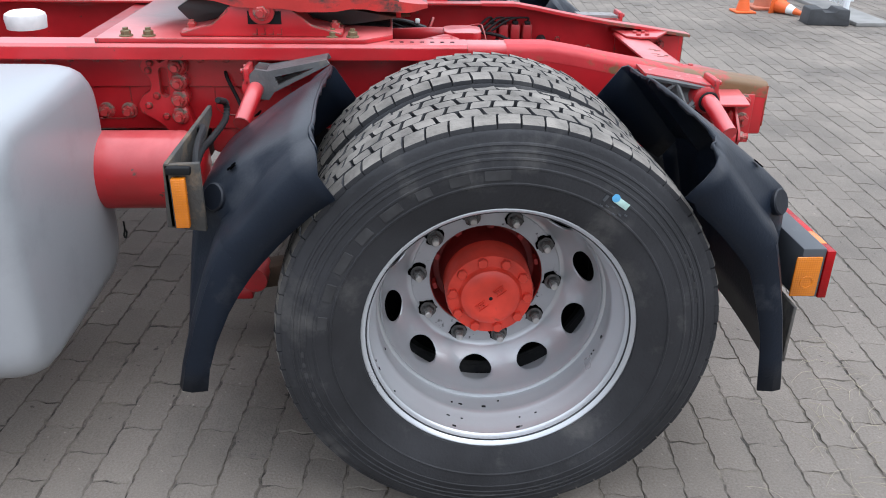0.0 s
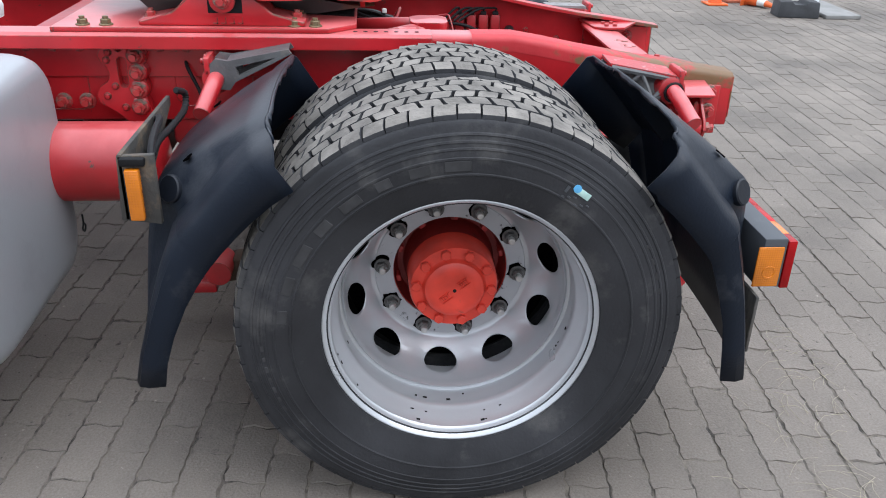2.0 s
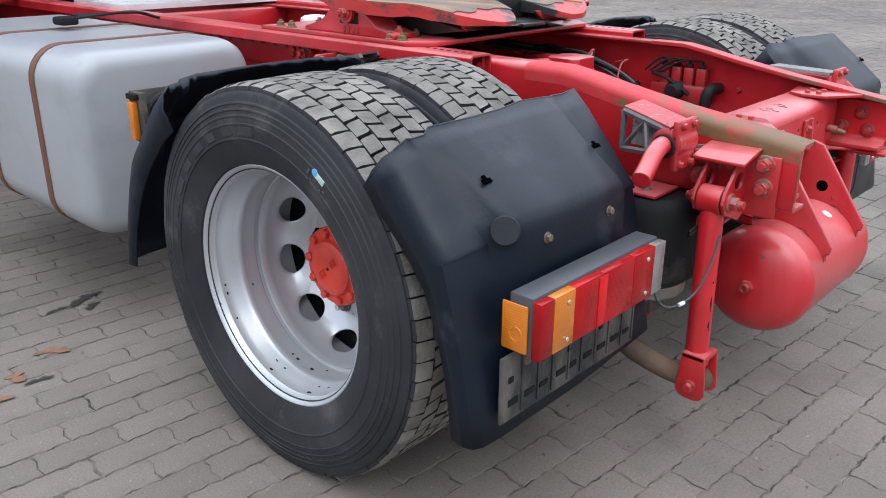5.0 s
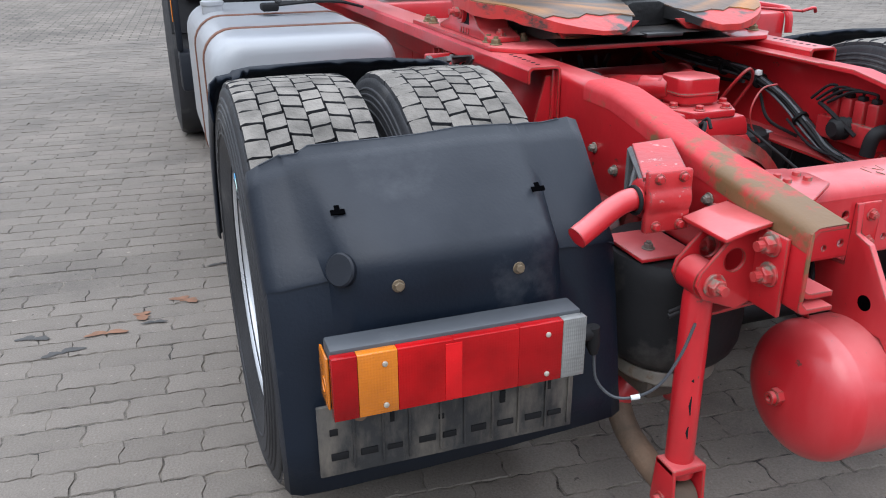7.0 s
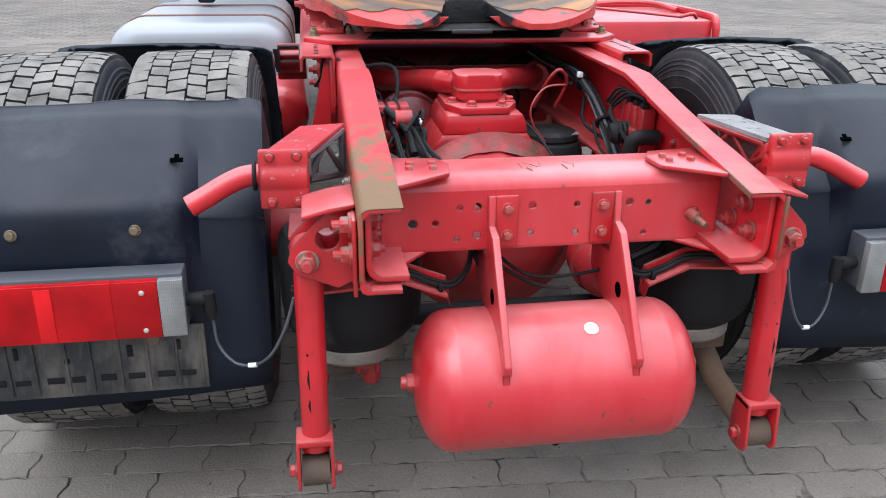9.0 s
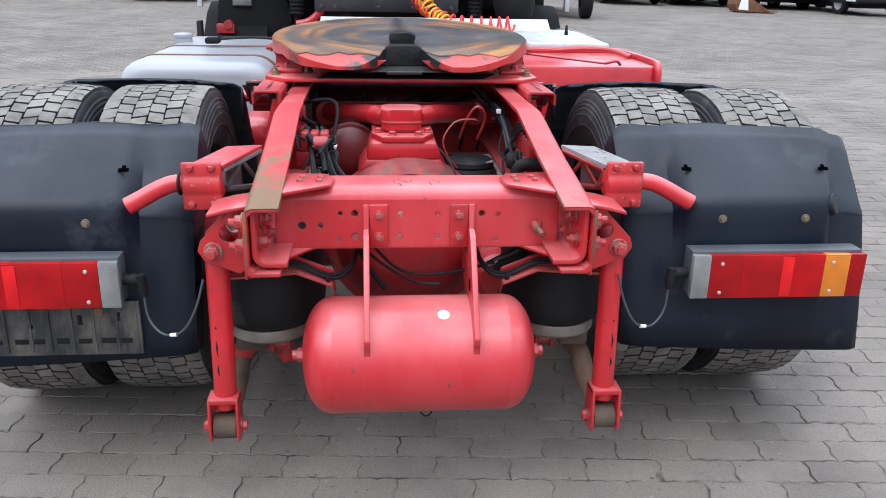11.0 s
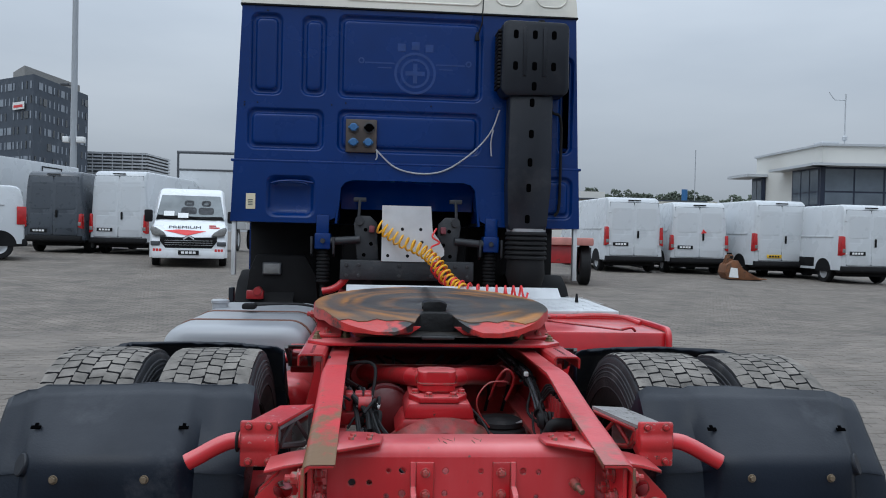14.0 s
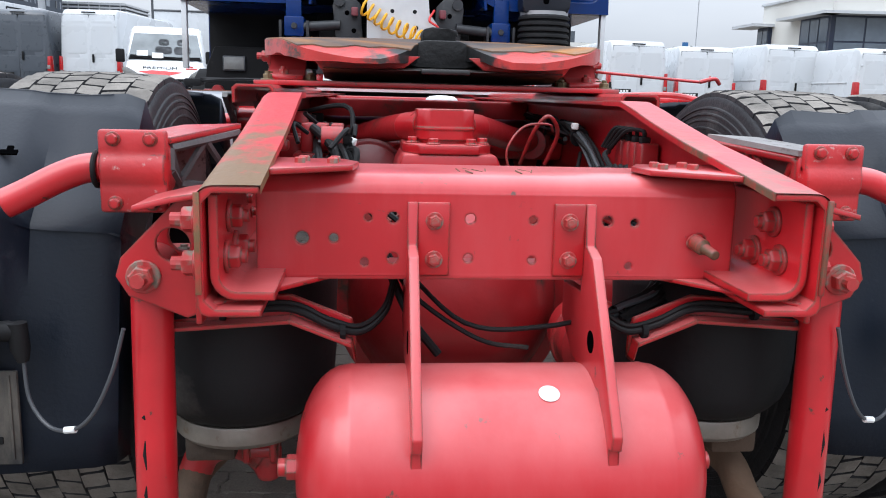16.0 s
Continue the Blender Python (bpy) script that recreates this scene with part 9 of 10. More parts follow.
    prism(bm, [(-0.05, 0.36), (-0.08, 0.42), (-0.06, 0.53), (0.02, 0.56), (0.32, 0.56), (0.32, 0.34)], "x", -hwid * 0.98, hwid * 0.98, 0.02)
    part("bumper", bm, DARK, body)
    bm = bmesh.new()
    box(bm, -0.22, 0.22, 0.03, 0.07, h - 0.125, h - 0.085, 0.008)
    part("brake_light", bm, DARK, body)
    bm = bmesh.new()
    box(bm, -hwid * 0.75, hwid * 0.75, 0.3, length - 1.0, 0.22, 0.45)
    part("underside", bm, DARK, body)
    plate(body, plate_at[0], -0.020, plate_at[1], -1, plate_mat)
    return th


def on_ground(x, y, rz=0):
    return pose(x, y, ground_z(x, y), 0, 0, rz)


van(on_ground(8.55, 24.4, 3), "white high-roof panel van with tall red corner lamps", 2.55, lamp_z=(0.90, 1.55), plate_at=(-0.48, 0.96))
van(on_ground(10.95, 24.7, -2), "white panel van with a red corner mark on its door", 2.48, plate_at=(-0.50, 0.92), lamp_z=(0.80, 1.35))
van(on_ground(13.55, 24.0, 4), "white panel van with a yellow number plate", 2.62, plate_mat=PLATEY, plate_at=(-0.28, 0.72), lamp_z=(0.88, 1.50))
van(on_ground(15.35, 21.8, 3), "white panel van with a dark bumper", 2.5, lamp_z=(0.88, 1.50), plate_at=(-0.48, 0.96))
bm = bmesh.new()
prism(bm, [(0.04, 1.40), (0.25, 1.42), (0.12, 1.55)], "y", -0.032, -0.024)
mk = part("red_mark", bm, REDHOSE, [o for o in bpy.data.objects if o.name.startswith("van")][1])
van(on_ground(-10.86, 25.4, -4), "dark slate grey high-roof panel van", 2.70, paint=VANGREY, lamp_z=(0.80, 1.30), plate_at=(-0.45, 0.72), wide=1.96)
van(on_ground(-8.78, 25.5, -8), "white high-roof panel van with slim corner lamps", 2.80, 6.4, lamp_z=(0.70, 1.35), plate_at=(-0.45, 0.82), wide=1.98)
van(on_ground(-10.3, 21.6, 118), "white low-roof van with silver wheels", 2.02, 5.0, axle_at=0.62)


def front_van(m):
    """A white van seen from the front, with lettered bonnet; local -y is its front."""
    th = thing("van", "white panel van facing the yard, red lettering on its bonnet", "van", m, "white vans parked in a row")
    bm = bmesh.new()
    prof = [(0.0, 0.26), (-0.03, 0.50), (0.04, 0.76), (0.20, 0.96), (0.62, 1.16), (0.86, 1.28), (1.46, 2.02), (1.66, 2.16), (2.05, 2.22), (5.6, 2.22), (5.7, 1.6), (5.7, 0.30)]
    rows = []
    for k, ins in ((-1.0, 0.08), (-0.93, 0.015), (-0.78, 0.0), (0.78, 0.0), (0.93, 0.015), (1.0, 0.08)):
        rows.append([bm.verts.new((k * 1.02 * (1 - 0.12 * max(0, z - 1.15) / 1.1), y + ins * (2.2 if y < 2 else 0), z - (ins if z > 1 else 0))) for y, z in prof])
    n = len(prof)
    for a, b in zip(rows, rows[1:]):
        for i in range(n):
            bm.faces.new((a[i], a[(i + 1) % n], b[(i + 1) % n], b[i]))
    bm.faces.new(rows[0])
    bm.faces.new(rows[-1][::-1])
    body = part("body", bm, WHITE, th)
    bm = bmesh.new()
    vs = [bm.verts.new(p) for p in ((-0.93, 0.91, 1.31), (0.93, 0.91, 1.31), (0.80, 1.45, 1.985), (-0.80, 1.45, 1.985), (-0.93, 0.865, 1.30), (0.93, 0.865, 1.30), (0.80, 1.43, 2.0), (-0.80, 1.43, 2.0))]
    for q in ((0, 1, 2, 3), (4, 5, 6, 7), (0, 1, 5, 4), (1, 2, 6, 5), (2, 3, 7, 6), (3, 0, 4, 7)):
        bm.faces.new([vs[i] for i in q])
    ws = part("windscreen", bm, SCREEN, body)
    def on_screen(x, z, lift=0.012):
        return (x, 0.865 + (z - 1.30) * 0.807 - lift, z)
    # seats and their headrests behind the glass, the dashboard along its foot, wipers
    for x in (-0.05, 0.42):
        for w_, za, zb in ((0.21, 1.46, 1.66), (0.13, 1.69, 1.86)):
            bm = bmesh.new()
            bm.faces.new([bm.verts.new(on_screen(px, pz, 0.004)) for px, pz in rounded(x - w_, x + w_, za, zb, 0.07)])
            bmesh.ops.solidify(bm, geom=bm.faces[:], thickness=0.003)
            part("seat_shape", bm, LAMPGREY, ws)
        bm = bmesh.new()
        bm.faces.new([bm.verts.new(on_screen(px, pz, 0.008)) for px, pz in rounded(x - 0.075, x + 0.075, 1.735, 1.785, 0.02)])
        bmesh.ops.solidify(bm, geom=bm.faces[:], thickness=0.003)
        part("headrest_gap", bm, SCREEN, ws)
    bm = bmesh.new()
    bm.faces.new([bm.verts.new(on_screen(px, pz, 0.010)) for px, pz in ((-0.91, 1.305), (0.91, 1.305), (0.86, 1.40), (0.3, 1.385), (-0.3, 1.41), (-0.88, 1.43))])
    bmesh.ops.solidify(bm, geom=bm.faces[:], thickness=0.004)
    part("dashboard", bm, DARK, ws)
    for xa, xb in ((-0.80, -0.10), (-0.05, 0.70)):
        bm = bmesh.new()
        tube(bm, [on_screen(xa, 1.385, 0.03), on_screen((xa + xb) / 2, 1.335, 0.035), on_screen(xb, 1.315, 0.03)], 0.012, 6)
        part("wiper", bm, DARK, ws)
    for lines_, zc_ in ((((0.52, 0.70),), 1.125), (((0.52, 0.80),), 1.07)):
        for xa, xb in lines_:
            bm = bmesh.new()
            y_ = 0.20 + (zc_ - 0.96) * 2.1
            vs = [bm.verts.new(p) for p in ((xa, y_ - 0.04, zc_ - 0.005), (xb, y_ - 0.04, zc_ - 0.005), (xb, y_ + 0.04, zc_ + 0.030), (xa, y_ + 0.04, zc_ + 0.030))]
            bm.faces.new(vs)
            bmesh.ops.solidify(bm, geom=bm.faces[:], thickness=0.004)
            part("small_lettering", bm, REDHOSE, body)
    for x, z0 in ((-0.72, 1.40), (-0.34, 1.35)):
        bm = bmesh.new()
        y0 = 0.855 + (z0 - 1.30) * 0.81
        vs = [bm.verts.new(p) for p in ((x, y0, z0), (x + 0.28, y0, z0), (x + 0.28, y0 + 0.10, z0 + 0.14), (x, y0 + 0.10, z0 + 0.14))]
        bm.faces.new(vs)
        part("notice", bm, PAPER, ws)
    bm = bmesh.new()
    prism(bm, [(-0.60, 0.52), (0.60, 0.52), (0.74, 0.70), (0.74, 0.83), (0.15, 0.80), (0, 0.87), (-0.15, 0.80), (-0.74, 0.83), (-0.74, 0.70)], "y", -0.035, 0.10, 0.01)
    part("grille", bm, DARK, body)
    bm = bmesh.new()
    for i in range(3):
        box(bm, -0.62, 0.62, -0.045, -0.034, 0.60 + i * 0.06, 0.607 + i * 0.06, 0.002)
    prism(bm, [(-0.14, 0.74), (0, 0.83), (0.14, 0.74), (0.14, 0.785), (0, 0.875), (-0.14, 0.785)], "y", -0.05, -0.034)
    part("grille_bar", bm, ALU, body)
    for s in SIDES:
        bm = bmesh.new()
        prism(bm, [(s * 0.58, 0.85), (s * 0.94, 0.86), (s * 1.0, 1.02), (s * 0.97, 1.10), (s * 0.86, 1.07), (s * 0.66, 0.95)], "y", 0.0, 0.42, 0.02)
        part("headlight", bm, CLEARLENS, body)
        bm = bmesh.new()
        box(bm, s * 0.86 - 0.12, s * 0.86 + 0.12, -0.035, 0.05, 0.58, 0.70, 0.02)
        part("fog_light", bm, LAMPGREY, body)
        bm = bmesh.new()
        box(bm, s * 1.12 - 0.11, s * 1.12 + 0.11, 0.86, 0.98, 1.22, 1.56, 0.04)
        part("mirror", bm, DARK, body)
        for y in (0.95, 4.7):
            road_wheel(th, s * 1.0, y, 0.34, s)
        bm = bmesh.new()
        for i in range(3):
            box(bm, s * 0.80 - 0.12 + i * 0.08, s * 0.80 - 0.06 + i * 0.08, -0.035, -0.02, 0.43, 0.50)
        part("red_marks", bm, REDHOSE, body)
    bm = bmesh.new()
    box(bm, -0.95, 0.95, -0.03, 0.3, 0.24, 0.46, 0.03)
    part("bumper", bm, WHITE, body)
    plate(body, 0, -0.05, 0.40, -1, DARK)
    # seats behind the screen read dark; bonnet lettering
    bm = bmesh.new()
    vs = [bm.verts.new(p) for p in ((-0.66, 0.215, 0.985), (-0.05, 0.10, 0.86), (0.46, 0.215, 0.985), (-0.30, 0.30, 1.025))]
    bm.faces.new(vs)
    part("red_swoosh", bm, REDHOSE, body)
    cv = bpy.data.curves.new("bonnet_lettering", "FONT")
    cv.body, cv.size, cv.extrude, cv.align_x, cv.align_y = "PREMIUM", 0.21, 0.002, "CENTER", "CENTER"
    cv.materials.append(DARK)
    o = new("bonnet_lettering", cv)
    o.parent = body
    o.matrix_basis = pose(-0.12, 0.42, 1.085, 27, 0, 0)
    return th


front_van(on_ground(-5.25, 20.0, 10))

# closed and flat lorries further back
lorry = thing("box_lorry", "white closed box lorry parked behind the vans", "lorry", on_ground(-15.75, 26.5, -10))
bm = bmesh.new()
box(bm, -1.3, 1.3, 0, 8.0, 0.95, 3.35, 0.04)
bx = part("box_body", bm, VANWHITE, lorry)
bm = bmesh.new()
box(bm, 0.05, 1.20, -0.03, 0.0, 1.05, 3.25, 0.02)
part("rear_door", bm, VANWHITE, bx)
for y in (5.2, 6.6):
    bm = bmesh.new()
    box(bm, 1.30, 1.325, y, y + 0.05, 1.05, 3.2, 0.004)
    part("door_post", bm, DARK, bx)
bm = bmesh.new()
box(bm, 1.30, 1.32, 5.25, 6.6, 3.15, 3.20, 0.004)
part("door_post", bm, DARK, bx)
bm = bmesh.new()
box(bm, -1.2, 1.2, 0.1, 8.0, 0.55, 0.95, 0.02)
part("chassis", bm, DARK, lorry)
for s in SIDES:
    for y in (1.4, 2.5, 7.0):
        road_wheel(lorry, s * 1.2, y, 0.48, s)

curt = thing("tail_lift_lorry", "white lorry body with an open steel frame on top", "lorry", on_ground(-6.9, 30.5, 0))
bm = bmesh.new()
box(bm, -1.15, 1.15, 0, 6.0, 0.9, 3.2, 0.03)
part("box_body", bm, VANWHITE, curt)
for x in (-1.12, 1.12):
    bm = bmesh.new()
    tube(bm, [(x, 0, 0.9), (x, 0, 3.92)], 0.045, 8)
    part("frame_post", bm, LAMPGREY, curt)
bm = bmesh.new()
tube(bm, [(-1.16, 0, 3.9), (1.16, 0, 3.9)], 0.06, 8)
tube(bm, [(-1.16, 0, 3.22), (1.16, 0, 3.22)], 0.04, 8)
part("frame_bar", bm, LAMPGREY, curt)
for s in SIDES:
    for y in (1.2, 5.0):
        road_wheel(curt, s * 1.1, y, 0.48, s)

# red trailer corner beside the cab
dolly = thing("low_trailer", "low red trailer with a worn black wheel", "trailer", on_ground(5.22, 18.0, -8))
bm = bmesh.new()
box(bm, -1.9, 0.16, -0.25, 4.0, 1.02, 1.22, 0.03)
part("deck", bm, FADED_PINK, dolly, "faded pinkish deck end")
bm = bmesh.new()
box(bm, -1.5, -0.25, -0.1, 4.0, 0.55, 1.02, 0.03)
part("chassis", bm, RED_DIRTY, dolly)
for x in (-1.8, -0.02):
    for y in (0.3,):
        bm = bmesh.new()
        lathe(bm, [(x - 0.14, 0.28), (x - 0.14, 0.46), (x - 0.11, 0.51), (x + 0.11, 0.51), (x + 0.14, 0.46), (x + 0.14, 0.28)], "x", (0, y, 0.51), 28, closed=True)
        w_ = part("wheel", bm, RUBBER, dolly)
        bm = bmesh.new()
        lathe(bm, [(x - 0.10, 0.28), (x + 0.10, 0.28), (x + 0.06, 0.10), (x + 0.09, 0.001)], "x", (0, y, 0.51), 20)
        part("rim", bm, RED_DIRTY, w_)

# rusty excavator bucket lying on its back, its mouth towards the yard
bucket = thing("digger_bucket", "rusty brown digger bucket lying on the yard", "bucket", on_ground(11.25, 22.3, -6))
bm = bmesh.new()
shell = [(-0.42, 0.02), (-0.52, 0.22), (-0.46, 0.46), (-0.26, 0.60), (-0.12, 0.60), (-0.16, 0.55), (-0.27, 0.53), (-0.40, 0.40), (-0.44, 0.22), (-0.36, 0.09), (0.30, 0.06), (0.78, 0.05), (0.80, 0.02), (0.30, 0.0)]
prism(bm, shell, "y", -0.36, 0.36, 0.006)
part("shell", bm, BUCKETRUST, bucket)
for y in (-0.375, 0.345):
    bm = bmesh.new()
    prism(bm, [(-0.42, 0.02), (-0.52, 0.22), (-0.46, 0.46), (-0.26, 0.60), (-0.12, 0.60), (0.04, 0.34), (0.55, 0.05), (0.30, 0.0)], "y", y, y + 0.03, 0.006)
    part("side_plate", bm, BUCKETRUST, bucket)
for y in (-0.14, 0.10):
    bm = bmesh.new()
    prism(bm, [(-0.48, 0.40), (-0.20, 0.58), (-0.18, 0.74), (-0.26, 0.80), (-0.36, 0.76)], "y", y, y + 0.035, 0.006)
    lug = part("lug", bm, BUCKETRUST, bucket)
    bm = bmesh.new()
    lathe(bm, [(y - 0.012, 0.05), (y + 0.047, 0.05)], "y", (-0.26, 0, 0.70), 14)
    part("lug_eye", bm, DARK, lug)
bm = bmesh.new()
prism(bm, [(-0.40, 0.08), (-0.10, 0.06), (-0.14, 0.36), (-0.34, 0.38)], "y", -0.392, -0.377)
part("label_sheet", bm, PAPER, bucket)

# ---- lamp mast ----
mast = thing("lamp_mast", "tall grey steel mast with camera and boxes", "mast", on_ground(-15.4, 40.0))
bm = bmesh.new()
tube(bm, [(0, 0, 0), (0, 0, 9.0), (0, 0, 18.0)], [0.17, 0.15, 0.11], 14)
part("pole", bm, MASTGREY, mast)
bm = bmesh.new()
box(bm, -0.50, -0.20, -0.15, 0.15, 5.1, 5.4, 0.03)
part("box", bm, PAPER, mast)
bm = bmesh.new()
box(bm, 0.16, 0.55, -0.15, 0.15, 5.1, 5.4, 0.03)
part("box", bm, PAPER, mast)
bm = bmesh.new()
tube(bm, [(0, 0, 7.9), (-0.35, -0.1, 8.0)], 0.03, 8)
box(bm, -0.62, -0.22, -0.2, 0.0, 7.92, 8.06, 0.03)
part("camera", bm, LAMPGREY, mast)

# ---- buildings ----
tower = thing("office_tower", "dark grey office tower with small windows", "building", pose(-47.07, 135.5, -2, 0, 0, 0))
bm = bmesh.new()
prism(bm, [(-19, -3.5), (-1.5, -17.6), (0, 0), (-4, 12), (-19, 12)], "z", 0, 24.9)
tw = part("wall", bm, BRICKWALL, tower, smooth=0)
bm = bmesh.new()
prism(bm, [(-9.4, -5.5), (-5.25, -11.5), (-2.86, 4.5), (-6, 9), (-9.4, 9)], "z", 24.9, 27.2)
part("roof_storey", bm, CONCRETE, tower, smooth=0)
WIN_PALE = material("pale_office_window", (0.22, 0.25, 0.29), 0.2, vary=0.3, scale=0.3)
rnd = random.Random(21)
wm = {}
for face, (p, q, n_w) in enumerate((((-1.5, -17.6), (0, 0), 13), ((-19, -3.5), (-1.5, -17.6), 20))):
    d = Vector((q[0] - p[0], q[1] - p[1], 0))
    u = d.normalized()
    nn = Vector((u.y, -u.x, 0))
    for fl in range(9):
        for k in range(n_w):
            if rnd.random() < 0.12:
                continue
            c = Vector((p[0], p[1], 0)) + d * ((k + 0.5) / n_w) + nn * 0.02
            wide_ = 0.55 if rnd.random() < 0.16 else 0.17
            bm = bmesh.new()
            z0 = 6.0 + fl * 2.12
            vs = [bm.verts.new(c + u * (sx * wide_) + Vector((0, 0, z0 + z)) + nn * o) for o in (0, 0.05) for sx, z in ((-1, 0), (1, 0), (1, 1.05), (-1, 1.05))]
            for qd in ((0, 1, 2, 3), (4, 5, 6, 7), (0, 1, 5, 4), (1, 2, 6, 5), (2, 3, 7, 6), (3, 0, 4, 7)):
                bm.faces.new([vs[i] for i in qd])
            part("window", bm, WIN_PALE if rnd.random() < 0.7 else GLASS, tw, smooth=0)
for c, wdt, hgt, zz, mat in (((-4.1, -15.5), 1.5, 1.05, 20.1, PAPER), ((-12.5, -8.7), 1.0, 1.6, 12.2, PAPER)):
    d = Vector((17.5, -14.1, 0)).normalized()
    nn = Vector((d.y, -d.x, 0))
    bm = bmesh.new()
    cc = Vector((c[0], c[1], 0)) + nn * 0.25
    vs = [bm.verts.new(cc + d * (sx * wdt) + Vector((0, 0, zz + z)) + nn * o) for o in (0, 0.1) for sx, z in ((-1, 0), (1, 0), (1, hgt), (-1, hgt))]
    for qd in ((0, 1, 2, 3), (4, 5, 6, 7), (0, 1, 5, 4), (1, 2, 6, 5), (2, 3, 7, 6), (3, 0, 4, 7)):
        bm.faces.new([vs[i] for i in qd])
    sg = part("sign", bm, mat, tower, "white sign with a coloured mark", smooth=0)
    bm = bmesh.new()
    vs = [bm.verts.new(cc + d * (sx * wdt * 0.8) + Vector((0, 0, zz + z)) + nn * 0.13) for sx, z in ((-1, hgt * 0.25), (1, hgt * 0.25), (1, hgt * 0.6), (-1, hgt * 0.6))]
    bm.faces.new(vs)
    part("sign_bar", bm, REDHOSE if wdt > 1.2 else BLUEPLUG, sg, smooth=0)

deck = thing("parking_deck", "pale louvred parking building far off", "building", pose(-41.8, 151, -2))
bm = bmesh.new()
prism(bm, [(-14, 0), (0, 0), (0.95, 12), (-14, 12)], "z", 0, 17.2)
dk = part("core", bm, DECKCORE, deck, smooth=0)
for i in range(12):
    bm = bmesh.new()
    z = 10.2 + i * 0.60
    prism(bm, [(-14, -0.45), (0.35, -0.45), (1.30, 12), (1.0, 12), (0.05, -0.05), (-14, -0.05)], "z", z, z + 0.30)
    part("louvre", bm, LOUVRE, dk, smooth=0)
for i in range(8):
    bm = bmesh.new()
    box(bm, -13.0 + i * 1.75, -12.86 + i * 1.75, -0.5, -0.3, 10, 17.2)
    part("post", bm, LOUVRE, dk)

office = thing("white_office", "white flat-roofed office with dark glazed corner windows", "building", pose(26.15, 43.9, -0.4))
bm = bmesh.new()
prism(bm, [(-0.07, 8.3), (0, 0), (16, -1.7), (17, 14), (7, 11)], "z", 0, 7.62)
ow = part("wall", bm, RENDER, office, smooth=0)
bm = bmesh.new()
prism(bm, [(-0.2, 8.4), (-0.12, -0.12), (16.1, -1.85), (17.2, 14), (7, 11.2)], "z", 7.62, 7.75)
part("roof_edge", bm, LOUVRE, ow, smooth=0)
NAVY = material("dark_navy_window_frame", (0.012, 0.020, 0.045), 0.4, vary=0.1)
OFFICE_GLASS = material("bluish_office_glass", (0.10, 0.125, 0.155), 0.08, vary=0.35, scale=0.5, coat=0.4)


def facade_box(parent, name, p, q, a, b, z0, z1, out0, out1, mat):
    """A slab on the wall from p to q, a to b metres along it."""
    u = (Vector(q) - Vector(p)).normalized()
    nn = Vector((u.y, -u.x))
    if nn.y > 0 or (abs(nn.y) < 0.05 and nn.x > 0):
        nn = -nn
    bm = bmesh.new()
    vs = []
    for o in (out0, out1):
        for d, z in ((a, z0), (b, z0), (b, z1), (a, z1)):
            c = Vector(p) + u * d + nn * o
            vs.append(bm.verts.new((c.x, c.y, z)))
    for qd in ((0, 1, 2, 3), (4, 5, 6, 7), (0, 1, 5, 4), (1, 2, 6, 5), (2, 3, 7, 6), (3, 0, 4, 7)):
        bm.faces.new([vs[i] for i in qd])
    return part(name, bm, mat, parent, smooth=0)


west, south = ((0, 0), (-0.07, 8.3)), ((0, 0), (16, -1.7))
band = facade_box(ow, "window_band", *west, 0.0, 3.2, 3.55, 6.35, 0.01, 0.14, NAVY)
for i in range(3):
    facade_box(band, "pane", *west, 0.15 + i * 1.0, 1.02 + i * 1.0, 4.15, 4.85, 0.14, 0.16, OFFICE_GLASS)
    facade_box(band, "pane", *west, 0.15 + i * 1.0, 1.02 + i * 1.0, 4.95, 6.25, 0.14, 0.16, OFFICE_GLASS)
band = facade_box(ow, "window_band", *south, -0.14, 14, 3.2, 6.35, 0.01, 0.14, NAVY)
for i in range(6):
    facade_box(band, "pane", *south, 0.12 + i * 1.75, 1.76 + i * 1.75, 4.15, 4.85, 0.14, 0.16, OFFICE_GLASS)
    facade_box(band, "pane", *south, 0.12 + i * 1.75, 1.76 + i * 1.75, 4.95, 6.25, 0.14, 0.16, OFFICE_GLASS)
cn = facade_box(ow, "canopy", *south, -1.0, 14, 6.36, 6.52, 0.0, 1.1, LOUVRE)
cn = facade_box(ow, "canopy", *west, -1.0, 4.6, 6.36, 6.52, 0.0, 1.0, LOUVRE)
bay = facade_box(ow, "side_window", *west, 6.9, 8.4, 3.4, 6.2, 0.01, 0.25, NAVY)
for i in range(2):
    facade_box(bay, "pane", *west, 7.0 + i * 0.68, 7.6 + i * 0.68, 3.9, 6.0, 0.25, 0.28, OFFICE_GLASS)
facade_box(ow, "canopy", *west, 6.6, 9.6, 6.22, 6.40, 0.0, 1.5, LOUVRE)
bm = bmesh.new()
tube(bm, [(3.1, 3.0, 7.7), (3.1, 3.0, 11.3)], 0.045, 6)
part("weather_mast", bm, LOUVRE, office)
bm = bmesh.new()
tube(bm, [(3.1, 3.0, 10.9), (2.4, 3.0, 10.9), (2.2, 3.0, 11.1), (2.0, 3.0, 11.4)], 0.03, 6)
part("wind_vane", bm, LOUVRE, office)
bm = bmesh.new()
lathe(bm, [(8.3, 0.02), (8.4, 0.16), (8.6, 0.16), (8.7, 0.02)], "z", (3.1, 3.0, 0), 10)
part("sensor", bm, LOUVRE, office)
for x in (0.5, 4.6):
    bm = bmesh.new()
    box(bm, x, x + 1.1, 1.0, 2.0, 7.75, 8.0, 0.05)
    part("roof_vent", bm, LOUVRE, office)

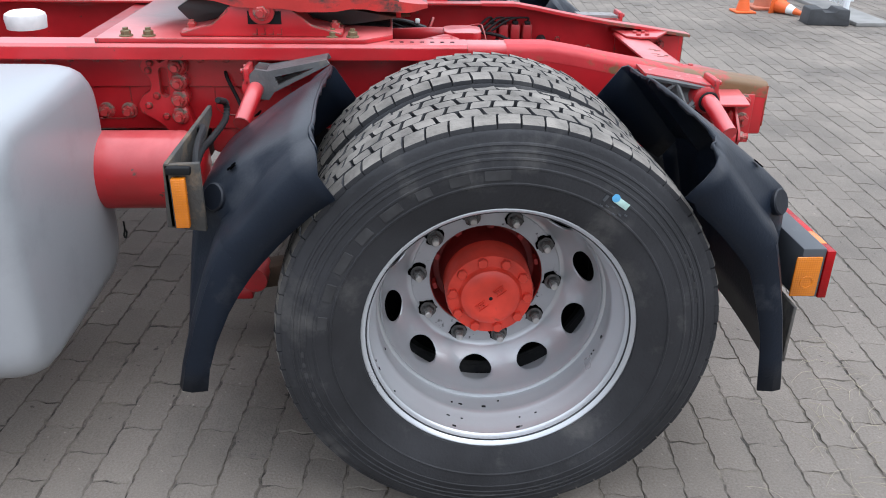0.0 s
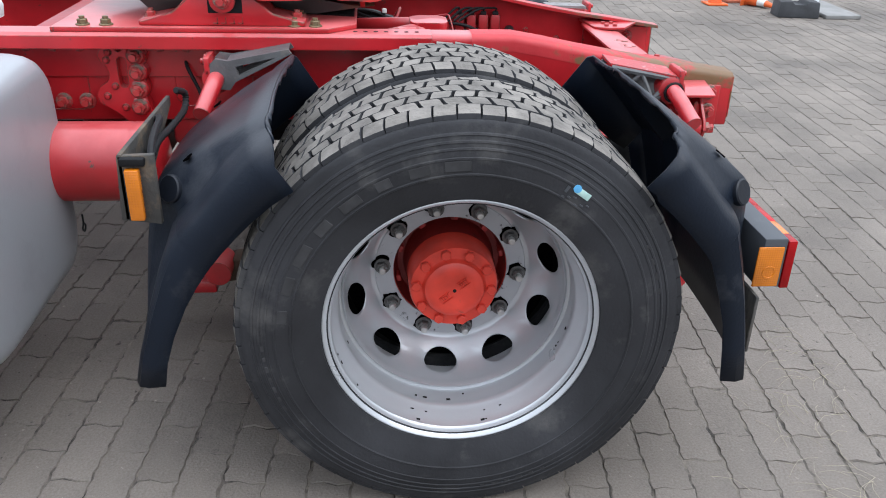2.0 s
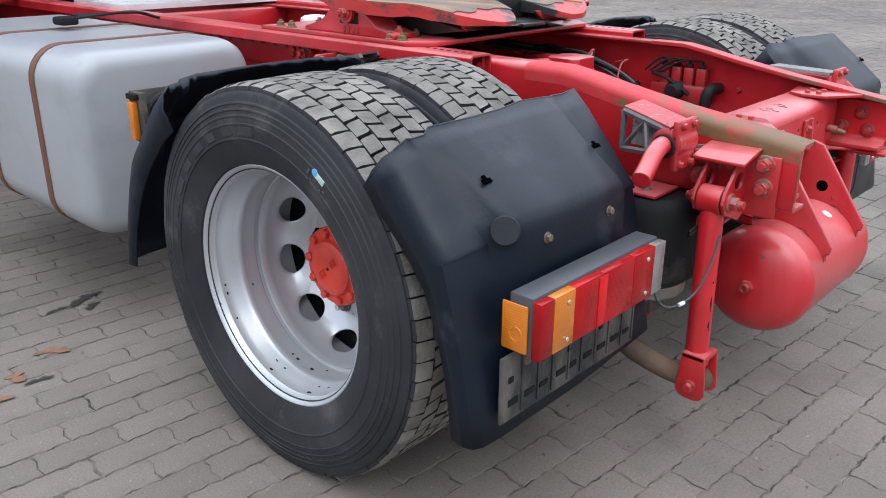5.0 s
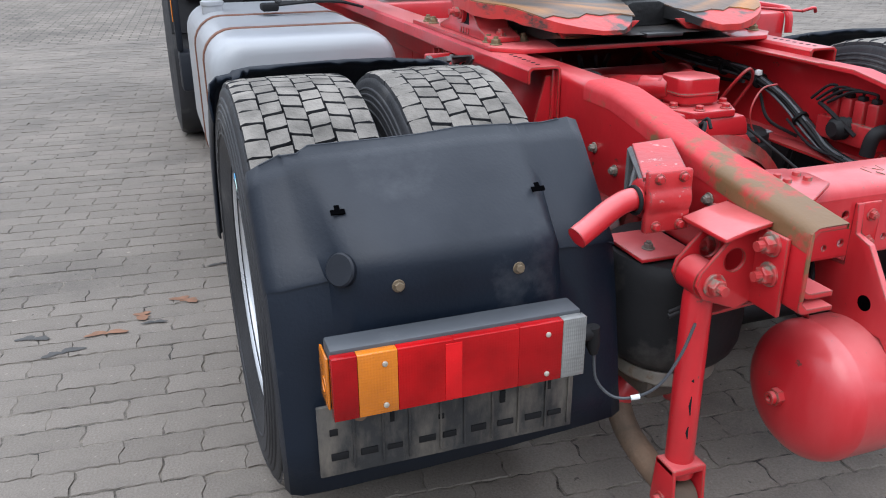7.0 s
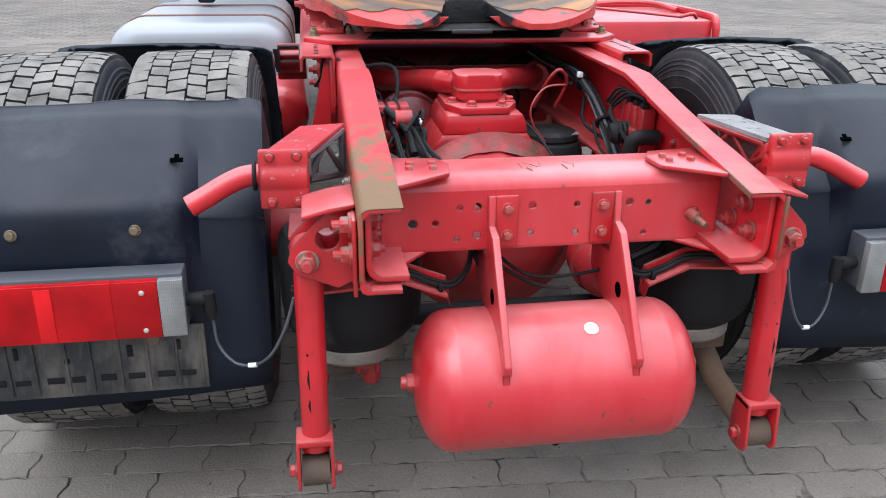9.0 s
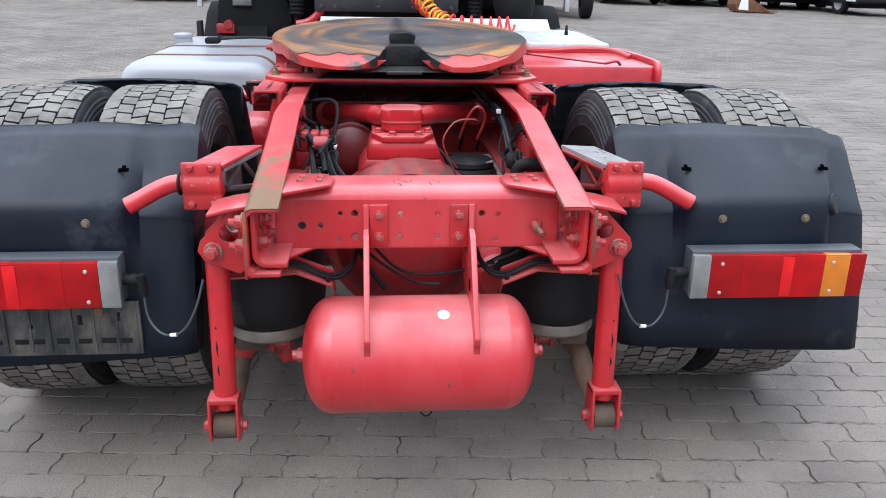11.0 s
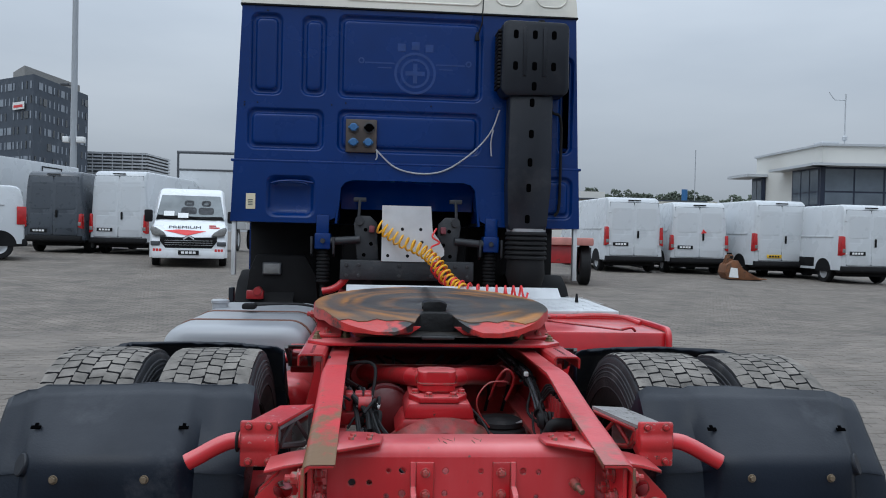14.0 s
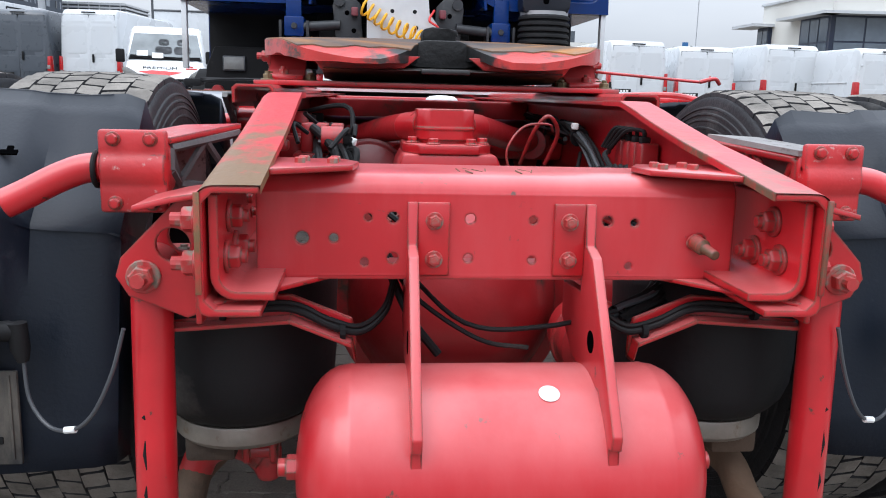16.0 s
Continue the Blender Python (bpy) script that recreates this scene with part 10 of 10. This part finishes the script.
# long low shed behind the right-hand vans
shed = thing("low_shed", "long pale low shed behind the vans", "building", pose(14, 62, 0))
bm = bmesh.new()
box(bm, -2.0, 4.2, 0, 9, 0, 5.2)
part("wall", bm, RENDER, shed)
bm = bmesh.new()
box(bm, 4.4, 14.4, 2, 12, 0, 4.75)
part("wall", bm, SHEDCREAM, shed)
bm = bmesh.new()
box(bm, -2.0, 2.4, 2, 8, 5.2, 6.2)
part("roof_unit", bm, VANGREY, shed)
bm = bmesh.new()
box(bm, -2.0, 12.5, -0.5, 0.0, 4.55, 4.66)
part("gutter", bm, VANGREY, shed)
# flag and thin mast
fl = thing("flag_mast", "slim mast with a small blue flag", "flag mast", on_ground(32, 78))
bm = bmesh.new()
tube(bm, [(0, 0, 0), (0, 0, 10.6)], 0.05, 8)
part("pole", bm, MASTGREY, fl)
bm = bmesh.new()
box(bm, -1.35, -0.75, -0.02, 0.02, 5.2, 6.6)
part("flag", bm, BLUEPLUG, fl)


def far_wood(x0, x1, y, z_base, h):
    """A belt of trees: trunks and crowns of many small leaf clumps with an uneven skyline."""
    bm = bmesh.new()
    rnd = random.Random(int(x0 * 7))
    x = x0
    while x < x1:
        top = h * rnd.uniform(0.86, 1.03)
        tube(bm, [(x, y, z_base), (x + rnd.uniform(-0.4, 0.4), y, z_base + top * 0.6)], [0.25, 0.12], 5)
        for i in range(120):
            a, b = rnd.uniform(0, 2 * math.pi), rnd.uniform(0, 1) ** 0.6
            zc = rnd.uniform(0.55, 1.0)
            wdt = 2.0 * math.sqrt(max(0.08, 1 - ((zc - 0.62) / 0.42) ** 2))
            c = Vector((x + b * wdt * math.cos(a), y + b * wdt * math.sin(a), z_base + top * zc))
            r = rnd.uniform(0.22, 0.55)
            q = Matrix.Rotation(rnd.uniform(0, 6), 3, Vector((rnd.uniform(-1, 1), rnd.uniform(-1, 1), 1)).normalized())
            vs = [bm.verts.new(c + q @ (Vector(v) * r)) for v in ((1, 0, 0), (-0.6, 0.8, 0.1), (-0.5, -0.7, 0), (0.1, 0.2, 0.8), (0.0, -0.1, -0.6))]
            for t in ((0, 1, 3), (1, 2, 3), (2, 0, 3), (0, 4, 1), (1, 4, 2), (2, 4, 0)):
                bm.faces.new([vs[k] for k in t])
        x += rnd.uniform(0.8, 1.4)
    return bm


wood = part("far_trees", far_wood(50, 80, 188, 1.0, 12.2), LEAF, None, smooth=0)
tagged(wood, "distant belt of dark green trees", "trees", kind="stuff")
wood = part("far_trees", far_wood(81, 92, 183, 1.0, 11.4), LEAF, None, smooth=0)
tagged(wood, "distant belt of dark green trees", "trees", kind="stuff")
wood = part("far_trees", far_wood(-140, -70, 210, 1.0, 8), LEAF, None, smooth=0)
tagged(wood, "distant belt of dark green trees", "trees", kind="stuff")

# ---- wisps of straw and scraps on the paving ----
rnd = random.Random(8)
bm = bmesh.new()
for i in range(60):
    cx_, cy_ = ((-0.95, -1.05), (-1.25, -1.0), (-0.7, -1.15))[i % 3]
    x, y, a = cx_ + rnd.gauss(0, 0.09), cy_ + rnd.gauss(0, 0.07), rnd.uniform(0, math.pi)
    ln = rnd.uniform(0.02, 0.07)
    tube(bm, smooth_path([(x, y, 0.004), (x + ln * math.cos(a), y + ln * math.sin(a), 0.006 + rnd.uniform(0, 0.006)), (x + 2 * ln * math.cos(a + 0.3), y + 2 * ln * math.sin(a + 0.3), 0.004)], 2), 0.0006, 4)
straw = part("straw", bm, STRAW, None)
tagged(straw, "dry straw wisps scattered on the paving", "straw", kind="stuff")

# ---- oil stains and rusty specks ----
OIL = material("oil_stain", (0.035, 0.031, 0.028), 0.45, vary=0.3, scale=20)
RUSTY = material("rusty_stain", (0.22, 0.11, 0.065), 0.8, vary=0.3, scale=20)
rnd = random.Random(31)
for x, y, r, mat in ((-1.12, 1.36, 0.06, OIL), (-1.13, 1.275, 0.035, OIL), (-1.49, 0.88, 0.03, OIL), (-1.23, 1.335, 0.03, OIL), (-1.78, 0.755, 0.05, OIL), (-1.876, 0.89, 0.045, OIL), (-1.645, 0.85, 0.05, RUSTY), (-1.53, 0.945, 0.045, RUSTY), (-1.376, 1.034, 0.05, RUSTY)):
    bm = bmesh.new()
    n_s = 22
    rim = []
    ph = rnd.uniform(0, 6)
    for k in range(n_s):
        a = 2 * math.pi * k / n_s
        rr_ = r * (0.55 + 0.35 * math.sin(2 * a + ph) + 0.2 * math.sin(5 * a + 2 * ph) + rnd.uniform(-0.1, 0.1))
        rim.append(bm.verts.new((x + 1.5 * rr_ * math.cos(a), y + 0.8 * rr_ * math.sin(a), 0.0035)))
    bm.faces.new(rim)
    st = part("stain", bm, mat, None)
    tagged(st, "oily stain soaked into the paving" if mat is OIL else "rusty brown stain on the paving", "stain", "stains on the paving")

# ---- pavers: wavy-edged concrete stones in running courses ----
PL, PW, GAP, ROW_GAP = 0.213, 0.1065, 0.0030, 0.0050
PAVE_A = radians(-4.4)


def paver_outline():
    """Closed outline about the stone's middle; the long edges wave so that the courses interlock."""
    n = 8
    wave = [0.001, 0.006, 0.001, 0.0055, 0.001, 0.006, 0.001, 0.0055, 0.001]
    xs_ = [-PL / 2 + GAP / 2 + (PL - GAP) * i / n for i in range(n + 1)]
    low = [(x, -PW / 2 + ROW_GAP / 2 + wave[i] - 0.003) for i, x in enumerate(xs_)]
    high = [(x, PW / 2 - ROW_GAP / 2 + wave[i] - 0.003) for i, x in enumerate(xs_)][::-1]
    bend_r = [(PL / 2 - GAP / 2 + 0.006, 0.018), (PL / 2 - GAP / 2 - 0.005, -0.018)][::-1]
    bend_l = [(-PL / 2 + GAP / 2 + 0.006, 0.018), (-PL / 2 + GAP / 2 - 0.005, -0.018)]
    return low + bend_r + high + bend_l


OUT = paver_outline()
N_OUT = len(OUT)


def paver_geometry(jit):
    """Vertices and faces of one stone, its top worn round at the edge."""
    r = random.Random(jit)
    v, f = [], []
    for z, k in ((-0.02, 1.0), (-0.0055, 1.0), (-0.0008, 0.965)):
        for x, y in OUT:
            jx, jy = r.uniform(-0.0024, 0.0024), r.uniform(-0.0024, 0.0024)
            v.append((x * (1 - 0.017 * (k < 1)) + jx, y * (1 - 0.034 * (k < 1)) + jy, z))
    v.append((0, 0, 0.0004))
    for lay in (0, 1):
        for i in range(N_OUT):
            j = (i + 1) % N_OUT
            f.append((lay * N_OUT + i, lay * N_OUT + j, (lay + 1) * N_OUT + j, (lay + 1) * N_OUT + i))
    for i in range(N_OUT):
        f.append((2 * N_OUT + i, 2 * N_OUT + (i + 1) % N_OUT, 3 * N_OUT))
    return v, f


PROTO = [paver_geometry(k) for k in range(16)]
proto_mesh = []
for v, f in PROTO:
    me = bpy.data.meshes.new("paver")
    me.from_pydata(v, [], f)
    me.materials.append(PAVER)
    proto_mesh.append(me)

ca, sa = math.cos(PAVE_A), math.sin(PAVE_A)
all_v, all_f, singles = [], [], 0
rnd = random.Random(17)
for row in range(-72, 104):
    for col in range(-34, 62):
        lx = col * PL + (PL / 2 if row % 2 else 0) + rnd.uniform(-0.002, 0.002)
        ly = row * PW + rnd.uniform(-0.001, 0.001)
        x, y = lx * ca - ly * sa, lx * sa + ly * ca
        if not (PAVE_X[0] < x < PAVE_X[1] and PAVE_Y[0] < y < PAVE_Y[1]):
            continue
        k = rnd.randrange(16)
        dz, tx, ty = rnd.uniform(-0.0025, 0.0015), rnd.uniform(-0.008, 0.008), rnd.uniform(-0.012, 0.012)
        if -2.1 < x < -1.0 and -2.2 < y < 1.1 and singles < 300:
            o = new("paver", proto_mesh[k])
            o.parent = ground
            o.matrix_basis = pose(x, y, dz, math.degrees(ty), -math.degrees(tx), math.degrees(PAVE_A))
            singles += 1
            continue
        base = len(all_v)
        v, f = PROTO[k]
        for px, py, pz in v:
            all_v.append((x + px * ca - py * sa, y + px * sa + py * ca, pz + dz + tx * px + ty * py))
        all_f.extend([tuple(base + i for i in q) for q in f])
me = bpy.data.meshes.new("pavers")
me.from_pydata(all_v, [], all_f)
me.materials.append(PAVER)
pv = new("pavers", me)
pv.parent = ground
tagged(pv, "wavy-edged grey concrete pavers", kind="stuff")
# sand in the joints
bm = bmesh.new()
v = [bm.verts.new(p) for p in ((PAVE_X[0] + 0.12, PAVE_Y[0] + 0.06, -0.0040), (PAVE_X[1] - 0.12, PAVE_Y[0] + 0.06, -0.0040), (PAVE_X[1] - 0.12, PAVE_Y[1] - 0.06, -0.0040), (PAVE_X[0] + 0.12, PAVE_Y[1] - 0.06, -0.0040))]
bm.faces.new(v)
part("joint_sand", bm, JOINT, ground, smooth=0)
